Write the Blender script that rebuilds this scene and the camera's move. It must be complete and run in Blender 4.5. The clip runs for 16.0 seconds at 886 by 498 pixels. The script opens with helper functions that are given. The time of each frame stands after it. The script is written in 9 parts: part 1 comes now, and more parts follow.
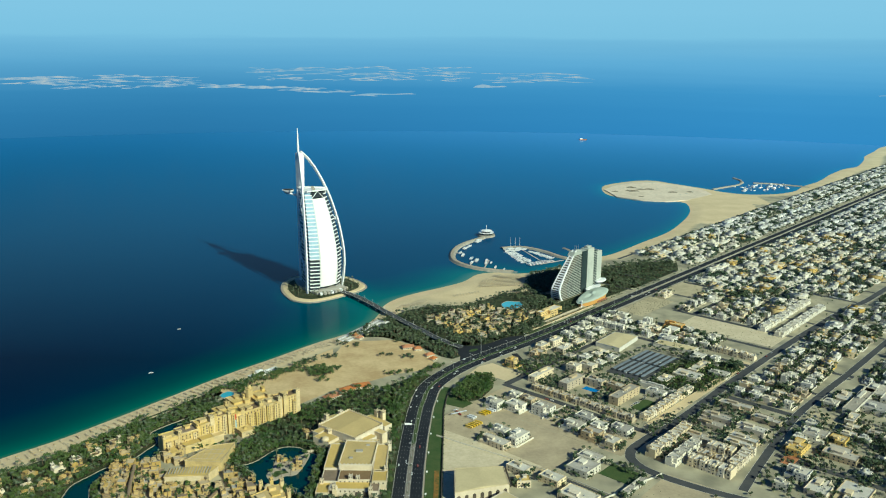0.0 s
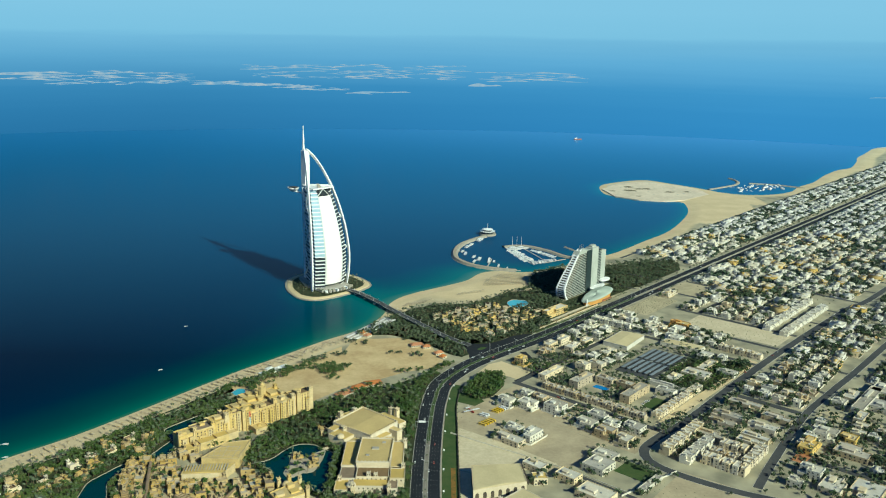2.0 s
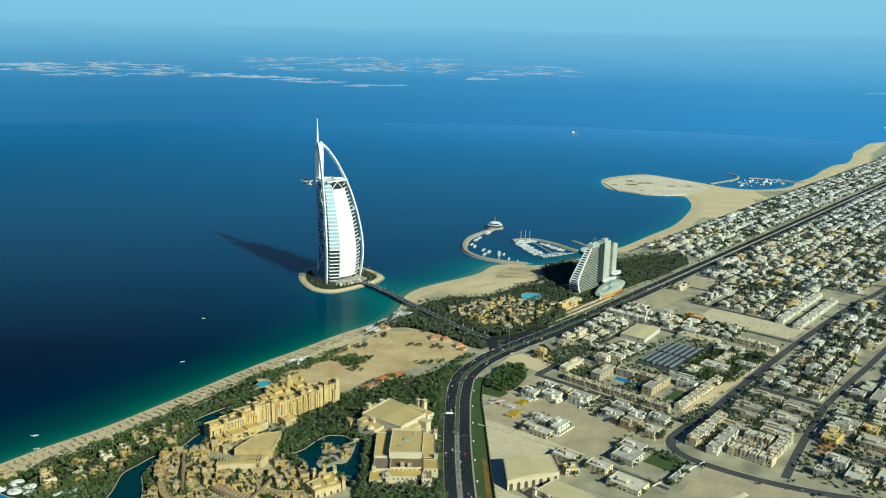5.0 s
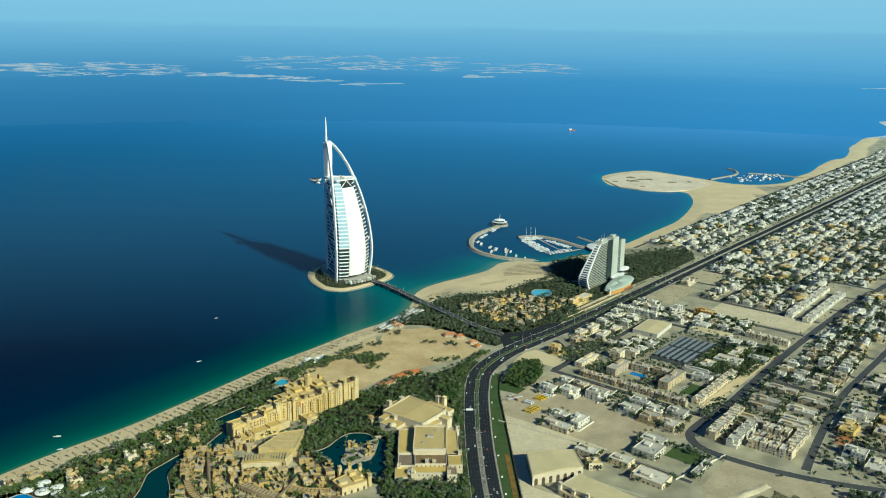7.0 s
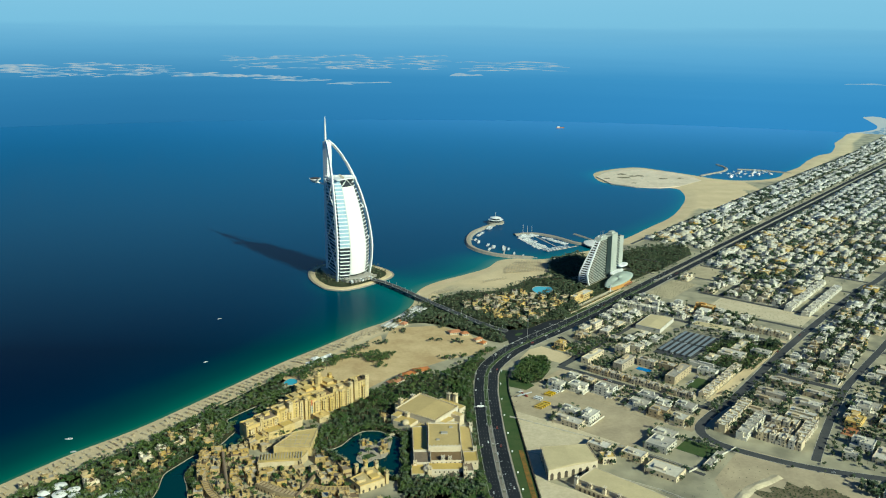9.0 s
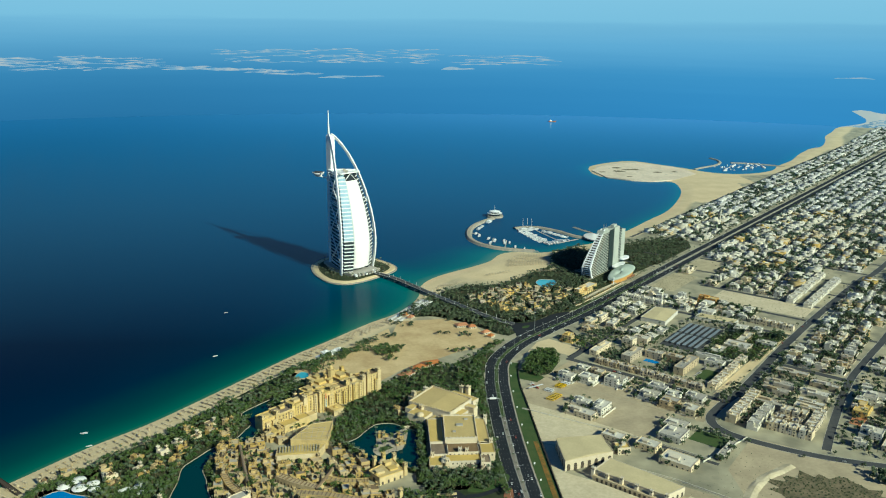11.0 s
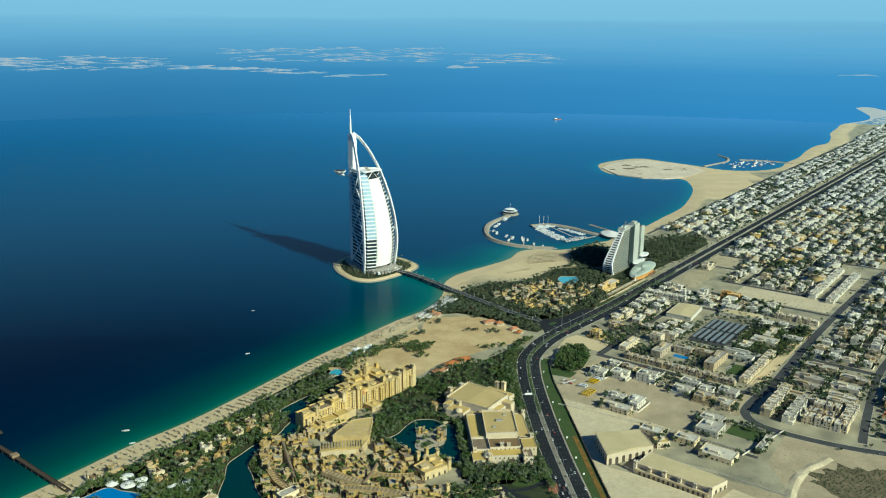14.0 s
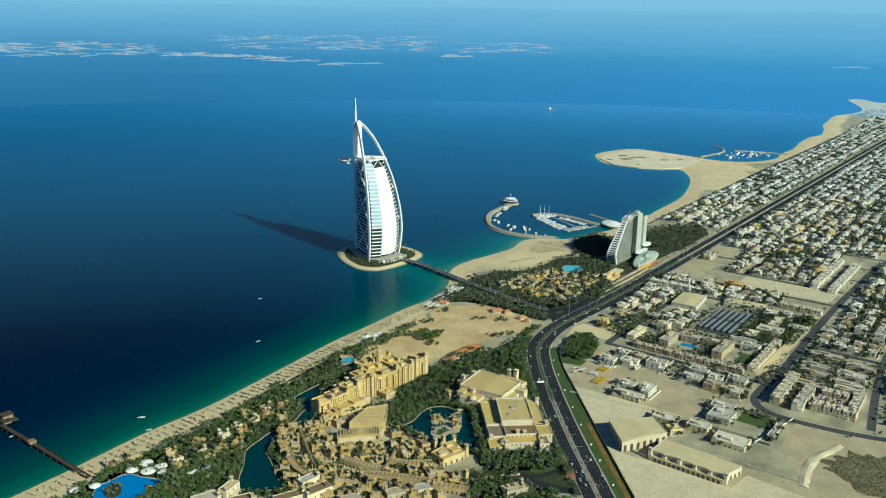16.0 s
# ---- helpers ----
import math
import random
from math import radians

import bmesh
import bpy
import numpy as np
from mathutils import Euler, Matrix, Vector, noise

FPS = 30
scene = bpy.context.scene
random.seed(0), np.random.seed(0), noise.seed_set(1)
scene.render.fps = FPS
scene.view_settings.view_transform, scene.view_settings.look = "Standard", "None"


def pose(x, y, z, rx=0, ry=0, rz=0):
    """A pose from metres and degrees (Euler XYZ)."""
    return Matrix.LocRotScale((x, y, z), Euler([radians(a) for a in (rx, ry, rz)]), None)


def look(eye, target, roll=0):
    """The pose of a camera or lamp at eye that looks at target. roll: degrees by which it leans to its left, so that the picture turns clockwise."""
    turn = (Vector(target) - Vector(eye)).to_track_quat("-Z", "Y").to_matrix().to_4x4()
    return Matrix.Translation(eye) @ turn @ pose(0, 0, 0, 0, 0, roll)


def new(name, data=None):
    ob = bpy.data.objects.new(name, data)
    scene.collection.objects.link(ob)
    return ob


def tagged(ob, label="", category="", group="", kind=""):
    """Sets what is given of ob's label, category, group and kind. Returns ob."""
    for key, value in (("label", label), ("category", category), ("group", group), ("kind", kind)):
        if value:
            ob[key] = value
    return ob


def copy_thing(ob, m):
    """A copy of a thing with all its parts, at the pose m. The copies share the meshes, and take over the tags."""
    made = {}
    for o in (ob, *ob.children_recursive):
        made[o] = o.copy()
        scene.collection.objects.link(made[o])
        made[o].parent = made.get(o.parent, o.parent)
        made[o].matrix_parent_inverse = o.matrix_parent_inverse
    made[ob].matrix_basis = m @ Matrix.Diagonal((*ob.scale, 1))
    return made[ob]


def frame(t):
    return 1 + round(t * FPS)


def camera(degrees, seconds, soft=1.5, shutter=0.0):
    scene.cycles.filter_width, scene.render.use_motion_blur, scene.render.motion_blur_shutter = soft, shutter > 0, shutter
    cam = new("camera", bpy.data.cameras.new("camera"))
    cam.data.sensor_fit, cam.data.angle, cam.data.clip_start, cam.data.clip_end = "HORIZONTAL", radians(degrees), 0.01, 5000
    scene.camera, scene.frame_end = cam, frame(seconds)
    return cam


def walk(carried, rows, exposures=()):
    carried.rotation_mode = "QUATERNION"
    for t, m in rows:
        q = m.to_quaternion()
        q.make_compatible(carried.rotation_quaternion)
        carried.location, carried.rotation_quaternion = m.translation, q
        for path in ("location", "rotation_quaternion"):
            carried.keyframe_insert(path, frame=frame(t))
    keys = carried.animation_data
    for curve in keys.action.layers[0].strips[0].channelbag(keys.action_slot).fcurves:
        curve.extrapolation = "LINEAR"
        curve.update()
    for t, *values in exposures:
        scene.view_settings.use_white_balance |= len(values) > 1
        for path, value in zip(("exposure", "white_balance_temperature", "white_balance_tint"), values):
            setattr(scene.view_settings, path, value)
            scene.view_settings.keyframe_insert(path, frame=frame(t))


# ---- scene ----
cam = camera(55.4, 16.0, 1.08)
PATH = [
    (0, (0.136, -1.379, 487.478), (0.121, 0.564, 487.003), 0.3),
    (0.5, (-8.542, -2.197, 487.498), (-8.549, -0.254, 487.024), 0.4),
    (1, (-17.21, -3.036, 487.532), (-17.208, -1.094, 487.055), 0.6),
    (1.5, (-25.872, -3.928, 487.568), (-25.864, -1.986, 487.091), 0.8),
    (2, (-34.54, -4.898, 487.6), (-34.526, -2.956, 487.122), 0.8),
    (2.5, (-43.217, -5.948, 487.626), (-43.195, -4.007, 487.147), 0.9),
    (3, (-51.895, -7.059, 487.647), (-51.87, -5.117, 487.169), 1.0),
    (3.5, (-60.58, -8.198, 487.668), (-60.551, -6.256, 487.191), 1.1),
    (4, (-69.293, -9.341, 487.694), (-69.258, -7.4, 487.212), 1.2),
    (6.5, (-112.954, -15.001, 487.983), (-112.897, -13.064, 487.485), 0.9),
    (7, (-121.667, -16.068, 488.009), (-121.604, -14.132, 487.512), 0.8),
    (7.5, (-130.384, -17.082, 488.023), (-130.315, -15.146, 487.529), 0.6),
    (8, (-139.109, -18.05, 488.033), (-139.03, -16.114, 487.54), 0.5),
    (8.5, (-147.834, -18.975, 488.047), (-147.742, -17.04, 487.552), 0.5),
    (9, (-156.57, -19.864, 488.071), (-156.467, -17.93, 487.571), 0.5),
    (11.5, (-200.344, -24.234, 488.394), (-200.204, -22.307, 487.88), 0.6),
    (12, (-209.121, -25.12, 488.419), (-208.978, -23.193, 487.905), 0.6),
    (12.5, (-217.918, -26.013, 488.429), (-217.773, -24.085, 487.92), 0.6),
    (13, (-226.725, -26.885, 488.439), (-226.585, -24.954, 487.936), 0.6),
    (13.5, (-235.553, -27.702, 488.448), (-235.414, -25.772, 487.945), 0.5),
    (14, (-244.406, -28.452, 488.456), (-244.261, -26.525, 487.939), 0.4),
    (14.5, (-253.27, -29.138, 488.467), (-253.114, -27.217, 487.935), 0.5),
    (15, (-262.141, -29.777, 488.476), (-261.975, -27.859, 487.935), 0.5),
    (15.5, (-271.017, -30.393, 488.482), (-270.843, -28.476, 487.938), 0.7),
    (16, (-279.883, -30.997, 488.486), (-279.708, -29.079, 487.945), 0.9),
]
walk(cam, [(t, look(eye, target, roll)) for t, eye, target, roll in PATH], [(0.0, 0.27, 5900, -3), (8.0, 0.24, 5900, -3), (16.0, 0.23, 5900, -3)])

# ---------------------------------------------------------------- world, sun
SUN_EL, SUN_AZ = 31.0, 40.0          # the sun stands behind the camera, to its right; azimuth clockwise from -y towards +x
world = bpy.data.worlds.new("world")
scene.world = world
world.use_nodes = True
wn, wl = world.node_tree.nodes, world.node_tree.links
sky = wn.new("ShaderNodeTexSky")
sky.sky_type, sky.sun_disc = "NISHITA", False
sky.sun_elevation, sky.sun_rotation = radians(SUN_EL), radians(180 - SUN_AZ)
sky.altitude, sky.air_density, sky.dust_density, sky.ozone_density = 200.0, 1.0, 0.1, 6.0
tint = wn.new("ShaderNodeMix")                        # a clear, deep blue sky
tint.data_type, tint.blend_type = "RGBA", "MULTIPLY"
tint.inputs[0].default_value, tint.inputs[7].default_value = 1.0, (0.24, 0.62, 1.00, 1)
wl.new(sky.outputs[0], tint.inputs[6])
wl.new(tint.outputs[2], wn["Background"].inputs[0])
wn["Background"].inputs[1].default_value = 0.05
sun = new("sun", bpy.data.lights.new("sun", "SUN"))
sun.data.energy, sun.data.angle, sun.data.color = 4.9, radians(1.0), (0.97, 0.95, 0.71)
SUN_DIR = Vector((math.sin(radians(SUN_AZ)) * math.cos(radians(SUN_EL)), -math.cos(radians(SUN_AZ)) * math.cos(radians(SUN_EL)), math.sin(radians(SUN_EL))))
sun.matrix_world = look(tuple(SUN_DIR * 900), (0, 0, 0))

# ---------------------------------------------------------------- tools
rnd = random.Random(11)
O_CITY, A_CITY = (100.0, 1300.0), 48.5       # the coast road's junction, and the heading of the street grid
CU, SU = math.cos(radians(A_CITY)), math.sin(radians(A_CITY))


def at(u, v):
    """World x, y of a place u metres along the coast road from the junction and v metres inland of it."""
    return (O_CITY[0] + u * CU + v * SU, O_CITY[1] + u * SU - v * CU)


def uv(x, y):
    x, y = x - O_CITY[0], y - O_CITY[1]
    return (x * CU + y * SU, x * SU - y * CU)


class Geo:
    """Faces gathered for one mesh."""

    def __init__(self):
        self.v, self.f, self.m = [], [], []

    def face(self, pts, mat=0):
        n = len(self.v)
        self.v += [tuple(p) for p in pts]
        self.f.append(tuple(range(n, n + len(pts))))
        self.m.append(mat)

    def prism(self, pts, z0, z1, mat=0, top=None, bottom=False):
        """An upright body over the outline pts (anticlockwise from above)."""
        n, k = len(self.v), len(pts)
        self.v += [(p[0], p[1], z0) for p in pts] + [(p[0], p[1], z1) for p in pts]
        for i in range(k):
            j = (i + 1) % k
            self.f.append((n + i, n + j, n + k + j, n + k + i))
            self.m.append(mat)
        self.f.append(tuple(range(n + k, n + 2 * k)))
        self.m.append(mat if top is None else top)
        if bottom:
            self.f.append(tuple(range(n + k - 1, n - 1, -1)))
            self.m.append(mat)
        return self

    def box(self, cx, cy, sx, sy, z0, z1, a=0.0, mat=0, top=None, bottom=False):
        """A box round (cx, cy), sx by sy, turned by a degrees."""
        c, s = math.cos(radians(a)), math.sin(radians(a))
        q = [(cx + x * c - y * s, cy + x * s + y * c) for x, y in ((-sx / 2, -sy / 2), (sx / 2, -sy / 2), (sx / 2, sy / 2), (-sx / 2, sy / 2))]
        return self.prism(q, z0, z1, mat, top, bottom)

    def loft(self, rings, mat=0, cap=True, closed=True):
        """Rings of points, one over another, joined by quads."""
        n, k = len(self.v), len(rings[0])
        for r in rings:
            self.v += [tuple(p) for p in r]
        for a in range(len(rings) - 1):
            for i in range(k if closed else k - 1):
                j = (i + 1) % k
                self.f.append((n + a * k + i, n + a * k + j, n + (a + 1) * k + j, n + (a + 1) * k + i))
                self.m.append(mat)
        if cap:
            self.f.append(tuple(range(n + (len(rings) - 1) * k, n + len(rings) * k)))
            self.m.append(mat)
        return self

    def tube(self, pts, r, k=6, mat=0):
        """A round bar along pts."""
        rings = []
        for i, p in enumerate(pts):
            p = Vector(p)
            d = (Vector(pts[min(i + 1, len(pts) - 1)]) - Vector(pts[max(i - 1, 0)])).normalized()
            e = d.cross(Vector((0, 0, 1))) if abs(d.z) < 0.95 else d.cross(Vector((1, 0, 0)))
            e.normalize()
            g = d.cross(e)
            rr = r[i] if isinstance(r, (list, tuple)) else r
            rings.append([p + rr * (math.cos(2 * math.pi * j / k) * e + math.sin(2 * math.pi * j / k) * g) for j in range(k)])
        return self.loft(rings, mat)

    def dome(self, cx, cy, z, r, h, k=12, n=4, mat=0):
        rings = [[(cx + r * math.cos(t) * math.cos(2 * math.pi * j / k), cy + r * math.cos(t) * math.sin(2 * math.pi * j / k), z + h * math.sin(t)) for j in range(k)]
                 for t in [math.pi / 2 * i / n * 0.98 for i in range(n + 1)]]
        return self.loft(rings, mat)

    def walled_body(self, pts, z0, h, rim, t, mat=0):
        """A body over pts whose walls rise above its roof as a parapet, in one piece."""
        k = len(pts)
        inner = []
        for i in range(k):
            p, a, b = Vector(pts[i][:2]), Vector(pts[i - 1][:2]), Vector(pts[(i + 1) % k][:2])
            d0, d1 = (p - a).normalized(), (b - p).normalized()
            n0, n1 = Vector((-d0.y, d0.x)), Vector((-d1.y, d1.x))
            m = (n0 + n1) / max(0.2, 1 + n0.dot(n1))
            inner.append(p + m * t)
        return self.loft([[(*p[:2], z0) for p in pts], [(*p[:2], h + rim) for p in pts], [(*p, h + rim) for p in inner], [(*p, h) for p in inner]], mat)

    def ring_wall(self, pts, z0, z1, t, mat=0):
        """A thin wall along the closed outline pts."""
        k = len(pts)
        for i in range(k):
            (x0, y0), (x1, y1) = pts[i][:2], pts[(i + 1) % k][:2]
            d = math.hypot(x1 - x0, y1 - y0)
            if d > 0.3:
                self.box((x0 + x1) / 2, (y0 + y1) / 2, d + t * 0.98, t, z0, z1, math.degrees(math.atan2(y1 - y0, x1 - x0)), mat)
        return self

    def add(self, other, x=0.0, y=0.0, z=0.0, a=0.0, s=1.0, sz=None):
        """Another Geo, set down at a place."""
        c, w, n = s * math.cos(radians(a)), s * math.sin(radians(a)), len(self.v)
        sz = s if sz is None else sz
        self.v += [(x + p[0] * c - p[1] * w, y + p[0] * w + p[1] * c, z + p[2] * sz) for p in other.v]
        self.f += [tuple(i + n for i in f) for f in other.f]
        self.m += other.m
        return self

    def mesh(self, name, mats):
        me = bpy.data.meshes.new(name)
        me.from_pydata(self.v, [], self.f)
        for m in mats if isinstance(mats, (list, tuple)) else [mats]:
            me.materials.append(m)
        if any(self.m):
            me.polygons.foreach_set("material_index", self.m)
        me.update()
        return me


def part(name, geo, mats, parent=None, label="", m=None):
    """Links a Geo (or a mesh) as one mesh object, under parent where one is given."""
    ob = new(name, geo.mesh(name, mats) if isinstance(geo, Geo) else geo)
    if parent is not None:
        ob.parent = parent
    if m is not None:
        ob.matrix_basis = m
    if label:
        ob["label"] = label
    return ob


def thing(name, m, label, category, group="", kind=""):
    ob = new(name)
    ob.empty_display_size = 2.0
    ob.matrix_basis = m
    return tagged(ob, label, category, group, kind)


def smooth_line(pts, step=12.0):
    """A smooth line through pts, in steps of about the given length."""
    p = [Vector(q[:2]) for q in pts]
    out = []
    for i in range(len(p) - 1):
        a, b, c, d = p[max(i - 1, 0)], p[i], p[i + 1], p[min(i + 2, len(p) - 1)]
        n = max(1, int((c - b).length / step))
        for j in range(n):
            t = j / n
            out.append(0.5 * (2 * b + (c - a) * t + (2 * a - 5 * b + 4 * c - d) * t * t + (3 * b - a - 3 * c + d) * t ** 3))
    return out + [p[-1]]


def shifted(line, off):
    """The line moved off metres to its right."""
    out = []
    for i, p in enumerate(line):
        d = (line[min(i + 1, len(line) - 1)] - line[max(i - 1, 0)]).normalized()
        out.append(p + Vector((d.y, -d.x)) * off)
    return out


def strip(geo, line, o0, o1, z0, z1, mat=0):
    """A slab along a line from o0 to o1 metres to its right, with its side faces."""
    a, b = shifted(line, o0), shifted(line, o1)
    rings = [[(*p, z0), (*p, z1), (*q, z1), (*q, z0)] for p, q in zip(a, b)]
    for i in range(len(rings) - 1):
        r, s = rings[i], rings[i + 1]
        for k in range(3):
            geo.face((r[k], s[k], s[k + 1], r[k + 1])[::-1], mat)
    geo.face(rings[0], mat)
    geo.face(rings[-1][::-1], mat)
    return geo


def inside(p, poly):
    x, y = p
    hit = False
    for i in range(len(poly)):
        (x0, y0), (x1, y1) = poly[i][:2], poly[i - 1][:2]
        if (y0 > y) != (y1 > y) and x < (x1 - x0) * (y - y0) / (y1 - y0) + x0:
            hit = not hit
    return hit


def far_from(line, p, d):
    """Whether p keeps d metres from every point of the line."""
    return all((q[0] - p[0]) ** 2 + (q[1] - p[1]) ** 2 > d * d for q in line)

# ---------------------------------------------------------------- materials
def surface(name, base, other=None, rough=0.8, big=30.0, fine=1.5, bump=0.0, metal=0.0, vary=0.0, island=0.0, spec=0.3, mix=0.6):
    """A painted, plastered or earthen surface: two tones mixed by noise at a coarse size and a fine one (metres), with a tint of its own
    for every object (vary) or for every loose piece of a mesh (island)."""
    m = bpy.data.materials.new(name)
    m.use_nodes = True
    n, l = m.node_tree.nodes, m.node_tree.links
    b = n["Principled BSDF"]
    b.inputs["Roughness"].default_value, b.inputs["Metallic"].default_value = rough, metal
    b.inputs["Specular IOR Level"].default_value = spec
    other = other or tuple(c * 0.75 for c in base)
    geo = n.new("ShaderNodeNewGeometry")
    tones = []
    for size, detail in ((big, 3.0), (fine, 4.0)):
        t = n.new("ShaderNodeTexNoise")
        t.inputs["Scale"].default_value, t.inputs["Detail"].default_value, t.inputs["Roughness"].default_value = 1.0 / size, detail, 0.6
        l.new(geo.outputs["Position"], t.inputs["Vector"])
        tones.append(t)
    add = n.new("ShaderNodeMath")
    add.operation = "MULTIPLY_ADD"
    l.new(tones[0].outputs[0], add.inputs[0])
    add.inputs[1].default_value = 1.0
    half = n.new("ShaderNodeMath")
    half.operation = "MULTIPLY_ADD"
    l.new(tones[1].outputs[0], half.inputs[0])
    half.inputs[1].default_value, half.inputs[2].default_value = mix, -mix / 2
    l.new(half.outputs[0], add.inputs[2])
    ramp = n.new("ShaderNodeMapRange")
    ramp.inputs[1].default_value, ramp.inputs[2].default_value = 0.3, 0.7
    l.new(add.outputs[0], ramp.inputs[0])
    mixc = n.new("ShaderNodeMix")
    mixc.data_type = "RGBA"
    l.new(ramp.outputs[0], mixc.inputs[0])
    mixc.inputs[6].default_value, mixc.inputs[7].default_value = (*base, 1), (*other, 1)
    colour = mixc.outputs[2]
    for amount, kind in ((vary, "ob"), (island, "isle")):
        if amount:
            if kind == "ob":
                r = n.new("ShaderNodeObjectInfo").outputs["Random"]
            else:
                r = geo.outputs["Random Per Island"]
            k = n.new("ShaderNodeMapRange")
            k.inputs[3].default_value, k.inputs[4].default_value = 1 - amount, 1 + amount * 0.5
            l.new(r, k.inputs[0])
            hs = n.new("ShaderNodeHueSaturation")
            l.new(k.outputs[0], hs.inputs["Value"])
            w = n.new("ShaderNodeMath")
            w.operation = "MULTIPLY"
            l.new(r, w.inputs[0])
            w.inputs[1].default_value = 37.0
            fr = n.new("ShaderNodeMath")
            fr.operation = "FRACT"
            l.new(w.outputs[0], fr.inputs[0])
            k2 = n.new("ShaderNodeMapRange")
            k2.inputs[3].default_value, k2.inputs[4].default_value = max(0.0, 1 - 1.6 * amount), 1 + 1.1 * amount
            l.new(fr.outputs[0], k2.inputs[0])
            l.new(k2.outputs[0], hs.inputs["Saturation"])
            l.new(colour, hs.inputs["Color"])
            colour = hs.outputs[0]
    l.new(colour, b.inputs["Base Color"])
    if bump:
        bm = n.new("ShaderNodeBump")
        bm.inputs["Strength"].default_value, bm.inputs["Distance"].default_value = 0.6, bump
        l.new(tones[1].outputs[0], bm.inputs["Height"])
        l.new(bm.outputs[0], b.inputs["Normal"])
    return m


SAND = surface("beach_sand", (0.645, 0.517, 0.315), (0.545, 0.432, 0.255), 0.95, 60, 4, 0.3)
PALE_SAND = surface("pale_bare_sand", (0.62, 0.53, 0.36), (0.50, 0.42, 0.275), 0.95, 26, 4, 0.3, mix=0.9)
LOT = surface("packed_sand", (0.50, 0.42, 0.27), (0.35, 0.30, 0.19), 0.95, 30, 4, 0.3)
LOT_ORANGE = surface("orange_sand", (0.60, 0.455, 0.245), (0.43, 0.30, 0.145), 0.95, 48, 5, 0.3, mix=0.5)
RUBBLE = surface("rubble_fill", (0.60, 0.56, 0.46), (0.40, 0.37, 0.30), 0.95, 45, 6, 0.8)
LOT_DARK = surface("trodden_sand", (0.47, 0.385, 0.25), (0.335, 0.275, 0.18), 0.95, 34, 4, 0.2, mix=0.5)
# garden soil, its colour darkened further for the shady gaps between crowns
GARDEN = surface("garden_soil_shaded", (0.018, 0.032, 0.010), (0.048, 0.054, 0.024), 0.95, 18, 3, 0.2)
GRASS = surface("lawn", (0.036, 0.074, 0.018), (0.066, 0.092, 0.028), 0.9, 14, 2, 0.1)
FLOWERS = surface("flower_bed", (0.10, 0.09, 0.02), (0.28, 0.13, 0.03), 0.9, 6, 2.0, 0.1)
ASPHALT = surface("asphalt", (0.017, 0.020, 0.026), (0.027, 0.030, 0.036), 0.9, 50, 4, 0.02, spec=0.12)
STREET = surface("worn_asphalt", (0.046, 0.049, 0.054), (0.075, 0.076, 0.076), 0.9, 40, 4, 0.02)
PAVING = surface("paving", (0.42, 0.36, 0.27), (0.34, 0.29, 0.22), 0.85, 20, 2.5, 0.05)
MEDIAN_PAVING = surface("worn_paving", (0.27, 0.24, 0.19), (0.19, 0.17, 0.14), 0.85, 16, 2.5, 0.05)
KERB = surface("kerb_stone", (0.5, 0.48, 0.43), None, 0.8, 20, 2)
PAINT = surface("road_paint", (0.40, 0.40, 0.38), (0.26, 0.26, 0.25), 0.7, 6, 1)
BRICK_RED = surface("red_paving", (0.30, 0.12, 0.06), (0.22, 0.1, 0.06), 0.85, 8, 2)
WHITE_WALL = surface("white_plaster", (0.68, 0.635, 0.53), (0.55, 0.51, 0.41), 0.85, 6, 1.2, 0.03, vary=0.16)
CREAM_WALL = surface("cream_plaster", (0.66, 0.56, 0.39), (0.56, 0.46, 0.31), 0.85, 6, 1.2, 0.03, vary=0.18)
TAN_WALL = surface("tan_plaster", (0.52, 0.42, 0.28), (0.43, 0.34, 0.22), 0.85, 6, 1.2, 0.03, vary=0.2)
OCHRE_WALL = surface("ochre_plaster", (0.66, 0.47, 0.17), (0.54, 0.38, 0.15), 0.85, 6, 1.2, 0.03, vary=0.1)
ORANGE_WALL = surface("orange_plaster", (0.62, 0.33, 0.09), (0.52, 0.27, 0.08), 0.85, 6, 1.2, 0.03)
RESORT_WALL = surface("sandstone_render", (0.62, 0.455, 0.19), (0.44, 0.325, 0.14), 0.88, 9, 1.5, 0.05, vary=0.12)
# sandstone render again, darker: shade among the village houses is in the colour
VILLAGE_WALL = surface("village_render_shaded", (0.49, 0.35, 0.145), (0.32, 0.23, 0.098), 0.88, 9, 1.5, 0.05, vary=0.14)
ROOF_CREAM = surface("cream_roof", (0.60, 0.50, 0.285), (0.51, 0.42, 0.24), 0.9, 25, 2.2, 0.04)
DRY_SOIL = surface("dry_dark_soil", (0.21, 0.165, 0.10), (0.09, 0.085, 0.045), 0.95, 14, 2.5, 0.3)
ROOF_GREY = surface("roof_screed", (0.46, 0.42, 0.35), (0.36, 0.33, 0.28), 0.9, 7, 1.4, 0.03, vary=0.2)
ROOF_PALE = surface("pale_roof", (0.60, 0.56, 0.47), (0.50, 0.46, 0.38), 0.9, 9, 1.6, 0.03, vary=0.15)
ROOF_SAND = surface("sand_roof", (0.58, 0.42, 0.155), (0.49, 0.355, 0.13), 0.9, 25, 2.2, 0.04, vary=0.08)
ROOF_BROWN = surface("brown_roof", (0.26, 0.18, 0.105), (0.20, 0.14, 0.085), 0.9, 8, 1.4, 0.04, vary=0.15)
TERRACOTTA = surface("terracotta_tiles", (0.47, 0.20, 0.085), (0.36, 0.15, 0.07), 0.8, 5, 0.8, 0.06, vary=0.1)
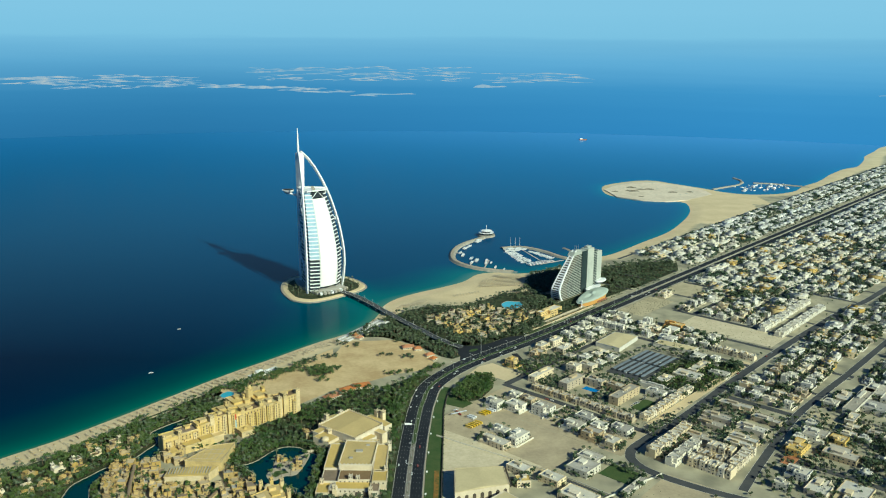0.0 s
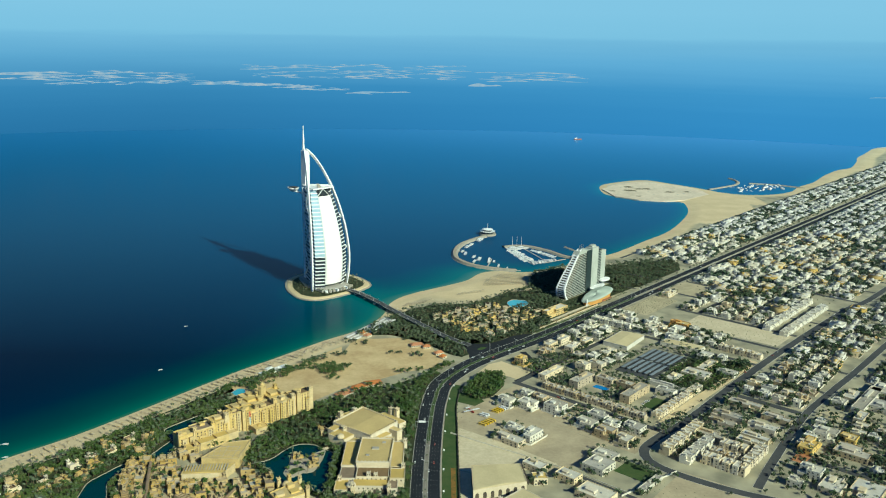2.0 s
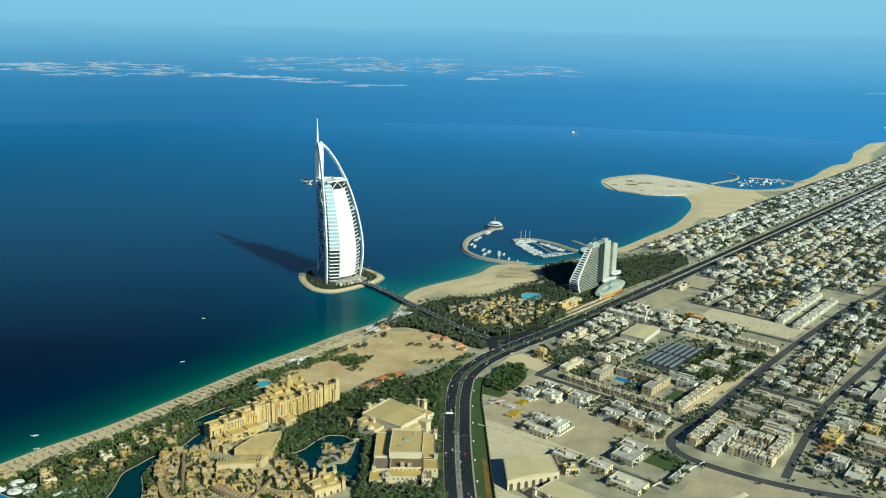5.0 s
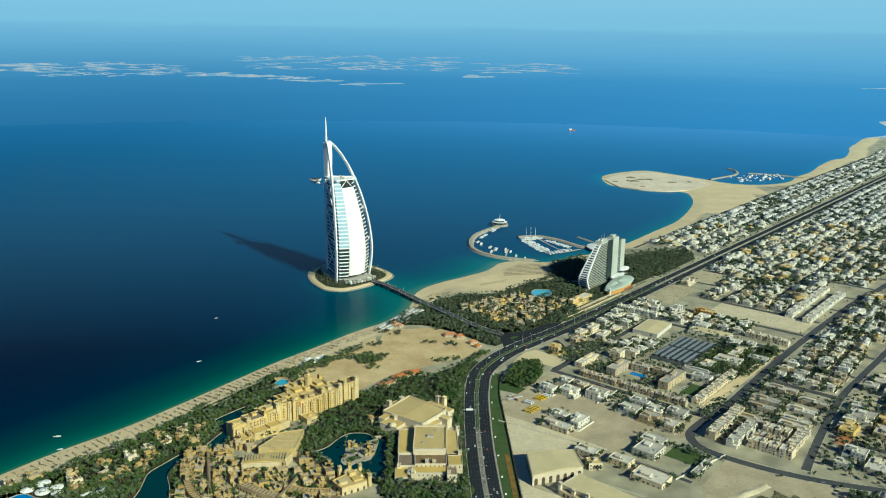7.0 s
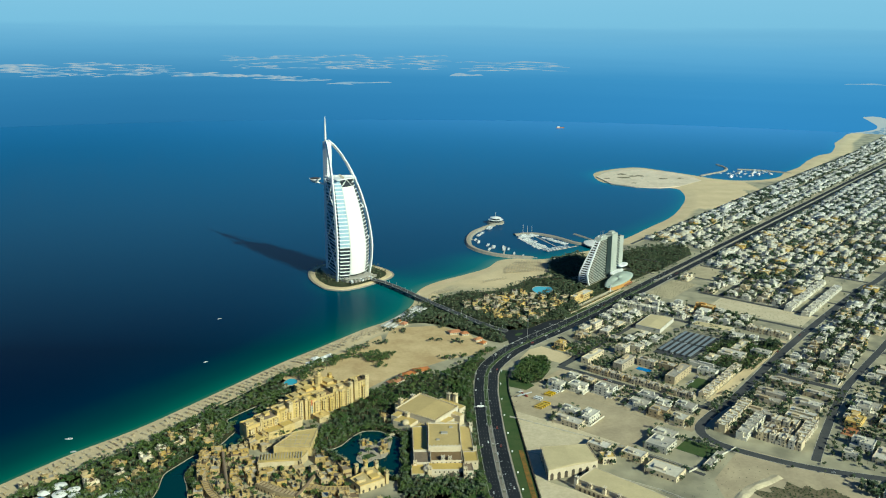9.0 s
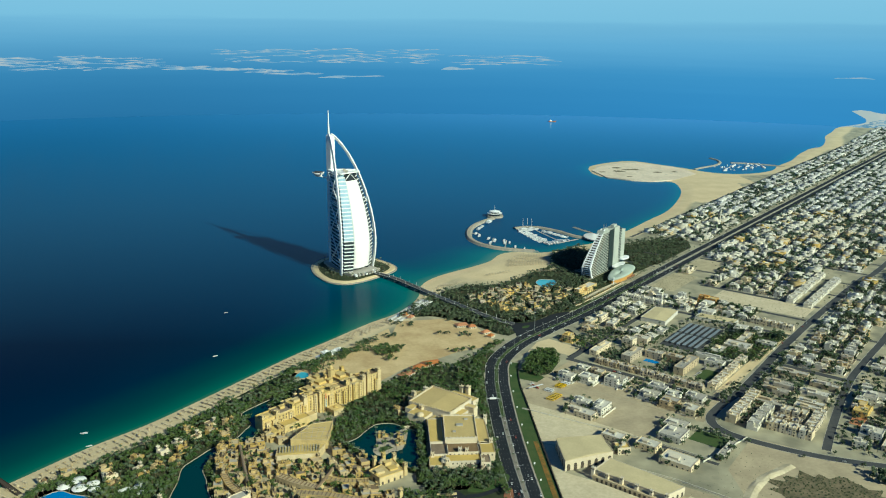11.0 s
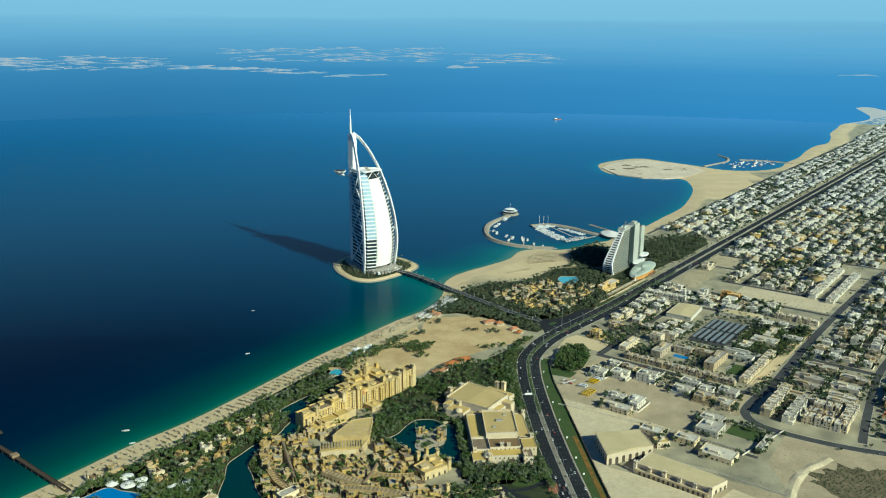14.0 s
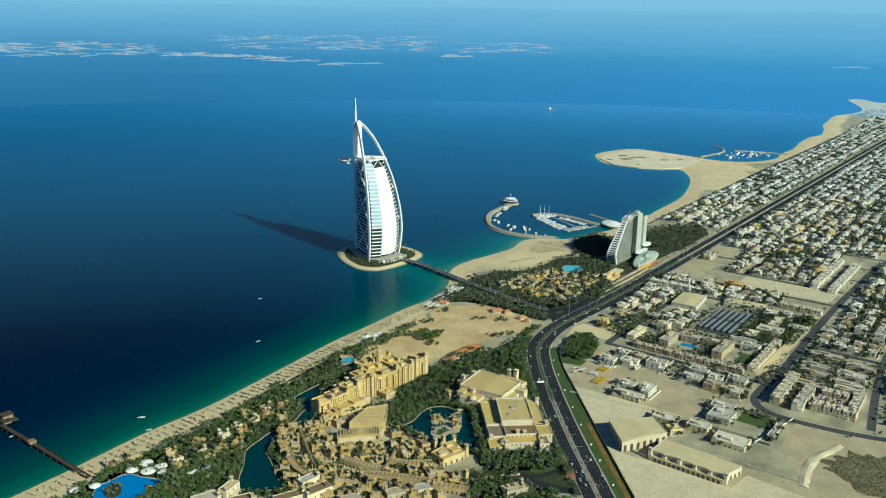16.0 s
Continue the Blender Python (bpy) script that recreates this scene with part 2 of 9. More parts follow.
CITY_WALL = surface("house_walls", (0.64, 0.60, 0.50), (0.48, 0.45, 0.37), 0.88, 10, 1.5, 0.03, island=0.32)
# house walls again, greyer: the far quarter's haze is in the colour
HAZED_WALL = surface("hazed_far_walls", (0.62, 0.61, 0.57), (0.46, 0.45, 0.42), 0.88, 10, 1.5, 0.03, island=0.4)
OCHRE_CITY = surface("ochre_house_walls", (0.50, 0.38, 0.19), (0.40, 0.30, 0.15), 0.88, 10, 1.5, 0.03, island=0.35)
CITY_ROOF = surface("house_roofs", (0.53, 0.49, 0.41), (0.41, 0.38, 0.32), 0.9, 8, 1.5, 0.03, island=0.3)
HOTEL_GREY = surface("grey_hotel_render", (0.42, 0.44, 0.39), (0.34, 0.36, 0.32), 0.8, 20, 3, 0.03)
DARK_GLASS = surface("window_glass", (0.025, 0.032, 0.04), (0.04, 0.05, 0.06), 0.12, 5, 1, spec=0.6)
GREEN_GLASS = surface("green_tinted_glass", (0.02, 0.034, 0.036), (0.03, 0.045, 0.046), 0.35, 6, 1, spec=0.2)
# one dark colour: painted shade of openings, and the dark deck and hedge
SHADE = surface("shade_and_dark_parts", (0.06, 0.05, 0.04), (0.09, 0.07, 0.05), 0.8, 5, 1)
STEEL = surface("galvanised_steel", (0.45, 0.46, 0.47), None, 0.4, 6, 1, metal=0.7)
CARPORT_ROOF = surface("blue_grey_sheet", (0.17, 0.20, 0.23), (0.24, 0.27, 0.29), 0.6, 10, 1.2, vary=0.12)
SHED_ROOF = surface("sheet_metal_roof", (0.40, 0.41, 0.40), (0.31, 0.32, 0.32), 0.55, 12, 1.2, vary=0.15)
WOOD = surface("weathered_wood", (0.075, 0.055, 0.042), (0.05, 0.038, 0.03), 0.85, 5, 0.8, 0.04)
THATCH = surface("thatch", (0.50, 0.385, 0.215), (0.38, 0.29, 0.155), 0.95, 4, 0.7, 0.08, vary=0.15)
CANVAS = surface("white_canvas", (0.78, 0.77, 0.73), (0.68, 0.66, 0.62), 0.8, 4, 1)
ROCK = surface("rubble_rock", (0.36, 0.33, 0.27), (0.22, 0.21, 0.18), 0.9, 6, 1.6, 0.6)
SAIL = surface("sail_fabric", (0.82, 0.81, 0.77), (0.77, 0.75, 0.71), 0.6, 30, 6, 0.1)
WHITE_STEEL = surface("white_painted_steel", (0.80, 0.80, 0.79), (0.73, 0.73, 0.72), 0.4, 20, 3)
BARK = surface("bark", (0.16, 0.11, 0.07), (0.11, 0.08, 0.05), 0.95, 2, 0.5)
LEAF = surface("foliage", (0.044, 0.080, 0.030), (0.082, 0.112, 0.050), 0.7, 22, 2.5, vary=0.2, island=0.16)
# foliage again, greyed and lightened to paint in haze on far trees
LEAF_HAZED = surface("hazed_foliage", (0.054, 0.088, 0.052), (0.088, 0.120, 0.074), 0.7, 22, 2.5, island=0.16)
LEAF_DARK = surface("dark_foliage", (0.042, 0.078, 0.026), (0.096, 0.122, 0.048), 0.7, 22, 2.5, vary=0.2, island=0.16)
PALM = surface("palm_fronds", (0.060, 0.092, 0.042), (0.112, 0.136, 0.072), 0.65, 18, 2.5, vary=0.2, island=0.16)
CAR_WHITE = surface("car_paint_white", (0.78, 0.78, 0.77), None, 0.3, 3, 1, vary=0.1, spec=0.5)
CAR_DARK = surface("car_paint_dark", (0.05, 0.055, 0.065), None, 0.3, 3, 1, vary=0.2, spec=0.5)
CAR_SILVER = surface("car_paint_silver", (0.42, 0.43, 0.44), None, 0.3, 3, 1, metal=0.4, vary=0.2)
CAR_RED = surface("car_paint_red", (0.34, 0.05, 0.03), None, 0.3, 3, 1, spec=0.5)
YELLOW = surface("bus_yellow", (0.72, 0.47, 0.03), None, 0.4, 3, 1, vary=0.1)
RUBBER = surface("rubber", (0.02, 0.02, 0.02), None, 0.8, 1, 0.3)
# window glass, the sky's reflection painted into its pale blue base colour
SKY_GLASS = surface("sky_tinted_glass", (0.30, 0.44, 0.55), (0.40, 0.53, 0.62), 0.15, 12, 3, spec=0.7)
TOWEL = surface("sand_coloured_cushions", (0.58, 0.48, 0.32), (0.48, 0.39, 0.25), 0.85, 4, 1)
RED_CLOTH = surface("red_cloth", (0.5, 0.06, 0.03), None, 0.8, 3, 1)


# far sea colour with the distance haze painted in
HAZED_WATER = (0.10, 0.285, 0.575)


def water(name, deep, shallow, rough, wave, attr=True, spec=0.5):
    """Water: its body colour runs from deep to shallow with the depth of the bed below (the mesh's own 'shallow' value), and it mirrors the sky."""
    m = bpy.data.materials.new(name)
    m.use_nodes = True
    n, l = m.node_tree.nodes, m.node_tree.links
    b = n["Principled BSDF"]
    b.inputs["Roughness"].default_value, b.inputs["IOR"].default_value = rough, 1.33
    b.inputs["Specular IOR Level"].default_value = spec
    geo = n.new("ShaderNodeNewGeometry")
    big = n.new("ShaderNodeTexNoise")
    big.inputs["Scale"].default_value, big.inputs["Detail"].default_value = 1 / 260.0, 5.0
    l.new(geo.outputs["Position"], big.inputs["Vector"])
    if attr:
        a = n.new("ShaderNodeAttribute")
        a.attribute_name = "shallow"
        s = n.new("ShaderNodeMath")
        s.operation = "MULTIPLY_ADD"
        l.new(big.outputs[0], s.inputs[0])
        s.inputs[1].default_value = 0.16
        off = n.new("ShaderNodeMath")
        off.operation = "ADD"
        l.new(a.outputs["Fac"], off.inputs[0])
        off.inputs[1].default_value = -0.08
        l.new(off.outputs[0], s.inputs[2])
        ramp = n.new("ShaderNodeValToRGB")
        e = ramp.color_ramp.elements
        e[0].position, e[0].color = 0.0, (*deep, 1)
        e[1].position, e[1].color = 1.0, (*shallow[-1], 1)
        for i, c in enumerate(shallow[:-1]):
            k = e.new((i + 1) / len(shallow))
            k.color = (*c, 1)
        l.new(s.outputs[0], ramp.inputs[0])
        op = n.new("ShaderNodeAttribute")               # distance haze painted into the sea's body colour
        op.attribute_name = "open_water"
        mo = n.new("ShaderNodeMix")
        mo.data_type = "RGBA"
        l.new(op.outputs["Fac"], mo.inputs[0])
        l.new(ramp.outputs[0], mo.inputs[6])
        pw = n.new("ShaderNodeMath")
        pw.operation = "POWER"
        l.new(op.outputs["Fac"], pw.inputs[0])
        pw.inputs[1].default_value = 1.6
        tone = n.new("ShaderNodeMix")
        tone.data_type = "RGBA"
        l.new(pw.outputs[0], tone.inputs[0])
        tone.inputs[6].default_value, tone.inputs[7].default_value = (0.008, 0.215, 0.54, 1), (*HAZED_WATER, 1)
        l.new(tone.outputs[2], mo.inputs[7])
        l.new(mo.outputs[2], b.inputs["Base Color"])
    else:
        mixc = n.new("ShaderNodeMix")
        mixc.data_type = "RGBA"
        l.new(big.outputs[0], mixc.inputs[0])
        mixc.inputs[6].default_value, mixc.inputs[7].default_value = (*deep, 1), (*shallow[0], 1)
        l.new(mixc.outputs[2], b.inputs["Base Color"])
    w = n.new("ShaderNodeTexNoise")
    w.inputs["Scale"].default_value, w.inputs["Detail"].default_value = 1 / 9.0, 4.0
    l.new(geo.outputs["Position"], w.inputs["Vector"])
    bm = n.new("ShaderNodeBump")
    bm.inputs["Strength"].default_value, bm.inputs["Distance"].default_value = 0.5, wave
    l.new(w.outputs[0], bm.inputs["Height"])
    l.new(bm.outputs[0], b.inputs["Normal"])
    return m


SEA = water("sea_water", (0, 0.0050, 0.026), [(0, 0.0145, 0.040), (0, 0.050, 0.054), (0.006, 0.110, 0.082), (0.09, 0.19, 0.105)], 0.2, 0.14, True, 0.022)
# body colour darkened for the shade and buildings the canal mirrors
LAGOON = water("lagoon_water", (0.00172, 0.0258, 0.03096), [(0.00344, 0.03956, 0.03956)], 0.08, 0.05, False)
POOL = water("pool_water", (0.010, 0.16, 0.50), [(0.015, 0.22, 0.55)], 0.06, 0.03, False)
POOL_PALE = water("pale_pool_water", (0.06, 0.34, 0.48), [(0.08, 0.42, 0.55)], 0.06, 0.03, False)


def shore_ground(name, sand, town):
    """Bare ground: clean beach sand near the water (the mesh's own 'shallow' value), greyer trodden earth in the town."""
    m = sand.copy()
    m.name = name
    n, l = m.node_tree.nodes, m.node_tree.links
    b = n["Principled BSDF"]
    first = b.inputs["Base Color"].links[0].from_socket
    geo = n.new("ShaderNodeNewGeometry")
    tone = n.new("ShaderNodeTexNoise")
    tone.inputs["Scale"].default_value, tone.inputs["Detail"].default_value = 1 / 35.0, 6.0
    l.new(geo.outputs["Position"], tone.inputs["Vector"])
    mixt = n.new("ShaderNodeMix")
    mixt.data_type = "RGBA"
    k = n.new("ShaderNodeMapRange")
    k.inputs[1].default_value, k.inputs[2].default_value = 0.35, 0.65
    l.new(tone.outputs[0], k.inputs[0])
    l.new(k.outputs[0], mixt.inputs[0])
    mixt.inputs[6].default_value, mixt.inputs[7].default_value = (*town[0], 1), (*town[1], 1)
    a = n.new("ShaderNodeAttribute")
    a.attribute_name = "shallow"
    mx = n.new("ShaderNodeMix")
    mx.data_type = "RGBA"
    l.new(a.outputs["Fac"], mx.inputs[0])
    l.new(mixt.outputs[2], mx.inputs[6])
    l.new(first, mx.inputs[7])
    l.new(mx.outputs[2], b.inputs["Base Color"])
    return m


GROUND = shore_ground("open_ground", SAND, ((0.40, 0.36, 0.245), (0.22, 0.205, 0.145)))


def distance_glow(name):
    """The far sea, its haze and the low sky, painted as emission on an upright backdrop: it pales with height up to the
    skyline.
    """
    m = bpy.data.materials.new(name)
    m.use_nodes = True
    n, l = m.node_tree.nodes, m.node_tree.links
    n.remove(n["Principled BSDF"])
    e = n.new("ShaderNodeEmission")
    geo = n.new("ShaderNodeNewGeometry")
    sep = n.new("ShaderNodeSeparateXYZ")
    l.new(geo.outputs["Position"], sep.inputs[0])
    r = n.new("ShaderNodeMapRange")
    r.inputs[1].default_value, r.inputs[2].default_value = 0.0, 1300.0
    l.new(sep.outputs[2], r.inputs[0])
    streak = n.new("ShaderNodeTexNoise")
    mp = n.new("ShaderNodeMapping")
    mp.inputs["Scale"].default_value = (0.0012, 0.0012, 0.03)
    l.new(geo.outputs["Position"], mp.inputs[0])
    l.new(mp.outputs[0], streak.inputs["Vector"])
    streak.inputs["Scale"].default_value, streak.inputs["Detail"].default_value = 1.0, 4.0
    s = n.new("ShaderNodeMath")
    s.operation = "MULTIPLY_ADD"
    l.new(streak.outputs[0], s.inputs[0])
    s.inputs[1].default_value = 0.03
    o = n.new("ShaderNodeMath")
    o.operation = "ADD"
    l.new(r.outputs[0], o.inputs[0])
    o.inputs[1].default_value = -0.015
    l.new(o.outputs[0], s.inputs[2])
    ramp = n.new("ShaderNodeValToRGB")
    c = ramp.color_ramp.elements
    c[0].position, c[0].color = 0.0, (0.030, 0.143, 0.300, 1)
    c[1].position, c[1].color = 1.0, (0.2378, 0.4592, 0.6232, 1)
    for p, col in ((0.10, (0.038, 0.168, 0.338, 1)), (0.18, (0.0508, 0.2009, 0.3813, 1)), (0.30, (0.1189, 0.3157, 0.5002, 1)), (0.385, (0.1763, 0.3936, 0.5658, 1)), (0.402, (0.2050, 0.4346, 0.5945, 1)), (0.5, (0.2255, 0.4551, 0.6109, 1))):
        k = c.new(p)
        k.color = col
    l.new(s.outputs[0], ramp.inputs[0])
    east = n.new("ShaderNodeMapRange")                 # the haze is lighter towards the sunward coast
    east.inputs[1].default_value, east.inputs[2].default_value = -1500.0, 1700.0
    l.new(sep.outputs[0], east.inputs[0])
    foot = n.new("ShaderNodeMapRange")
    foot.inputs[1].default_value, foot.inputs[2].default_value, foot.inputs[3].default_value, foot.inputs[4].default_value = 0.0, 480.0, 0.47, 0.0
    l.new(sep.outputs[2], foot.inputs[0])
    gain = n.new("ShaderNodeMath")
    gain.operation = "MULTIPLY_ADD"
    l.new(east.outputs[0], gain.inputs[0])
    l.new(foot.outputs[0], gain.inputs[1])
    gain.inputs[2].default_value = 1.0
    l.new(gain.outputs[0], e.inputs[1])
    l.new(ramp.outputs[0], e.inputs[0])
    l.new(e.outputs[0], n["Material Output"].inputs[0])
    return m


SKYLINE = 523.0
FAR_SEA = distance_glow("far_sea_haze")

# ---------------------------------------------------------------- land and sea
COAST_SOUTH = [(-2600, -1620), (-1000, 342), (-649, 773), (-603, 831), (-546, 906), (-491, 966), (-444, 1029), (-393, 1102), (-335, 1185), (-287, 1243),
               (-220, 1327), (-178, 1370), (-147, 1422), (-130, 1475), (-126, 1525), (-107, 1572), (-73, 1612), (-16, 1660), (30, 1705), (61, 1762)]
COAST_HARBOUR = [(100, 1780), (150, 1772), (195, 1787), (250, 1830), (285, 1848), (302, 1880), (312, 1920), (345, 1925), (391, 1956)]
COAST_POINT = [(495, 2087), (579, 2194), (649, 2320), (711, 2459), (740, 2576), (735, 2643), (642, 2669), (561, 2716), (524, 2768), (525, 2879), (554, 2963),
               (646, 3042), (735, 3072), (816, 2986), (889, 2894), (930, 2830), (1000, 2790), (1090, 2800), (1180, 2860)]
COAST_NORTH = [(1250, 2962), (1355, 3080), (1470, 3248), (1588, 3396), (1680, 3474), (1802, 3675), (1865, 3800), (2000, 3990), (2119, 4160), (2256, 4266), (2391, 4375), (2480, 4520), (2556, 4673),
               (2640, 4860), (2695, 5030), (2760, 5080), (2860, 5030), (3000, 5040), (3300, 5300), (5200, 7600)]
coast = smooth_line(COAST_SOUTH + COAST_HARBOUR + COAST_POINT + COAST_NORTH, 14.0)
CA = np.array([tuple(p) for p in coast])
LAND = 3.0


def shore_distance(P):
    """Metres from the waterline, inland positive, for an array of places."""
    a, b = CA[:-1], CA[1:]
    d = b - a
    ll = (d * d).sum(1)
    out = np.empty(len(P))
    for i in range(0, len(P), 4000):
        q = P[i:i + 4000, None, :] - a[None]
        t = np.clip((q * d[None]).sum(2) / ll, 0, 1)
        r = q - t[..., None] * d[None]
        dist = np.sqrt((r * r).sum(2))
        k = dist.argmin(1)
        # on which side: land lies to the right of the line; at a corner, the sum of both neighbours decides
        rows = np.arange(len(k))
        dk, rk = d[k], r[rows, k]
        nxt = np.clip(k + np.where(t[rows, k] >= 1, 1, np.where(t[rows, k] <= 0, -1, 0)), 0, len(d) - 1)
        dk = dk / np.linalg.norm(dk, axis=1)[:, None] + d[nxt] / np.linalg.norm(d[nxt], axis=1)[:, None]
        side = dk[:, 0] * rk[:, 1] - dk[:, 1] * rk[:, 0]
        out[i:i + 4000] = np.where(side < 0, dist[rows, k], -dist[rows, k])
    return out


def stops(*spans):
    """Grid lines: (from, to, step) spans one after another."""
    out = []
    for a, b, s in spans:
        out += list(np.arange(a, b, s))
    return np.array(out + [spans[-1][1]])


def sheet(name, us, vs, height, mat, extra=None):
    """A grid over the street plan's own directions, raised by height(distance from the shore)."""
    uu, vv = np.meshgrid(us, vs, indexing="ij")
    P = np.stack([O_CITY[0] + uu * CU + vv * SU, O_CITY[1] + uu * SU - vv * CU], -1).reshape(-1, 2)
    sd = shore_distance(P)
    z = height(sd, P)
    nu, nv = len(us), len(vs)
    idx = np.arange(nu * nv).reshape(nu, nv)
    f = np.stack([idx[:-1, :-1], idx[:-1, 1:], idx[1:, 1:], idx[1:, :-1]], -1).reshape(-1, 4)[:, ::-1]
    me = bpy.data.meshes.new(name)
    me.from_pydata(np.column_stack([P, z]).tolist(), [], f.tolist())
    me.materials.append(mat)
    if extra is not None:
        me.attributes.new("shallow", "FLOAT", "POINT").data.foreach_set("value", extra(sd, P).astype(np.float32))
        # strength of the painted haze: grows northward and towards the east
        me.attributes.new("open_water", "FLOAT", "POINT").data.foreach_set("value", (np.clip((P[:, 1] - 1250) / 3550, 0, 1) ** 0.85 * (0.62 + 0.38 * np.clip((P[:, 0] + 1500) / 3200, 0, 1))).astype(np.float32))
    me.polygons.foreach_set("use_smooth", [True] * len(f))
    return new(name, me)


def ground_height(sd, P):
    roll = np.sin(P[:, 0] * 0.031) * np.cos(P[:, 1] * 0.027)
    return np.where(sd > 0, np.minimum(sd * 0.085, LAND), np.maximum(sd * 0.085, -6.0)) + 0.25 * roll * np.clip((sd - 4) / 20, 0, 1) * np.clip((44 - sd) / 20, 0, 1)


def beach_value(sd, P):
    """Clean sand: the beach, and the whole of the bare point and the hotel's sands."""
    point = (P[:, 0] > 480) & (P[:, 0] < 1010) & (P[:, 1] > 2300) & (sd < 200) & (P[:, 1] > 2020 + 0.98 * (P[:, 0] - 480))
    sands = np.clip(1 - np.hypot((P[:, 0] - 40) / 190, (P[:, 1] - 1650) / 140), 0, 0.4) / 0.4
    far = np.clip((P[:, 1] - 2900) / 300, 0, 1) * 30
    return np.clip(np.maximum(np.maximum(np.clip((52 + far - sd) / 14, 0, 1), point * 1.0), sands), 0, 1)


tagged(sheet("ground", stops((-6000, -1200, 400), (-1200, 1000, 8), (1000, 2600, 16), (2600, 5400, 40), (5400, 9000, 500)),
             stops((-1600, -760, 40), (-760, -120, 7), (-120, 60, 20), (60, 700, 40), (700, 6000, 600)), ground_height, GROUND, beach_value),
       "pale packed desert sand under the city", "ground", kind="structure")


def shallow_value(sd, P):
    isl = np.hypot(P[:, 0] + 258, P[:, 1] - 1630) - 90
    reef = np.exp(-(np.abs(P[:, 0] + 190) / 170) ** 2 - (np.abs(P[:, 1] - 1520) / 130) ** 2) * 0.16
    out = np.minimum(-sd, 1e9)
    far = np.clip((P[:, 1] - 1500) / 900, 0, 1)
    near = (0.70 * np.exp(-np.clip(out - 6, 0, None) / (112 - 60 * far)) + 0.14 * np.exp(-np.clip(out - 1, 0, None) / 9)) * (1 - 0.1 * far)
    return np.clip(near + reef + 0.22 * np.exp(-((P[:, 0] - 10) / 110) ** 2 - ((P[:, 1] - 1760) / 90) ** 2) + 0.18 * np.exp(-np.clip(isl, 0, None) / 30), 0, 1)


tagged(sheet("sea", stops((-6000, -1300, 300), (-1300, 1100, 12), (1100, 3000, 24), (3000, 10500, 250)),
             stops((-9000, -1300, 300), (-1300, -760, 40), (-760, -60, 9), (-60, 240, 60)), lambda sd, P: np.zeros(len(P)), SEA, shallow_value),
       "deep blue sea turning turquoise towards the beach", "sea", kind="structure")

# the far sea: an upright backdrop, its skyline set to fit the camera's view
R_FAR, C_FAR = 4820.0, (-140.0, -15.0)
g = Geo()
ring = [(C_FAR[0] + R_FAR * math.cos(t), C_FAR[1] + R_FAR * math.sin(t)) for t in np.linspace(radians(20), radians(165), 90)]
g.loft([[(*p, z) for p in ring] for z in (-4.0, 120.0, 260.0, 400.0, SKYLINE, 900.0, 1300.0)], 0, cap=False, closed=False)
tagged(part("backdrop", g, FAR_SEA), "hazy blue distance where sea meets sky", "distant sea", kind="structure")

# ---------------------------------------------------------------- roads
ROAD_MAIN = [(-43, 300), (-43, 700), (-44.5, 850), (-43, 950), (-39, 1040), (-35, 1085), (-24, 1145), (14, 1212), (66, 1270), (128, 1332), (205, 1415), (355, 1584), (560, 1815),
             (1420, 2785), (1870, 3292), (3500, 5140), (4200, 5930)]
ROAD_INLAND = [(560, 760), (420, 800), (330, 832), (268, 868), (228, 905), (222, 940), (250, 978), (306, 1034), (430, 1180), (576, 1342), (757, 1533), (892, 1662), (1700, 2540)]
ROAD_THIRD = [(330, 853), (375, 921), (462, 1043), (545, 1136), (708, 1314), (1500, 2200)]
main_line = smooth_line(ROAD_MAIN, 10.0)
inland_line, third_line = smooth_line(ROAD_INLAND, 10.0), smooth_line(ROAD_THIRD, 10.0)
ROAD_Z = LAND + 0.12


def road(name, line, half, mat, label, median=0.0, lanes=0):
    g = Geo()
    if median:
        strip(g, line, -half, -median, LAND - 1, ROAD_Z)
        strip(g, line, median, half, LAND - 1, ROAD_Z)
    else:
        strip(g, line, -half, half, LAND - 1, ROAD_Z)
    ob = tagged(part(name, g, mat), label, "road", kind="structure")
    k = Geo()
    for o in ([-half - 0.35, half] + ([-median, median - 0.35] if median else [])):
        strip(k, line, o, o + 0.35, LAND - 1, ROAD_Z + 0.14)
    part("kerb", k, KERB, ob, "pale kerb stones")
    if lanes:
        w = (half - median) / lanes
        d = Geo()
        for side in (-1, 1):
            for i in range(1, lanes):
                off = side * (median + w * i)
                for j in range(0, len(line) - 1):
                    seg = line[j:j + 2]
                    if (seg[0] - Vector((0, 1000))).length < 900:
                        a, b = seg[0], seg[0].lerp(seg[1], 0.32)
                        strip(d, [a, b], off - 0.07, off + 0.07, ROAD_Z, ROAD_Z + 0.012)
            for off in (side * (median + 0.5), side * (half - 0.5)):
                strip(d, line, off - 0.07, off + 0.07, ROAD_Z, ROAD_Z + 0.012)
        part("lane_marking", d, PAINT, ob, "white painted lane lines")
    return ob


road("road", main_line, 16.5, ASPHALT, "dark asphalt dual carriageway along the coast", 2.6, 4)
road("road", inland_line, 6.2, STREET, "worn grey asphalt street through the villas")
road("road", third_line, 5.2, STREET, "worn grey asphalt street through the villas")

# ---------------------------------------------------------------- ground covers
def patch(name, pts, mat, label, category, z=LAND + 0.06, thick=1.0):
    """A flat bed of ground with an edge of its own."""
    area = sum(pts[i - 1][0] * pts[i][1] - pts[i][0] * pts[i - 1][1] for i in range(len(pts)))
    if area < 0:
        pts = pts[::-1]
    g = Geo()
    g.prism([tuple(p) for p in pts], z - thick, z)
    return tagged(part(name, g, mat), label, category, kind="structure")


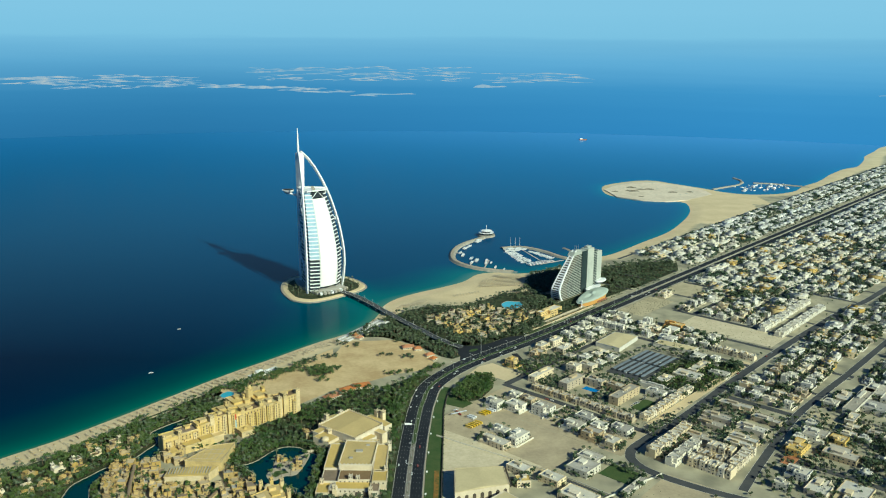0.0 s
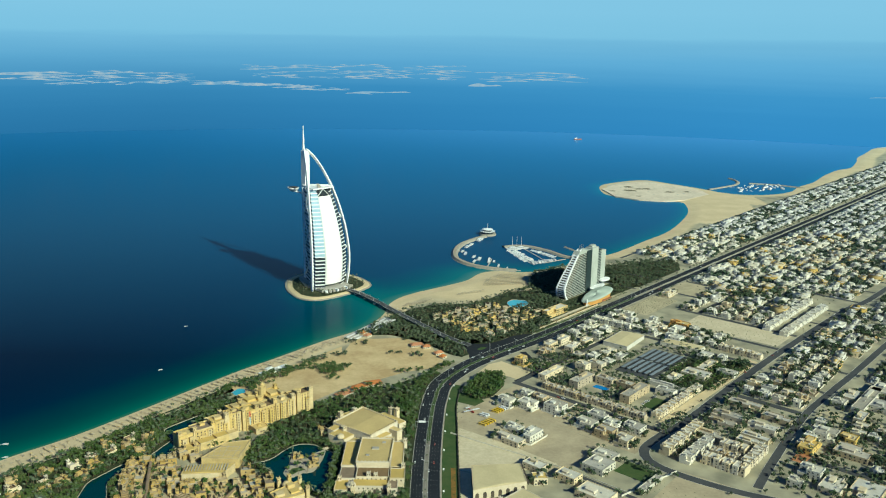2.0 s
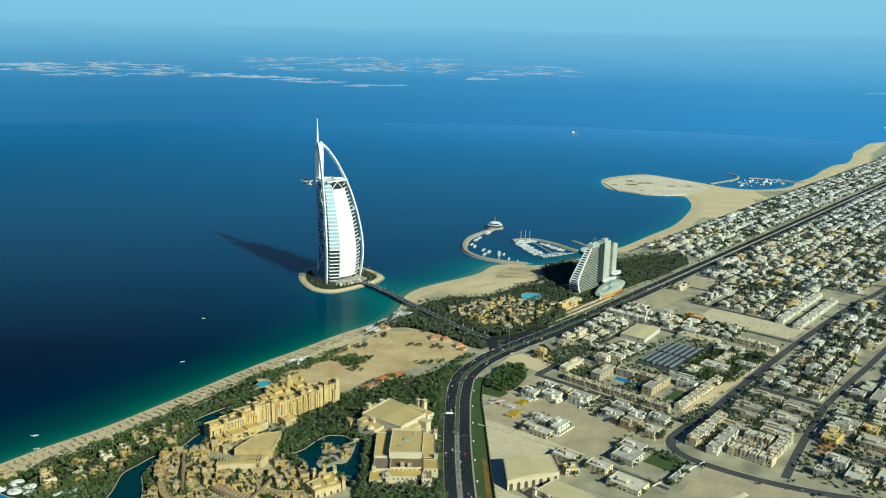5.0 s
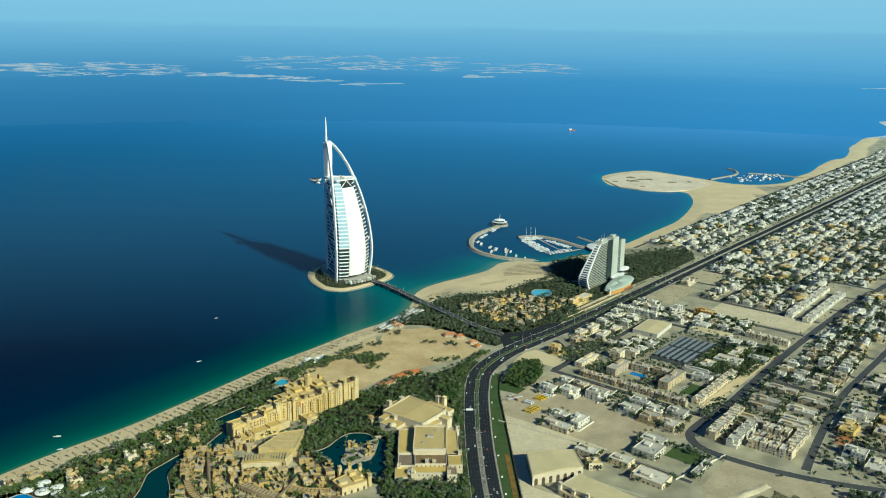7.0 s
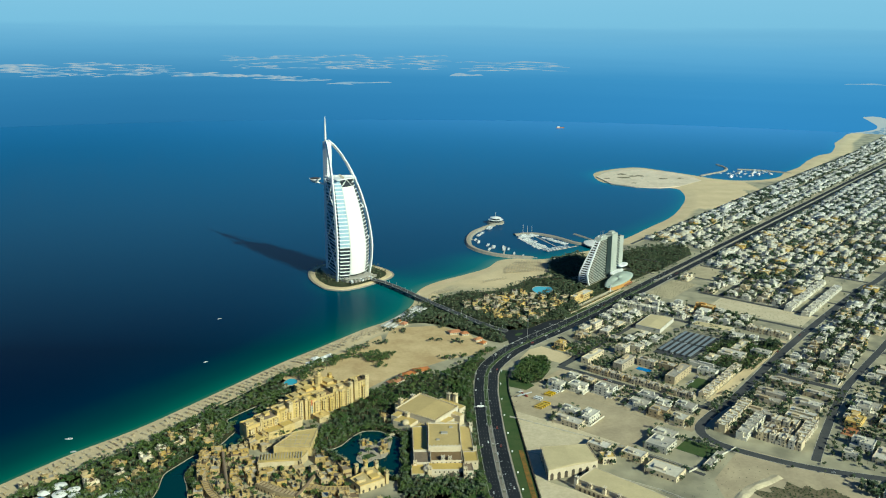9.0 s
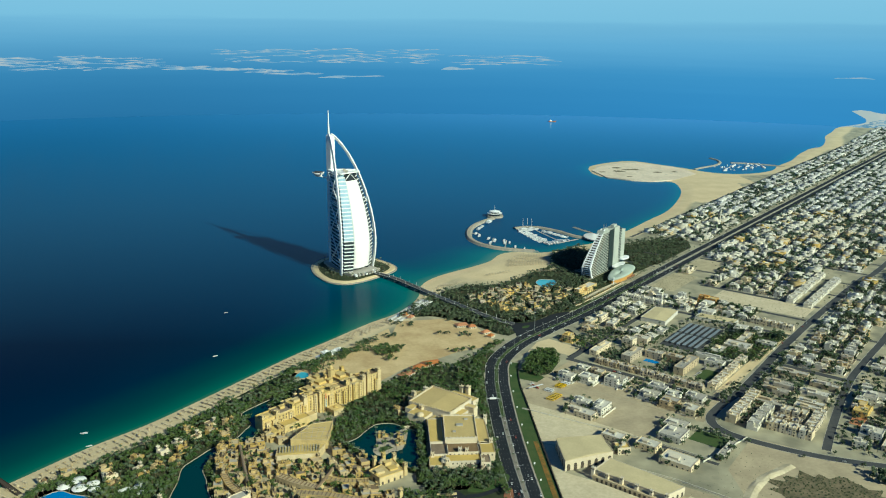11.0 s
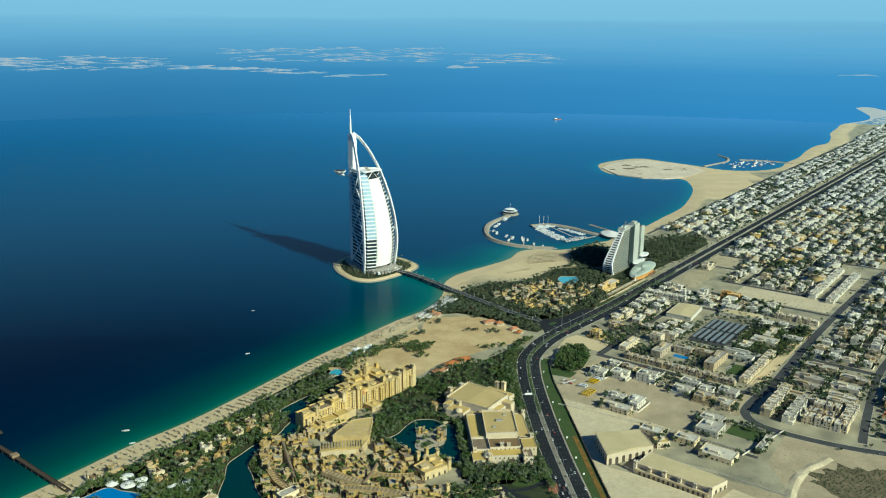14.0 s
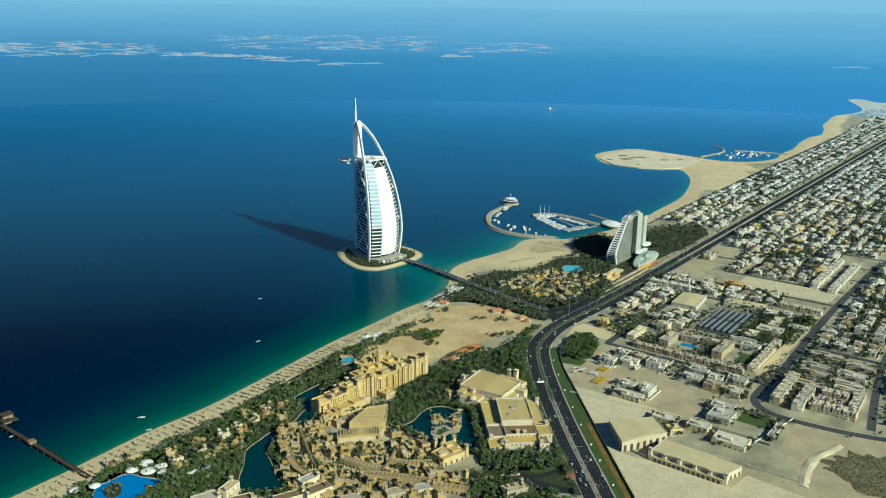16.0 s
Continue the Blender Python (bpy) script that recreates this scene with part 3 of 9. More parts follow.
def blob(pts, step=6.0):
    """A rounded outline through pts."""
    p = [Vector(q) for q in pts]
    n = len(p)
    out = []
    for i in range(n):
        a, b, c, d = p[i - 1], p[i], p[(i + 1) % n], p[(i + 2) % n]
        k = max(2, int((c - b).length / step))
        for j in range(k):
            t = j / k
            out.append(0.5 * (2 * b + (c - a) * t + (2 * a - 5 * b + 4 * c - d) * t * t + (3 * b - a - 3 * c + d) * t ** 3))
    return out


def rect_uv(u0, u1, v0, v1):
    return [at(u0, v0), at(u0, v1), at(u1, v1), at(u1, v0)]


# ---------------------------------------------------------------- houses
def shared(name, build, mats, _made={}):
    """A mesh that several objects use."""
    if name not in _made:
        g = Geo()
        build(g)
        _made[name] = g.mesh(name, mats)
    return _made[name]


WINDOW = lambda: shared("window", lambda g: g.box(0, 0, 1.7, 0.16, 0, 1.5, bottom=True), DARK_GLASS)
TALL_WINDOW = lambda: shared("tall_window", lambda g: g.box(0, 0, 2.2, 0.16, 0, 2.3, bottom=True), DARK_GLASS)
DOOR = lambda: shared("door", lambda g: g.box(0, 0, 1.4, 0.14, 0, 2.3, bottom=True), WOOD)
AC = lambda: shared("air_conditioner", lambda g: g.box(0, 0, 1.8, 1.2, 0, 1.1), SHED_ROOF)
TANK = lambda: shared("water_tank", lambda g: g.tube([(0, 0, 0), (0, 0, 1.7)], 0.9, 8), WHITE_WALL)


HOUSES = []


def house(m, w, d, h, wall, roof, label, name="villa", category="house", group="villas of the quarter", seed=0, notch=True, walled=0.0, bays=5.2,
          roof_room=True, windows=True, kit=3, back=True, only=""):
    """A flat-roofed house, w by d and h high: body, parapet, roof, stair room, windows, a door and plant on the roof; its yard wall where walled > 0."""
    r = random.Random(seed)
    t = thing(name, m, label, category, group)
    a, b = w / 2, d / 2
    if notch:
        p, q = w * r.uniform(0.28, 0.42), d * r.uniform(0.25, 0.42)
        lines = [[(-a, -b), (a - p, -b), (a - p, -b + q), (a, -b + q), (a, b), (-a, b)], [(-a, -b), (a, -b), (a, b), (-a + p, b), (-a + p, b - q), (-a, b - q)],
                 [(-a + p, -b), (a, -b), (a, b), (-a, b), (-a, -b + q), (-a + p, -b + q)]]
        out = lines[seed % 3]
    else:
        out = [(-a, -b), (a, -b), (a, b), (-a, b)]
    g = Geo()
    g.walled_body(out, -1.0, h, 0.95, 0.35)
    if notch:                                          # a lower terrace fills the notch
        low = {0: (a - p / 2, -b + q / 2), 1: (-a + p / 2, b - q / 2), 2: (-a + p / 2, -b + q / 2)}[seed % 3]
        g.box(low[0], low[1], p - 0.2, q - 0.2, -1.0, h * 0.5)
    part("body", g, wall, t)
    if name != "row_house" and "compound" not in label:
        HOUSES.append((m, a + walled, b + walled))
    g = Geo()
    inner = [(x * 0.95, y * 0.95) for x, y in out]
    g.prism(inner, h - 0.2, h + 0.12)
    part("roof", g, roof, t)
    if roof_room:
        g = Geo()
        sx, sy = w * r.uniform(0.22, 0.34), d * r.uniform(0.22, 0.36)
        cx, cy = r.choice((-1, 1)) * w * 0.12, d * 0.12
        g.box(cx, cy, sx, sy, h, h + 2.7)
        g.box(cx, cy, sx + 0.5, sy + 0.5, h + 2.7, h + 2.95, bottom=True)
        part("stair_room", g, wall, t)
    for k in range(kit):
        part(r.choice(("air_conditioner", "water_tank")), r.choice((AC, TANK))(), None, t, m=pose(r.uniform(-0.32, 0.1) * w, r.uniform(-0.34, 0.02) * d, h + 0.1, 0, 0, r.choice((0, 90))))
    if windows:
        floors, doors = max(1, int(h / 3.3)), 0
        k = len(out)
        for i in range(k):
            (x0, y0), (x1, y1) = out[i], out[(i + 1) % k]
            L = math.hypot(x1 - x0, y1 - y0)
            nx, ny = (y1 - y0) / L, -(x1 - x0) / L
            facing = (nx < -0.5 and only != "y") or (ny < -0.5 and only != "x")            # the street side and the sunny side carry most of the openings
            if not facing and not back:
                continue
            n = max(1, int(L / (bays if facing else bays * 2)))
            if L < 2.5:
                continue
            for f in range(floors):
                for j in range(n):
                    s = (j + 0.5 + r.uniform(-0.12, 0.12)) / n
                    ground = f == 0 and j == n // 2 and facing and not doors
                    doors += ground
                    me = DOOR() if ground else (TALL_WINDOW() if r.random() < 0.3 else WINDOW())
                    z = 0.0 if ground else f * (h / floors) + 0.8
                    part("door" if ground else "window", me, None, t,
                         m=pose(x0 + (x1 - x0) * s + nx * 0.02, y0 + (y1 - y0) * s + ny * 0.02, z, 0, 0, math.degrees(math.atan2(y1 - y0, x1 - x0))))
    if walled:
        A, B = a + walled, b + walled
        part("yard_wall", Geo().ring_wall([(-A, -B), (A, -B), (A, B), (-A, B)], -1, 2.1, 0.3), wall, t)
        y = Geo()
        y.prism([(-A, -B), (A, -B), (A, B), (-A, B)], -0.9, 0.10)
        part("yard", y, r.choice((PAVING, PAVING, GARDEN, LOT_DARK)), t)
    return t


def city_pose(u, v, turn=0.0, z=LAND):
    """Local x runs along the coast road, local y towards the sea."""
    return pose(*at(u, v), z, 0, 0, A_CITY + turn)


# ---------------------------------------------------------------- trees
def leaf_cloud(g, r, n, cx, cy, cz, rx, rz, size, mat=1):
    for _ in range(n):
        while True:
            d = Vector((r.uniform(-1, 1), r.uniform(-1, 1), r.uniform(-0.8, 1)))
            if 0.25 < d.length < 1:
                break
        p = Vector((cx + d.x * rx, cy + d.y * rx, cz + d.z * rz))
        nrm = (d * 0.8 + Vector((r.uniform(-1, 1), r.uniform(-1, 1), r.uniform(-0.3, 1.2)))).normalized()
        e = nrm.orthogonal().normalized()
        e.rotate(Matrix.Rotation(r.uniform(0, 6.28), 3, nrm))
        f = nrm.cross(e)
        s = size * r.uniform(0.6, 1.25)
        g.face([p - e * s, p - f * s * 0.6, p + e * s, p + f * s * 0.6], mat)


def broad_tree(seed, height=8.0, spread=4.0, clumps=7, leaves=22, limbs=True, size=1.0):
    """A spreading shade tree: trunk and limbs, and a crown of leafy clumps. Returns the wood and the crown."""
    r = random.Random(seed)
    wood, crown = Geo(), Geo()
    wood.tube([(0, 0, -0.5), (0.1, 0.05, height * 0.25), (0.0, 0.2, height * 0.5)], [0.35, 0.28, 0.2], 5)
    for i in range(clumps):
        t = 2 * math.pi * (i + r.uniform(-0.3, 0.3)) / clumps
        d = spread * r.uniform(0.25, 0.8)
        p = (d * math.cos(t), d * math.sin(t), height * r.uniform(0.5, 0.88))
        if limbs:
            wood.tube([(0, 0, height * 0.28), (p[0] * 0.5, p[1] * 0.5, p[2] * 0.75), p], [0.2, 0.12, 0.05], 3)
        leaf_cloud(crown, r, leaves, *p, spread * r.uniform(0.42, 0.58), height * r.uniform(0.14, 0.22), size, 0)
    leaf_cloud(crown, r, leaves, 0, 0, height * 0.8, spread * 0.45, height * 0.18, size, 0)
    return wood, crown


def palm_tree(seed, height=9.0):
    """A date palm: a slim trunk and a head of arching fronds."""
    r = random.Random(seed)
    wood, crown = Geo(), Geo()
    lean = r.uniform(-0.4, 0.4)
    wood.tube([(0, 0, -0.5), (lean * 0.4, 0, height * 0.5), (lean, 0, height)], [0.32, 0.24, 0.22], 5)
    for i in range(14):
        t, up = 2 * math.pi * i / 14 + r.uniform(-0.15, 0.15), r.uniform(0.0, 1.0)
        c, s = math.cos(t), math.sin(t)
        L = r.uniform(2.6, 3.4)
        mid = (lean + c * L * 0.5, s * L * 0.5, height + 0.9 * up + 0.3)
        tip = (lean + c * L, s * L, height - 1.5 + 1.9 * up)
        w = 0.55
        a, b = (-s * w, c * w), (s * w, -c * w)
        crown.face([(lean, 0, height), (mid[0] + a[0], mid[1] + a[1], mid[2] - 0.2), mid])
        crown.face([(lean, 0, height), mid, (mid[0] + b[0], mid[1] + b[1], mid[2] - 0.2)])
        crown.face([mid, (mid[0] + a[0], mid[1] + a[1], mid[2] - 0.2), tip])
        crown.face([mid, tip, (mid[0] + b[0], mid[1] + b[1], mid[2] - 0.2)])
    return wood, crown


TREES = [broad_tree(i, h, s, k, 14, True, 1.08) for i, (h, s, k) in enumerate(((8.5, 4.2, 6), (7.0, 3.6, 5), (10.0, 5.2, 7), (6.0, 3.0, 5)))]
PALMS = [palm_tree(i, h) for i, h in enumerate((9.0, 7.0, 10.5))]
SHRUBS = []
for i in range(3):
    b = Geo()
    leaf_cloud(b, random.Random(50 + i), 34, 0, 0, 0.9, 1.7, 1.2, 0.55, 0)
    SHRUBS.append((Geo(), b))
TREE_MESH = [(w.mesh("trunk", BARK), c.mesh("crown", m)) for (w, c), m in zip(TREES, (LEAF, LEAF, LEAF_DARK, LEAF))]
PALM_MESH = [(w.mesh("trunk", BARK), c.mesh("crown", PALM)) for w, c in PALMS]


def arrays(geos):
    """One variant as arrays: points, corners, where faces start, materials (each Geo of the pair takes the next material)."""
    v, loops, start, mats, n = [], [], [], [], 0
    for k, g in enumerate(geos):
        for f in g.f:
            start.append(len(loops))
            loops += [i + n for i in f]
            mats.append(k)
        v += g.v
        n += len(g.v)
    return np.array(v, float).reshape(-1, 3), np.array(loops, int), np.array(start, int), np.array(mats, int)


def scattered(name, variants, places, mats, label, category, zs=1.0):
    """Many alike pieces in one mesh: places are rows of x, y, z, turn in degrees, size."""
    base = [arrays(v) for v in variants]
    V, L, S, M = [], [], [], []
    nv = nl = 0
    for i, (x, y, z, a, s) in enumerate(places):
        v, l, st, m = base[i % len(base)]
        c, w = s * math.cos(radians(a)), s * math.sin(radians(a))
        V.append(np.column_stack([x + v[:, 0] * c - v[:, 1] * w, y + v[:, 0] * w + v[:, 1] * c, z + v[:, 2] * s * zs]))
        L.append(l + nv)
        S.append(st + nl)
        M.append(m)
        nv += len(v)
        nl += len(l)
    if not V:
        return None
    V, L, S, M = np.concatenate(V), np.concatenate(L), np.concatenate(S), np.concatenate(M)
    me = bpy.data.meshes.new(name)
    me.vertices.add(len(V))
    me.vertices.foreach_set("co", V.ravel())
    me.loops.add(len(L))
    me.loops.foreach_set("vertex_index", L)
    me.polygons.add(len(S))
    me.polygons.foreach_set("loop_start", S)
    for m in mats:
        me.materials.append(m)
    me.polygons.foreach_set("material_index", M)
    me.update(calc_edges=True)
    me.validate()
    return tagged(new(name, me), label, category, kind="stuff")


def plant(kind, x, y, size=1.0, turn=0.0, z=LAND, label="", group=""):
    """A tree as a thing of its own."""
    w, c = (PALM_MESH if kind == "palm" else TREE_MESH)[rnd.randrange(3 if kind == "palm" else 4)]
    t = thing("palm_tree" if kind == "palm" else "tree", Matrix.LocRotScale((x, y, z), Euler((0, 0, radians(turn))), (size,) * 3),
              label or ("date palm with arching grey-green fronds" if kind == "palm" else "dusty dark green shade tree with spreading crown"), "palm tree" if kind == "palm" else "tree", group)
    part("trunk", w, None, t)
    part("crown", c, None, t)
    return t


def spread_in(poly, gap, n_try, avoid=(), seed=1):
    """Places strewn in an outline, at least gap apart."""
    r = random.Random(seed)
    xs, ys = [p[0] for p in poly], [p[1] for p in poly]
    cells, out = {}, []
    for _ in range(n_try):
        x, y = r.uniform(min(xs), max(xs)), r.uniform(min(ys), max(ys))
        if not inside((x, y), poly) or any(inside((x, y), q) for q in avoid):
            continue
        i, j = int(x // gap), int(y // gap)
        if any((x - px) ** 2 + (y - py) ** 2 < gap * gap for a in (-1, 0, 1) for b in (-1, 0, 1) for px, py in cells.get((i + a, j + b), ())):
            continue
        cells.setdefault((i, j), []).append((x, y))
        out.append((x, y))
    return out

# ---------------------------------------------------------------- the sail-shaped tower on its island
TOWER = (-304.0, 1683.0)              # foot of the mast
AX, PX = Vector((0.701, -0.713)), Vector((0.713, 0.701))     # from the mast towards the shore, and across


def spread(z):
    """How far the bowed frame stands out at height z, 1 at its widest."""
    x = abs(z - 60.0) / 216.0
    return max(0.0, 1 - x ** 1.7) ** 0.7


def tw(s, w, z):
    return (s * AX.x + w * PX.x, s * AX.y + w * PX.y, z)


tower = thing("sail_tower_hotel", pose(*TOWER, 0), "white sail-shaped tower hotel with mast, standing on its own island", "hotel tower")
# mast and spine
g = Geo()
g.tube([tw(0, 0, 4), tw(0, 0, 200), tw(0, 0, 282), tw(0, 0, 321)], [3.4, 3.2, 2.2, 0.7], 10)
part("mast", g, WHITE_STEEL, tower, "slim white steel mast")
g = Geo()
g.loft([[tw(-2.5, -5.5, z), tw(7 + 3 * k, -5.5, z), tw(7 + 3 * k, 5.5, z), tw(-2.5, 5.5, z)] for z, k in ((4, 1.0), (205, 1.0), (255, 1.6), (272, 1.0))])
part("spine", g, WHITE_STEEL, tower, "white closed spine behind the mast")
# the two bowed frames that meet at the masthead
for side in (-1, 1):
    line = [tw(83 * spread(z), side * (45.5 * spread(z) + 0.5), z) for z in np.linspace(4, 274, 28)]
    g = Geo()
    rings = []
    for i, p in enumerate(line):
        d = (Vector(line[min(i + 1, 27)]) - Vector(line[max(i - 1, 0)])).normalized()
        out = d.cross(Vector((PX.x, PX.y, 0))).normalized()
        lat = Vector((PX.x, PX.y, 0)) * 1.5
        e = out * 2.6
        rings.append([Vector(p) + e + lat, Vector(p) + e - lat, Vector(p) - e - lat, Vector(p) - e + lat])
    g.loft(rings)
    part("bowed_frame", g, WHITE_STEEL, tower, "white curved steel frame")
STOREYS = 27
H0, H1 = 8.0, 202.0


def wing_points(z, side):
    """Plan of a wing at height z: mast side, outer corner, end of the sail."""
    k = spread(z)
    return (7.0, side * 7.0), (86.0 * k - 3, side * (38.0 * k)), (94.0 * k - 1, side * 21.5 * k)


for side in (-1, 1):
    wing = Geo()
    rings = []
    for z in np.linspace(4, H1, 24):
        a, b, c = wing_points(z, side)
        q = [tw(*a, z), tw(*b, z), tw(*c, z), tw(10.0, side * 2.0, z)]
        rings.append(q if side > 0 else q[::-1])
    wing.loft([r[::-1] for r in rings])
    w = part("wing", wing, DARK_GLASS, tower, "dark glazed wing of hotel rooms")
    step = (H1 - H0) / STOREYS
    for i in range(STOREYS + 1):                       # white floor bands along the end and the flank
        z = H0 + i * step
        a, b, c = wing_points(z, side)
        o = 0.7
        q = [(a[0], a[1] + side * o), (b[0] - 0.6, b[1] + side * o), (b[0] + o, b[1] + side * o * 0.6), (c[0] + o, c[1]), (c[0] - 1.5, c[1] - side * 0.6), (b[0] - 1.2, b[1] - side * 0.8)]
        pts = [tw(*p, 0)[:2] for p in q]
        if side > 0:
            pts = pts[::-1]
        th = 2.8 if i in (0, STOREYS) else 2.1
        part("floor_band", Geo().prism(pts, z - th / 2, z + th / 2, bottom=True), WHITE_STEEL, w)
    # glazing of the end bays behind each band; the near upper ones have sky reflection painted in
    for i in range(STOREYS):
        z0, z1 = H0 + i * step + 1.1, H0 + (i + 1) * step - 1.1
        r = []
        for z in (z0, z1):
            a, b, c = wing_points(z, side)
            r.append([tw(b[0] + 0.25, b[1] * 1.005, z), tw(c[0] + 0.25, c[1], z), tw(c[0] - 0.6, c[1], z), tw(b[0] - 0.6, b[1], z)])
        if side < 0:
            r = [x[::-1] for x in r]
        part("end_window", Geo().loft([x[::-1] for x in r]), SKY_GLASS if i > 8 and side < 0 else DARK_GLASS, w)
    # diagonal braces on the flank
    for lo, hi in ((20, 82), (82, 144), (144, 200)):
        for f0, f1 in ((0.15, 0.98), (0.98, 0.15)):
            z0, z1 = (lo, hi)
            pts = []
            for z, f in ((z0, f0), ((z0 + z1) / 2, (f0 + f1) / 2), (z1, f1)):
                a, b, c = wing_points(z, side)
                pts.append(tw(a[0] + (b[0] - a[0]) * f, a[1] + (b[1] - a[1]) * f + side * 5.0, z))
            part("diagonal_brace", Geo().tube(pts, 1.3, 6), WHITE_STEEL, w)
    for z in (20, 82, 144, 200):
        a, b, c = wing_points(z, side)
        k = spread(z)
        part("strut", Geo().tube([tw(a[0], a[1] + side * 3, z), tw(83 * k, side * 45.5 * k, z)], 0.8, 6), WHITE_STEEL, w)
# the fabric sail, in twelve bellied strips
SAIL_TOP = 188.0
zs = np.linspace(15.0, SAIL_TOP, 13)
for i in range(12):
    rings = []
    for j in range(5):
        z = zs[i] + (zs[i + 1] - zs[i]) * j / 4
        puff = 0.12 * math.sin(math.pi * j / 4)
        k = spread(z)
        row = []
        for t in np.linspace(-1, 1, 13):
            bulge = (4.6 * k + puff) * (1 - t * t)
            row.append(tw(94.0 * k - 0.4 + bulge, t * 21.5 * k, z))
        rings.append(row + [tw(94.0 * k - 1.6, t * 21.0 * k, z) for t in (1, -1)])
    g = Geo().loft(rings[::-1], cap=False)
    me = g.mesh("sail_panel", SAIL)
    me.polygons.foreach_set("use_smooth", [True] * len(me.polygons))
    part("sail_panel", me, None, tower, "white stretched fabric strip" if i == 0 else "")
# atrium head, roof deck, sky restaurant and helipad
k = spread(195)
g = Geo()
g.prism([tw(92 * k, -24 * k, 0)[:2], tw(92 * k, 24 * k, 0)[:2], tw(20, 6, 0)[:2], tw(20, -6, 0)[:2]], SAIL_TOP + 1, H1 - 3)
part("atrium_head", g, DARK_GLASS, tower, "dark glazed head of the atrium")
for t0, t1 in ((-0.9, 0.0), (0.9, 0.0)):
    part("truss", Geo().tube([tw(92 * k + 1, t0 * 24 * k, SAIL_TOP), tw(92 * k + 1, t1 * 24 * k, H1)], 0.7, 5), WHITE_STEEL, tower)
g = Geo()
g.prism([tw(94 * k, -38 * k, 0)[:2], tw(96 * k, 38 * k, 0)[:2], tw(4, 9, 0)[:2], tw(4, -9, 0)[:2]], H1, H1 + 2.2, bottom=True)
part("roof_deck", g, WHITE_STEEL, tower)
for i in range(4):
    part("plant_box", Geo().box(*tw(30 + 9 * i, 10 - 5 * i, 0)[:2], 5, 4, H1 + 2, H1 + 5 + i % 2), ROOF_GREY, tower)
g = Geo()
g.tube([tw(20, 0, 205), tw(46, 22, 204.5), tw(54, 31, 203.5)], [1.4, 2.2, 1.2], 8)
part("sky_restaurant", g, WHITE_STEEL, tower, "white cross-beam restaurant at the roof")
hc = Vector((-23, 1, 196))
rings = []
for rr, z in ((4.0, 188), (10.5, 193.5), (12.0, 196), (12.0, 197)):
    rings.append([(hc.x + rr * math.cos(t), hc.y + rr * math.sin(t), z) for t in np.linspace(0, 2 * math.pi, 24, endpoint=False)])
pad = part("helipad", Geo().loft(rings), WHITE_STEEL, tower, "round white helipad on a bracket")
part("landing_deck", Geo().loft([[(hc.x + rr * math.cos(t), hc.y + rr * math.sin(t), z) for t in np.linspace(0, 2 * math.pi, 24, endpoint=False)] for rr, z in ((10.5, 197.0), (10.5, 197.3))]), SHADE, pad, "dark green landing deck")
for dx in (-3, 3):
    part("bracket", Geo().tube([(hc.x, hc.y + dx, 191), (-2, dx, 184)], 1.2, 6), WHITE_STEEL, pad)
# low podium and fins at the foot
g = Geo()
g.prism([tw(s, w, 0)[:2] for s, w in ((-14, -10), (40, -34), (98, -34), (110, 0), (98, 34), (40, 34), (-14, 10))], 2, 9)
part("podium", g, ROOF_GREY, tower, "low grey podium")
for i in range(9):
    a = -0.9 + 1.8 * i / 8
    part("entrance_canopy", Geo().box(*tw(112 - 6 * a * a, a * 34, 0)[:2], 7, 5, 5, 9.5, -48 + 30 * a), WHITE_STEEL if i % 3 == 0 else ROOF_GREY, tower)

# its island
ISLE = [(-345, 1665), (-336, 1620), (-318, 1580), (-300, 1556), (-268, 1545), (-236, 1562), (-205, 1593), (-180, 1622), (-168, 1655), (-182, 1690), (-215, 1728), (-270, 1752), (-322, 1735), (-342, 1700)]
outline = blob(ISLE, 10)
ic = Vector((-258, 1645))
g = Geo()
g.loft([[(*(ic + (p - ic) * k), z) for p in outline] for k, z in ((1.03, -5.0), (1.0, 0.0), (0.965, 1.6), (0.94, 3.0), (0.92, 3.2), (0.84, 3.3))])
tagged(part("island", g, SAND), "rounded artificial island with a sandy rock apron", "island", kind="structure")
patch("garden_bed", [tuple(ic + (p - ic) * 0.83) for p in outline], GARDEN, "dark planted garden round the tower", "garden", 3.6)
g = Geo()
strip(g, [ic + (p - ic) * 0.985 for p in outline] + [ic + (outline[0] - ic) * 0.985], -1.6, 1.6, -1.0, 1.9)
tagged(part("sea_wall", g, ROCK), "low sea wall of pale rock", "wall", kind="structure")

# ---------------------------------------------------------------- causeway to the island
bridge = thing("bridge", pose(0, 0, 0), "curved grey causeway bridge from island to shore", "bridge")
bl = smooth_line([(-212, 1606), (-185, 1580), (-150, 1531), (-96, 1447), (-48, 1378), (-14, 1330), (20, 1296)], 8)
g = Geo()
strip(g, bl, -5.5, 5.5, 4.6, 6.2)
part("deck", g, STREET, bridge, "grey road deck")
for o in (-5.6, 5.2):
    g = Geo()
    strip(g, bl, o, o + 0.4, 6.2, 7.3)
    part("balustrade", g, KERB, bridge)
for i in range(3, len(bl) - 14, 4):
    d = (bl[i + 1] - bl[i]).normalized()
    part("pier", Geo().box(*bl[i], 2.0, 9.0, -5, 4.6, math.degrees(math.atan2(d.y, d.x))), KERB, bridge)
for i in range(2, len(bl) - 2, 3):
    for o in (-5.0, 5.0):
        p = shifted(bl, o)[i]
        part("lamp_post", Geo().tube([(*p, 6.2), (*p, 12.5)], [0.2, 0.14], 5), WHITE_STEEL, bridge)

# ---------------------------------------------------------------- the wave-shaped hotel
HV = -85.0                             # its front stands 85 m seaward of the coast road
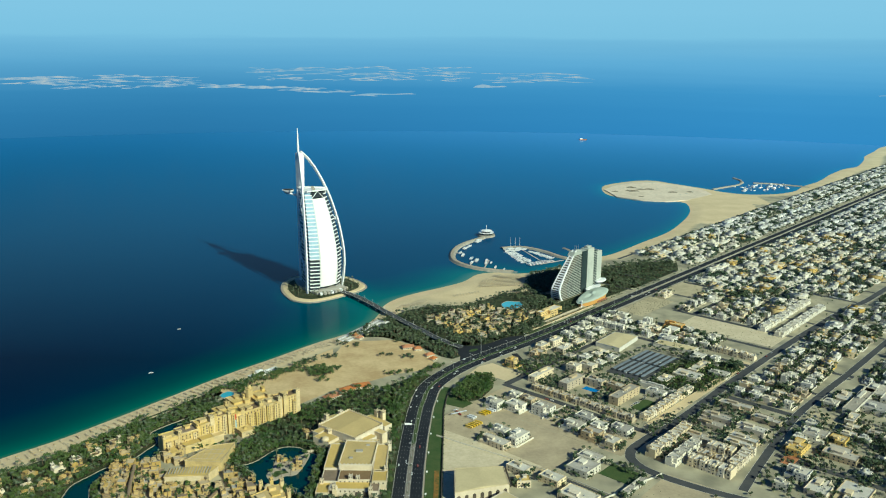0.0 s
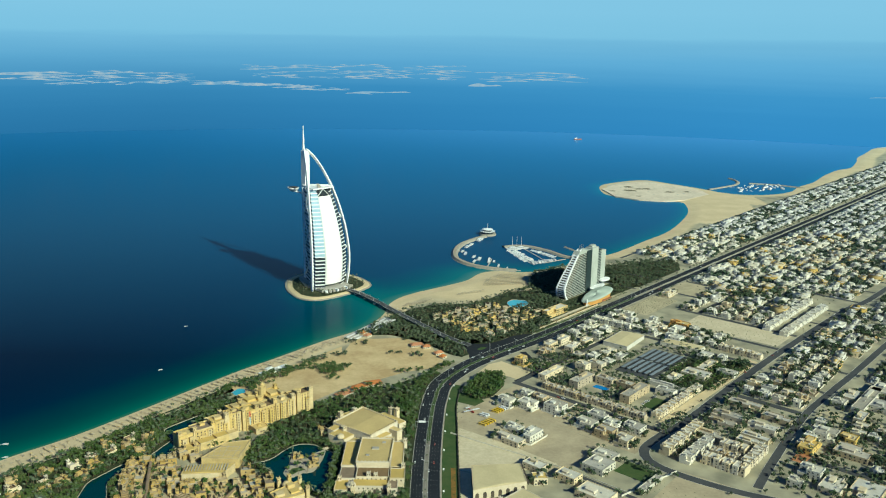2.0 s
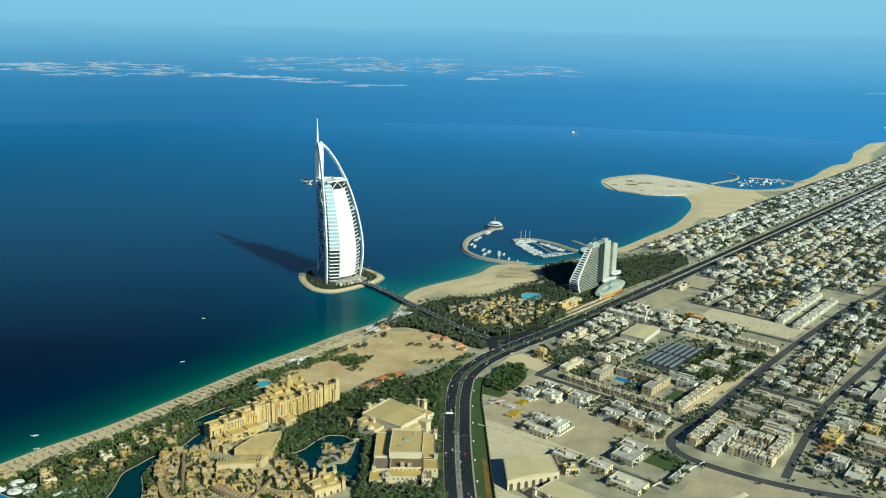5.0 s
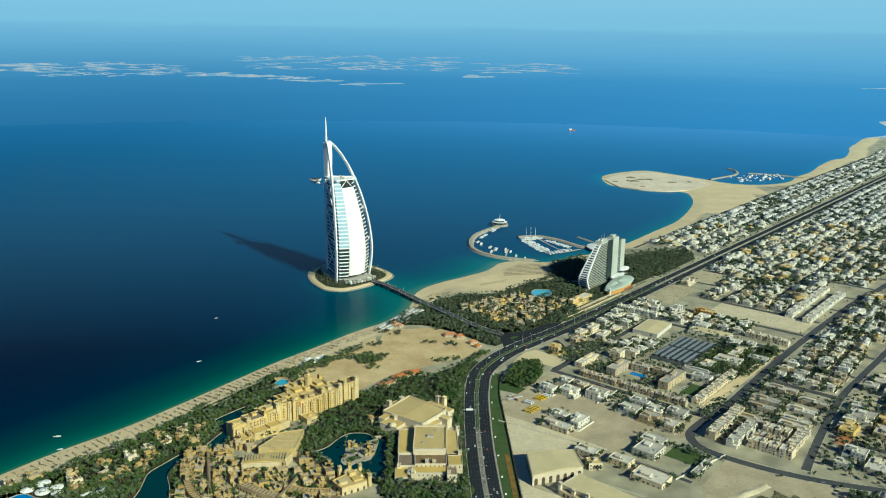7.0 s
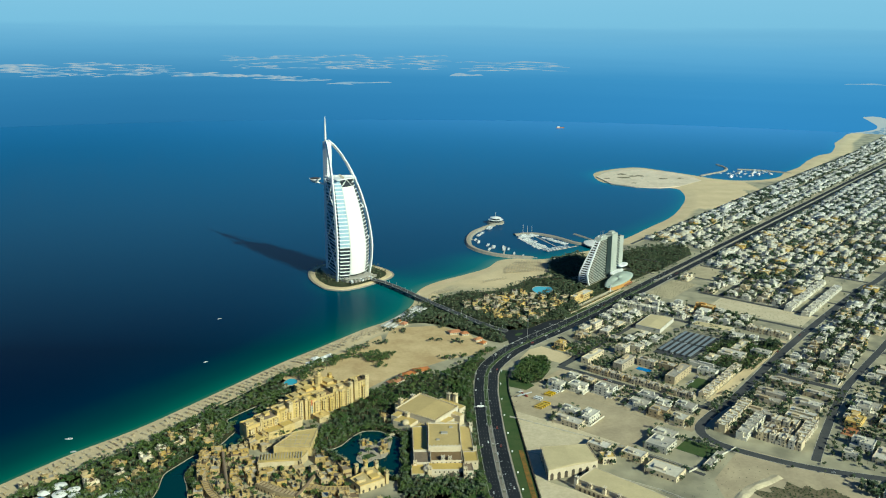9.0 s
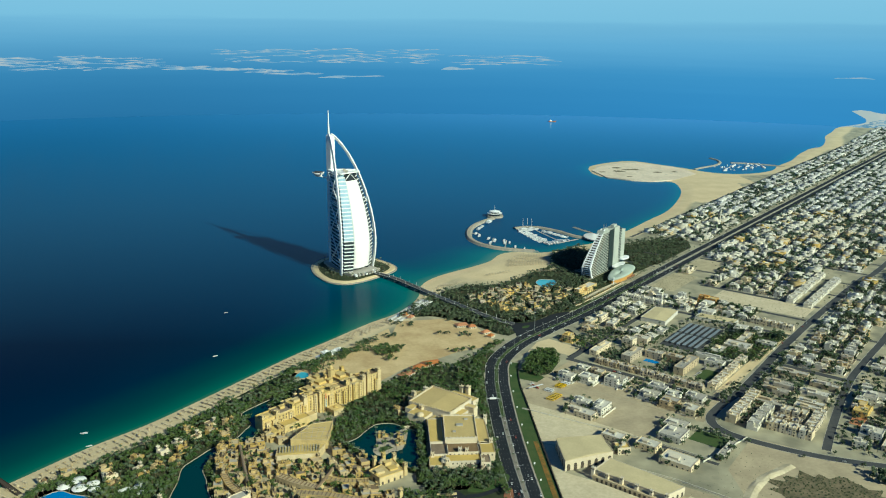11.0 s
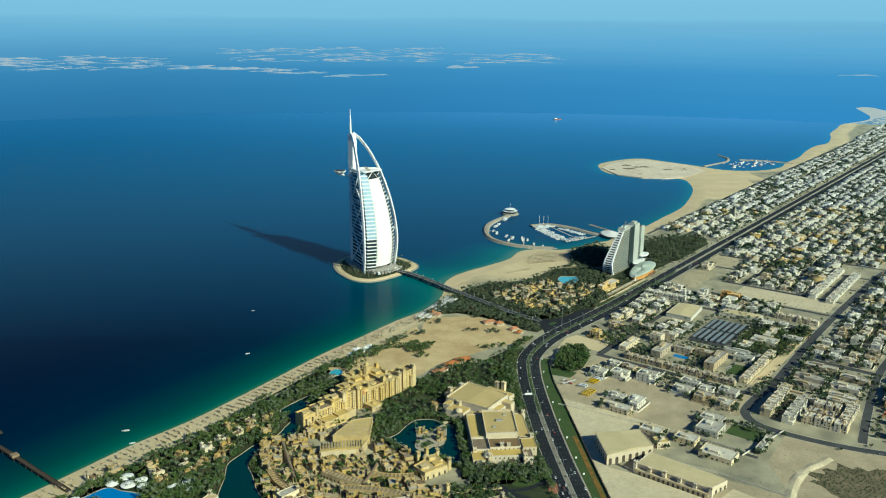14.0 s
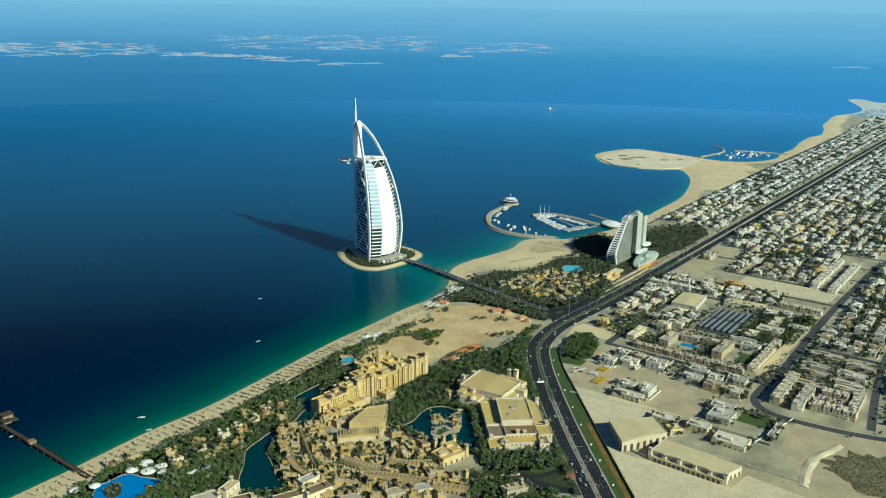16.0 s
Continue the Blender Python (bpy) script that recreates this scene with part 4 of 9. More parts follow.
wave = thing("wave_shaped_hotel", city_pose(0, 0, 0, 0), "pale wave-shaped high-rise hotel with curved ladder-like gable", "hotel")
TOPZ = 96.0


def edge(z):
    """Where the curved gable stands along the road at height z."""
    return 266.0 + 12.0 * ((26.0 - z) / 26.0) ** 2 * (z < 26) + (50.0 * ((z - 26.0) / 68.0) ** 1.2 if z > 26 else 0.0)


def depth(z):
    """How deep the gable is at height z: it narrows upward."""
    return 22.0 - 13.0 * max(0.0, (z - 10.0) / 84.0)


def wave_prism(geo, profile, v0, v1, mat=0):
    """A body with the given profile (along the road, height), from v0 to v1 inland. Local y is seaward."""
    n, k = len(geo.v), len(profile)
    geo.v += [(u, -v1, z) for u, z in profile] + [(u, -v0, z) for u, z in profile]
    for i in range(k):
        j = (i + 1) % k
        geo.f.append((n + i, n + j, n + k + j, n + k + i))
        geo.m.append(mat)
    geo.f.append(tuple(range(n + k - 1, n - 1, -1)))
    geo.f.append(tuple(range(n + k, n + 2 * k)))
    geo.m += [mat, mat]
    return geo


def gable_slice(z, d0, d1, out):
    """A slice of the gable wall at height z, from d0 to d1 of its depth, proud by out."""
    d = depth(z)
    return [(edge(z) - out, -HV + d * d0, z), (edge(z) + 3, -HV + d * d0, z), (edge(z) + 3, -HV + d * d1, z), (edge(z) - out, -HV + d * d1, z)]


zs = np.linspace(3, 86, 18)
core = [(358.0, 3.0), (358.0, 86.0)] + [(min(edge(z) + 1, 357), z) for z in zs[::-1]]
part("room_wing", wave_prism(Geo(), core[::-1], HV - 10, HV - 2.2), GREEN_GLASS, wave, "dark glazing behind the balconies")
# solid dark body: the shade between the rungs is its colour
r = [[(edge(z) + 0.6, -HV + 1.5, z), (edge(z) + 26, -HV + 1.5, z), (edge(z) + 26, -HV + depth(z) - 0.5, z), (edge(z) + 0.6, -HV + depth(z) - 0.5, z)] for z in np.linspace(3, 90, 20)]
part("gable_glazing", Geo().loft(r), SHADE, wave, "dark body behind the rungs, coloured as their shade")
for i in range(24):
    z = 6.0 + i * 3.35
    a, b = edge(z) + 4, 341.0
    if b - a > 3:
        g = Geo()
        g.box((a + b) / 2, -HV + 0.4, b - a, 1.5, z, z + 0.75, bottom=True)
        part("balcony_band", g, HOTEL_GREY, wave)
for d0, d1 in ((0.0, 0.16), (0.86, 1.0)):
    part("curved_rail", Geo().loft([gable_slice(z, d0, d1, 1.2) for z in np.linspace(3, TOPZ, 26)]), WHITE_STEEL, wave, "white curved rail")
for i in range(20):
    z = 8 + i * 4.2
    part("rung", Geo().loft([gable_slice(z, 0.1, 0.9, 0.9), gable_slice(z + 1.7, 0.1, 0.9, 0.9)]), WHITE_STEEL, wave)
g = Geo()
wave_prism(g, [(edge(86) - 1, 86), (358, 86), (358, 90), (340, 91), (edge(92) - 1, 93)], HV - 13, HV + 0.5)
part("crown", g, HOTEL_GREY, wave, "pale flat roof storey")
part("roof_plant", wave_prism(Geo(), [(362, 92), (376, 92), (376, 96), (362, 96)], HV - 10, HV - 2), HOTEL_GREY, wave, "pale plant room")
part("roof_plant", wave_prism(Geo(), [(326, 91), (338, 91), (338, 94.5), (326, 94.5)], HV - 9, HV - 3), HOTEL_GREY, wave)
part("glass_shaft", wave_prism(Geo(), [(339, 12), (357, 12), (357, 90), (339, 90)], HV - 6, HV + 1.4), GREEN_GLASS, wave, "dark glass lift shaft")
part("stair_tower", wave_prism(Geo(), [(357, 3), (380, 3), (380, 92), (357, 92)], HV - 14, HV + 2.4), HOTEL_GREY, wave, "plain pale grey stair tower")
part("rear_wing", wave_prism(Geo(), [(380, 3), (398, 3), (398, 84), (380, 86)], HV - 20, HV - 1.0), GREEN_GLASS, wave)
for i in range(23):
    g = Geo()
    g.box(389, -HV + 0.4, 17.6, 1.4, 6 + 3.4 * i, 6.7 + 3.4 * i, bottom=True)
    part("balcony_band", g, HOTEL_GREY, wave)
part("end_slab", wave_prism(Geo(), [(398, 3), (417, 3), (417, 79), (398, 81)], HV - 24, HV - 2.0), HOTEL_GREY, wave, "plain pale grey end slab")
part("far_slab", wave_prism(Geo(), [(417, 3), (434, 3), (434, 67), (417, 70)], HV - 36, HV - 12.0), HOTEL_GREY, wave)
for k in range(3):
    part("aerial", Geo().tube([(322 + 6 * k, -HV + 6, 93), (322 + 6 * k, -HV + 6, 104)], 0.3, 4), STEEL, wave)


def oval(cu, cv, ru, rv, z0, z1, tilt=0.0, k=36):
    return [[(cu + s * ru * math.cos(t), -cv + s * rv * math.sin(t), z + tilt * math.cos(t)) for t in np.linspace(0, 2 * math.pi, k, endpoint=False)] for s, z in ((0.96, z0), (1.0, (z0 + z1) / 2), (0.97, z1))]


part("canopy", Geo().loft(oval(372, -76, 26, 8, 11, 13)), WHITE_STEEL, wave, "white oval entrance canopy")
part("terrace", Geo().loft(oval(408, -82, 17, 9, 17, 20)), WHITE_STEEL, wave)
for u in (352, 372, 392):
    part("column", Geo().tube([(u, 75, 2), (u, 75, 11.5)], 0.9, 8), WHITE_STEEL, wave)
ballroom = thing("oval_hall", city_pose(316, -44, 4, 0), "oval hall with pale green roof and orange wall", "hall")
ring0 = lambda z, s: [(s * 54 * math.cos(t), s * 19 * math.sin(t) * (1 + 0.22 * math.cos(t)), z + 3.4 * math.cos(t)) for t in np.linspace(0, 2 * math.pi, 40, endpoint=False)]
part("wall", Geo().loft([ring0(2, 0.82), ring0(13, 0.93)]), ORANGE_WALL, ballroom, "orange-brown curved wall")
part("roof", Geo().loft([ring0(13, 0.97), ring0(14.2, 1.0), ring0(16.0, 0.9), ring0(17.2, 0.5), ring0(17.5, 0.05)]), surface("pale_green_roof", (0.42, 0.47, 0.40), (0.36, 0.42, 0.36), 0.6, 20, 3), ballroom, "pale green domed roof")
part("fin", Geo().box(-50, -6, 2.2, 1.2, 0, 17, bottom=True), WHITE_STEEL, ballroom)
for i in range(5):
    part("red_frieze", Geo().box(-6 + 7 * i, -17.6 - 0.35 * i, 6, 0.8, 5, 8.5, -3, bottom=True), BRICK_RED, ballroom)

# ---------------------------------------------------------------- the harbour
def mole(line, w, h, label):
    """A rubble mole with a walkway on top."""
    t = thing("breakwater", pose(0, 0, 0), label, "breakwater")
    rings = []
    for i, p in enumerate(line):
        d = (line[min(i + 1, len(line) - 1)] - line[max(i - 1, 0)]).normalized()
        n = Vector((d.y, -d.x))
        j = [rnd.uniform(-0.9, 0.9) for _ in range(4)]
        rings.append([(*(p - n * (w + 6 + j[0])), -4), (*(p - n * (w + j[1])), 1.2 + 0.5 * j[2]), (*(p - n * w * 0.6), h), (*(p + n * w * 0.6), h), (*(p + n * (w + j[3])), 1.0), (*(p + n * (w + 5)), -4)])
    part("rock_slope", Geo().loft(rings, closed=True), ROCK, t, "grey rubble slope")
    g = Geo()
    strip(g, line, -w * 0.5, w * 0.5, h - 1, h + 0.25)
    part("walkway", g, PAVING, t, "pale paved walkway")
    return t


arc = smooth_line([(140, 1778), (98, 1790), (62, 1808), (30, 1840), (10, 1885), (8, 1945), (22, 2010), (50, 2062), (88, 2112)], 6)
mole(arc, 7, 4.5, "curved rubble breakwater round the yacht harbour")
mole(smooth_line([(128, 2000), (160, 2012), (192, 2005), (232, 1965), (262, 1916), (300, 1888)], 6), 7, 3.4, "straight inner breakwater with paved top")
mole(smooth_line([(330, 1905), (305, 1960), (280, 2010)], 8), 3, 1.6, "low rock groyne in the sea")
mole(smooth_line([(905, 2880), (960, 2925), (1030, 2985), (1066, 3060), (1062, 3140)], 10), 5, 3.0, "bent rubble breakwater of the far harbour")
mole(smooth_line([(1095, 3022), (1160, 3005), (1225, 2965), (1260, 2930)], 10), 5, 3.0, "rubble breakwater of the far harbour")
pav = thing("pier_restaurant", pose(96, 2138, 0), "round white restaurant pavilion at the breakwater's head", "restaurant")
circ = lambda r, z, k=24: [(r * math.cos(t), r * math.sin(t), z) for t in np.linspace(0, 2 * math.pi, k, endpoint=False)]
part("platform", Geo().loft([circ(24, -4), circ(22, 4.5)]), ROCK, pav)
part("lower_floor", Geo().loft([circ(16, 4.5), circ(16, 9)]), DARK_GLASS, pav, "glazed lower floor")
part("deck", Geo().loft([circ(19, 9), circ(20, 10.2)]), WHITE_STEEL, pav)
part("upper_floor", Geo().loft([circ(11, 10.2), circ(11, 14)]), DARK_GLASS, pav)
part("roof", Geo().loft([circ(14, 14), circ(14.5, 15), circ(6, 17), circ(0.6, 18)]), WHITE_STEEL, pav, "white shallow cone roof")
part("mast", Geo().tube([(0, 0, 17), (0, 0, 30)], 0.35, 5), WHITE_STEEL, pav)


def yacht(x, y, a, L, tall=True, group="yachts at their berths"):
    t = thing("yacht", pose(x, y, 0, 0, 0, a), "white motor yacht moored at its berth" if tall else "small white motor boat moored at its berth", "yacht", group)
    b = L * 0.13
    hull = lambda k, z, s: [(-L / 2 * s, -b * k, z), (L * 0.25 * s, -b * k, z), (L * 0.55 * s, 0, z + 0.4), (L * 0.25 * s, b * k, z), (-L / 2 * s, b * k, z)]
    part("hull", Geo().loft([hull(0.7, -0.4, 0.9), hull(1.0, L * 0.09, 1.0)]), CAR_WHITE, t)
    part("cabin", Geo().box(-L * 0.08, 0, L * 0.5, b * 1.5, L * 0.09, L * 0.15), CAR_WHITE, t)
    part("windscreen", Geo().box(-L * 0.07, 0, L * 0.51, b * 1.52, L * 0.112, L * 0.132), DARK_GLASS, t)
    if tall:
        part("flybridge", Geo().box(-L * 0.12, 0, L * 0.3, b * 1.2, L * 0.15, L * 0.2), CAR_WHITE, t)
    return t


def jetty(a, b):
    t = thing("jetty", pose(0, 0, 0), "narrow pale floating jetty", "jetty", "jetties of the harbour")
    g = Geo()
    strip(g, [Vector(a), Vector(b)], -1.4, 1.4, 0.2, 1.0)
    part("deck", g, KERB, t)
    for k in (0.25, 0.75):
        p = Vector(a).lerp(Vector(b), k)
        part("pile", Geo().tube([(*p, -4), (*p, 2.6)], 0.3, 5), STEEL, t)


for a, b in (((46, 1836), (64, 1902)), ((78, 1812), (92, 1884)), ((101, 1800), (106, 1832)), ((14, 1955), (34, 1952)), ((134, 1980), (182, 1848)), ((176, 1990), (215, 1870)), ((207, 1852), (264, 1890)), ((120, 1788), (150, 1782))):
    jetty(a, b)
yr = random.Random(4)
for x, y, a, L in ((74, 2072, 60, 34), (40, 1998, 60, 24), (50, 2020, 60, 22), (27, 1952, 75, 20), (33, 1930, 80, 24), (52, 1900, 70, 22), (64, 1880, 75, 26), (52, 1862, 70, 20), (86, 1880, 80, 22), (84, 1858, 80, 20), (96, 1862, 80, 18),
                   (104, 1824, 80, 18), (122, 1806, 80, 14), (152, 1978, 10, 38), (172, 1990, 5, 30)):
    yacht(x, y, a, L)
for i in range(26):
    row = i % 2
    s = i / 26.0
    base = (138 + 36 * s + 14 * row, 1966 - 108 * s) if i < 26 else (0, 0)
    yacht(base[0] + yr.uniform(-2, 2), base[1] + yr.uniform(-2, 2), 20 + 180 * row + yr.uniform(-6, 6), yr.uniform(11, 17), i % 3 == 0)
for i in range(16):
    s = i / 16.0
    yacht(196 + 44 * s + yr.uniform(-2, 2), 1972 - 68 * s, 35 + yr.uniform(-5, 5), yr.uniform(11, 18), i % 4 == 0)
for i in range(8):
    yacht(180 + 8 * i, 1846 + 5.4 * i, 120 + yr.uniform(-8, 8), yr.uniform(14, 24), i % 2 == 0)
for k in range(3):
    t = thing("flagpole", pose(150 + 11 * k, 2006, 3.8), "tall white flagpole on the breakwater", "flagpole", "flagpoles on the breakwater")
    part("pole", Geo().tube([(0, 0, 0), (0, 0, 22)], [0.4, 0.25], 6), WHITE_STEEL, t)
    part("foot", Geo().box(0, 0, 1.6, 1.6, -0.3, 0.5), KERB, t)
# tented hall behind the harbour
tent = thing("tent_hall", pose(300, 1890, LAND), "white tensile tent hall behind the harbour", "tent")
part("roof", Geo().loft([[(22 * s * math.cos(t), 34 * s * math.sin(t), z) for t in np.linspace(0, 2 * math.pi, 28, endpoint=False)] for s, z in ((1.0, 3.4), (0.8, 4.6), (0.45, 6.0), (0.05, 8.5))]), CANVAS, tent, "white fabric roof")
part("wall", Geo().loft([[(20 * math.cos(t), 31 * math.sin(t), z) for t in np.linspace(0, 2 * math.pi, 28, endpoint=False)] for z in (-0.5, 3.5)]), SHED_ROOF, tent)
# far harbour's boats
boat = (Geo().loft([[(-5, -1.6, 0), (3, -1.6, 0), (6, 0, 0), (3, 1.6, 0), (-5, 1.6, 0)], [(-5.2, -2, 1.8), (3.4, -2, 1.8), (7, 0, 2.2), (3.4, 2, 1.8), (-5.2, 2, 1.8)]]).box(-1, 0, 5, 2.6, 1.8, 3.4), Geo().box(-1, 0, 5.1, 2.65, 2.4, 2.9))
spots = []
for i in range(44):
    x = 1000 + 200 * yr.random()
    spots.append((x, 2850 + 110 * yr.random() + (x - 1000) * 0.3, 0.0, yr.uniform(0, 180), yr.uniform(0.7, 1.4)))
scattered("far_boats", [boat], spots, [CAR_WHITE, DARK_GLASS], "white boats crowded in the far harbour", "boats")

# ---------------------------------------------------------------- the resort: water, beach, gardens
def pond(pts, mat, label, rim=True, z=LAND + 0.1, category="pool"):
    o = blob(pts, 7)
    ob = patch("water", [tuple(p) for p in o], mat, label, category, z)
    if rim:
        g = Geo()
        strip(g, o + [o[0], o[1]], -0.45, 0.45, z - 1, z + 0.5)
        part("quay_edge", g, PAVING, ob, "pale stone edging")
    return o


LAKE = pond([(-249, 898), (-236, 903), (-226, 913), (-219, 927), (-208, 943), (-197, 948), (-182, 946), (-172, 937), (-161, 930), (-154, 920), (-155, 895), (-156, 862), (-158, 834), (-168, 838), (-175, 850), (-192, 848), (-208, 852),
             (-217, 859), (-222, 880), (-236, 892)], LAGOON, "green lagoon between the resort buildings", category="lagoon")
CANAL = pond([(-284, 1080), (-322, 1050), (-352, 1019), (-378, 984), (-370, 970), (-361, 955), (-366, 939), (-373, 918), (-385, 903), (-399, 891), (-410, 872), (-417, 860), (-422, 847), (-420, 816), (-421, 792), (-417, 769),
              (-388, 764), (-371, 769), (-378, 784), (-386, 805), (-390, 822), (-399, 846), (-395, 865), (-382, 894), (-366, 908), (-354, 915), (-350, 931), (-341, 953), (-345, 981), (-343, 1007), (-331, 1033), (-312, 1049), (-296, 1062)],
             LAGOON, "dark green canal of the resort", category="canal")
isle = blob([(-205, 926), (-196, 920), (-186, 916), (-178, 926), (-168, 933), (-167, 914), (-174, 880), (-186, 876), (-198, 865), (-208, 875), (-205, 898)], 5)
patch("terrace", [tuple(p) for p in isle], PAVING, "paved islet in the lagoon with stone rim", "islet", LAND + 0.5)
patch("terrace_lawn", [(-202, 876), (-200, 886), (-190, 890), (-184, 884), (-192, 879), (-197, 872)], GRASS, "small lawn on the paved islet", "lawn", LAND + 0.6)
foot = thing("footbridge", pose(-163, 938, LAND), "short pale footbridge from islet to bank", "bridge")
part("deck", Geo().box(0, 0, 16, 3.2, 0.2, 0.9, 28, bottom=True), PAVING, foot)
for k in (-1.5, 1.5):
    part("railing", Geo().box(-k * 0.47, k * 0.88, 16, 0.2, 0.9, 1.9, 28), CREAM_WALL, foot)
POOL_SOUTH = pond([(-563, 756), (-567, 782), (-559, 790), (-547, 804), (-537, 806), (-525, 799), (-507, 794), (-498, 787), (-505, 780), (-515, 778), (-512, 764), (-520, 748), (-545, 742)], POOL, "bright blue free-form swimming pool")
POOL_ISLET = blob([(-551, 789), (-542, 781), (-538, 768), (-544, 760), (-553, 763), (-557, 776)], 4)
patch("planted_islet", [tuple(p) for p in POOL_ISLET], GARDEN, "planted islet in the blue swimming pool", "islet", LAND + 0.45)
pond([(-322, 1101), (-315, 1116), (-304, 1112), (-303, 1097), (-314, 1092)], POOL_PALE, "pale turquoise swimming pool")
pond([(100, 1536), (112, 1558), (128, 1556), (142, 1553), (138, 1526), (112, 1506)], POOL_PALE, "turquoise wave pool of the water park")
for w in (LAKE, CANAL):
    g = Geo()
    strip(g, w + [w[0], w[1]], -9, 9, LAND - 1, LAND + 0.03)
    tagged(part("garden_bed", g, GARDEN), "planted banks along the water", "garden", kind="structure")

# ---------------------------------------------------------------- resort buildings
def wind_tower(g, x, y, z0, z1, s=3.4, a=0.0):
    """A square wind tower: shaft, louvred head, corner stubs."""
    g.box(x, y, s, s, z0, z1, a, 0)
    g.box(x, y, s + 0.5, s + 0.5, z1 - 3.2, z1 - 2.9, a, 0, bottom=True)
    c, w = math.cos(radians(a)), math.sin(radians(a))
    for dx, dy in ((0, -1), (-1, 0), (0, 1), (1, 0)):
        for k in (-0.25, 0.25):
            px, py = dx * s / 2 + (k * s if dx == 0 else 0), dy * s / 2 + (k * s if dy == 0 else 0)
            g.box(x + px * c - py * w, y + px * w + py * c, 0.9 if dx == 0 else 0.12, 0.9 if dy == 0 else 0.12, z1 - 2.7, z1 - 0.6, a, 1)
    for dx in (-1, 1):
        for dy in (-1, 1):
            px, py = dx * s * 0.42, dy * s * 0.42
            g.box(x + px * c - py * w, y + px * w + py * c, 0.7, 0.7, z1, z1 + 0.9, a, 0)


def resort_house(x, y, a, w, d, h, seed, wall=None, label="sand-coloured resort house with wind tower", towers=1, group="houses of the resort village", annex=True, name="resort_house"):
    """A low sand-coloured house: stepped body, parapet, dark plates painted as shaded openings, wind towers, pergola.
    """
    r = random.Random(seed)
    wall = wall or VILLAGE_WALL
    t = thing(name, pose(x, y, LAND, 0, 0, a), label, "house", group)
    body = Geo().walled_body([(-w / 2, -d / 2), (w / 2, -d / 2), (w / 2, d / 2), (-w / 2, d / 2)], -1, h, 0.9, 0.4)
    if annex:
        q = [(w * 0.5 - 0.5, -d * 0.3), (w * 0.5 + 4.5, -d * 0.3), (w * 0.5 + 4.5, d * 0.35), (w * 0.5 - 0.5, d * 0.35)] if seed % 2 else [(-w * 0.3, -d * 0.5 - 4.2), (w * 0.3, -d * 0.5 - 4.2), (w * 0.3, -d * 0.5 + 0.4), (-w * 0.3, -d * 0.5 + 0.4)]
        part("terrace", Geo().walled_body(q, -1, h * 0.55, 0.7, 0.35), wall, t)
    if name == "resort_house" and seed % 3 != 1:
        part("upper_room", Geo().walled_body([(-w * 0.4, -d * 0.1), (w * 0.1, -d * 0.1), (w * 0.1, d * 0.4), (-w * 0.4, d * 0.4)], h - 0.2, h + 2.8, 0.6, 0.3), wall, t)
    part("body", body, wall, t)
    part("roof", Geo().box(0, 0, w - 0.8, d - 0.8, h - 0.2, h + 0.15), r.choice((ROOF_SAND, ROOF_BROWN, ROOF_BROWN, TAN_WALL, ROOF_GREY)), t)
    for k in range(towers):
        g = Geo()
        wind_tower(g, r.choice((-1, 1)) * (w / 2 - 1.6), r.choice((-1, 1)) * (d / 2 - 1.6), 0, h + r.uniform(3.0, 5.5), r.uniform(2.6, 3.4))
        part("wind_tower", g, [wall, SHADE], t)
    for side, n in (("front", max(1, int(w / 6))), ("flank", 0 if name != "hotel_wing" else max(1, int(d / 6)))):
        for f in range(max(1, int(h / 3.6))):
            for j in range(n):
                s = (j + 0.5) / n - 0.5
                if side == "front":
                    m = pose(s * w, -d / 2 - 0.02, f * 3.5 + 0.9)
                else:
                    m = pose(-w / 2 - 0.02, s * d, f * 3.5 + 0.9, 0, 0, 90)
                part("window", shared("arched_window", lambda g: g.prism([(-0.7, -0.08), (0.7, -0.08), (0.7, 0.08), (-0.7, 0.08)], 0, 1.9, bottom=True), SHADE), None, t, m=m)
    if r.random() < 0.5:
        g = Geo()
        for k in range(6):
            g.box(-w * 0.3 + k * w * 0.12, d * 0.1, 0.25, d * 0.5, h + 2.2, h + 2.4, bottom=True)
        for k in (-0.3, 0.3):
            g.box(w * k, d * 0.1, 0.3, d * 0.5, h, h + 2.2)
        part("pergola", g, WOOD, t, "dark timber pergola")
    return t


# the long beach hotel
P0, P1 = Vector((-342, 928)), Vector((-200, 1052))
HD = (P1 - P0).normalized()
HA = math.degrees(math.atan2(HD.y, HD.x))
hotel = thing("beach_hotel", pose(P0.x, P0.y, LAND, 0, 0, HA), "long sand-coloured resort hotel with wind towers and dark windows", "hotel")
L = (P1 - P0).length
cuts = [0, 20, 44, 66, 84, 106, 132, 158, L]
heights = [17, 19, 22, 25, 24, 22, 23, 25]
fronts = [0, 2.5, 0.5, -2.0, 1.5, 0.0, 2.0, -1.0]
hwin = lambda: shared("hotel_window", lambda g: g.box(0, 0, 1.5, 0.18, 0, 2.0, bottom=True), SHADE)
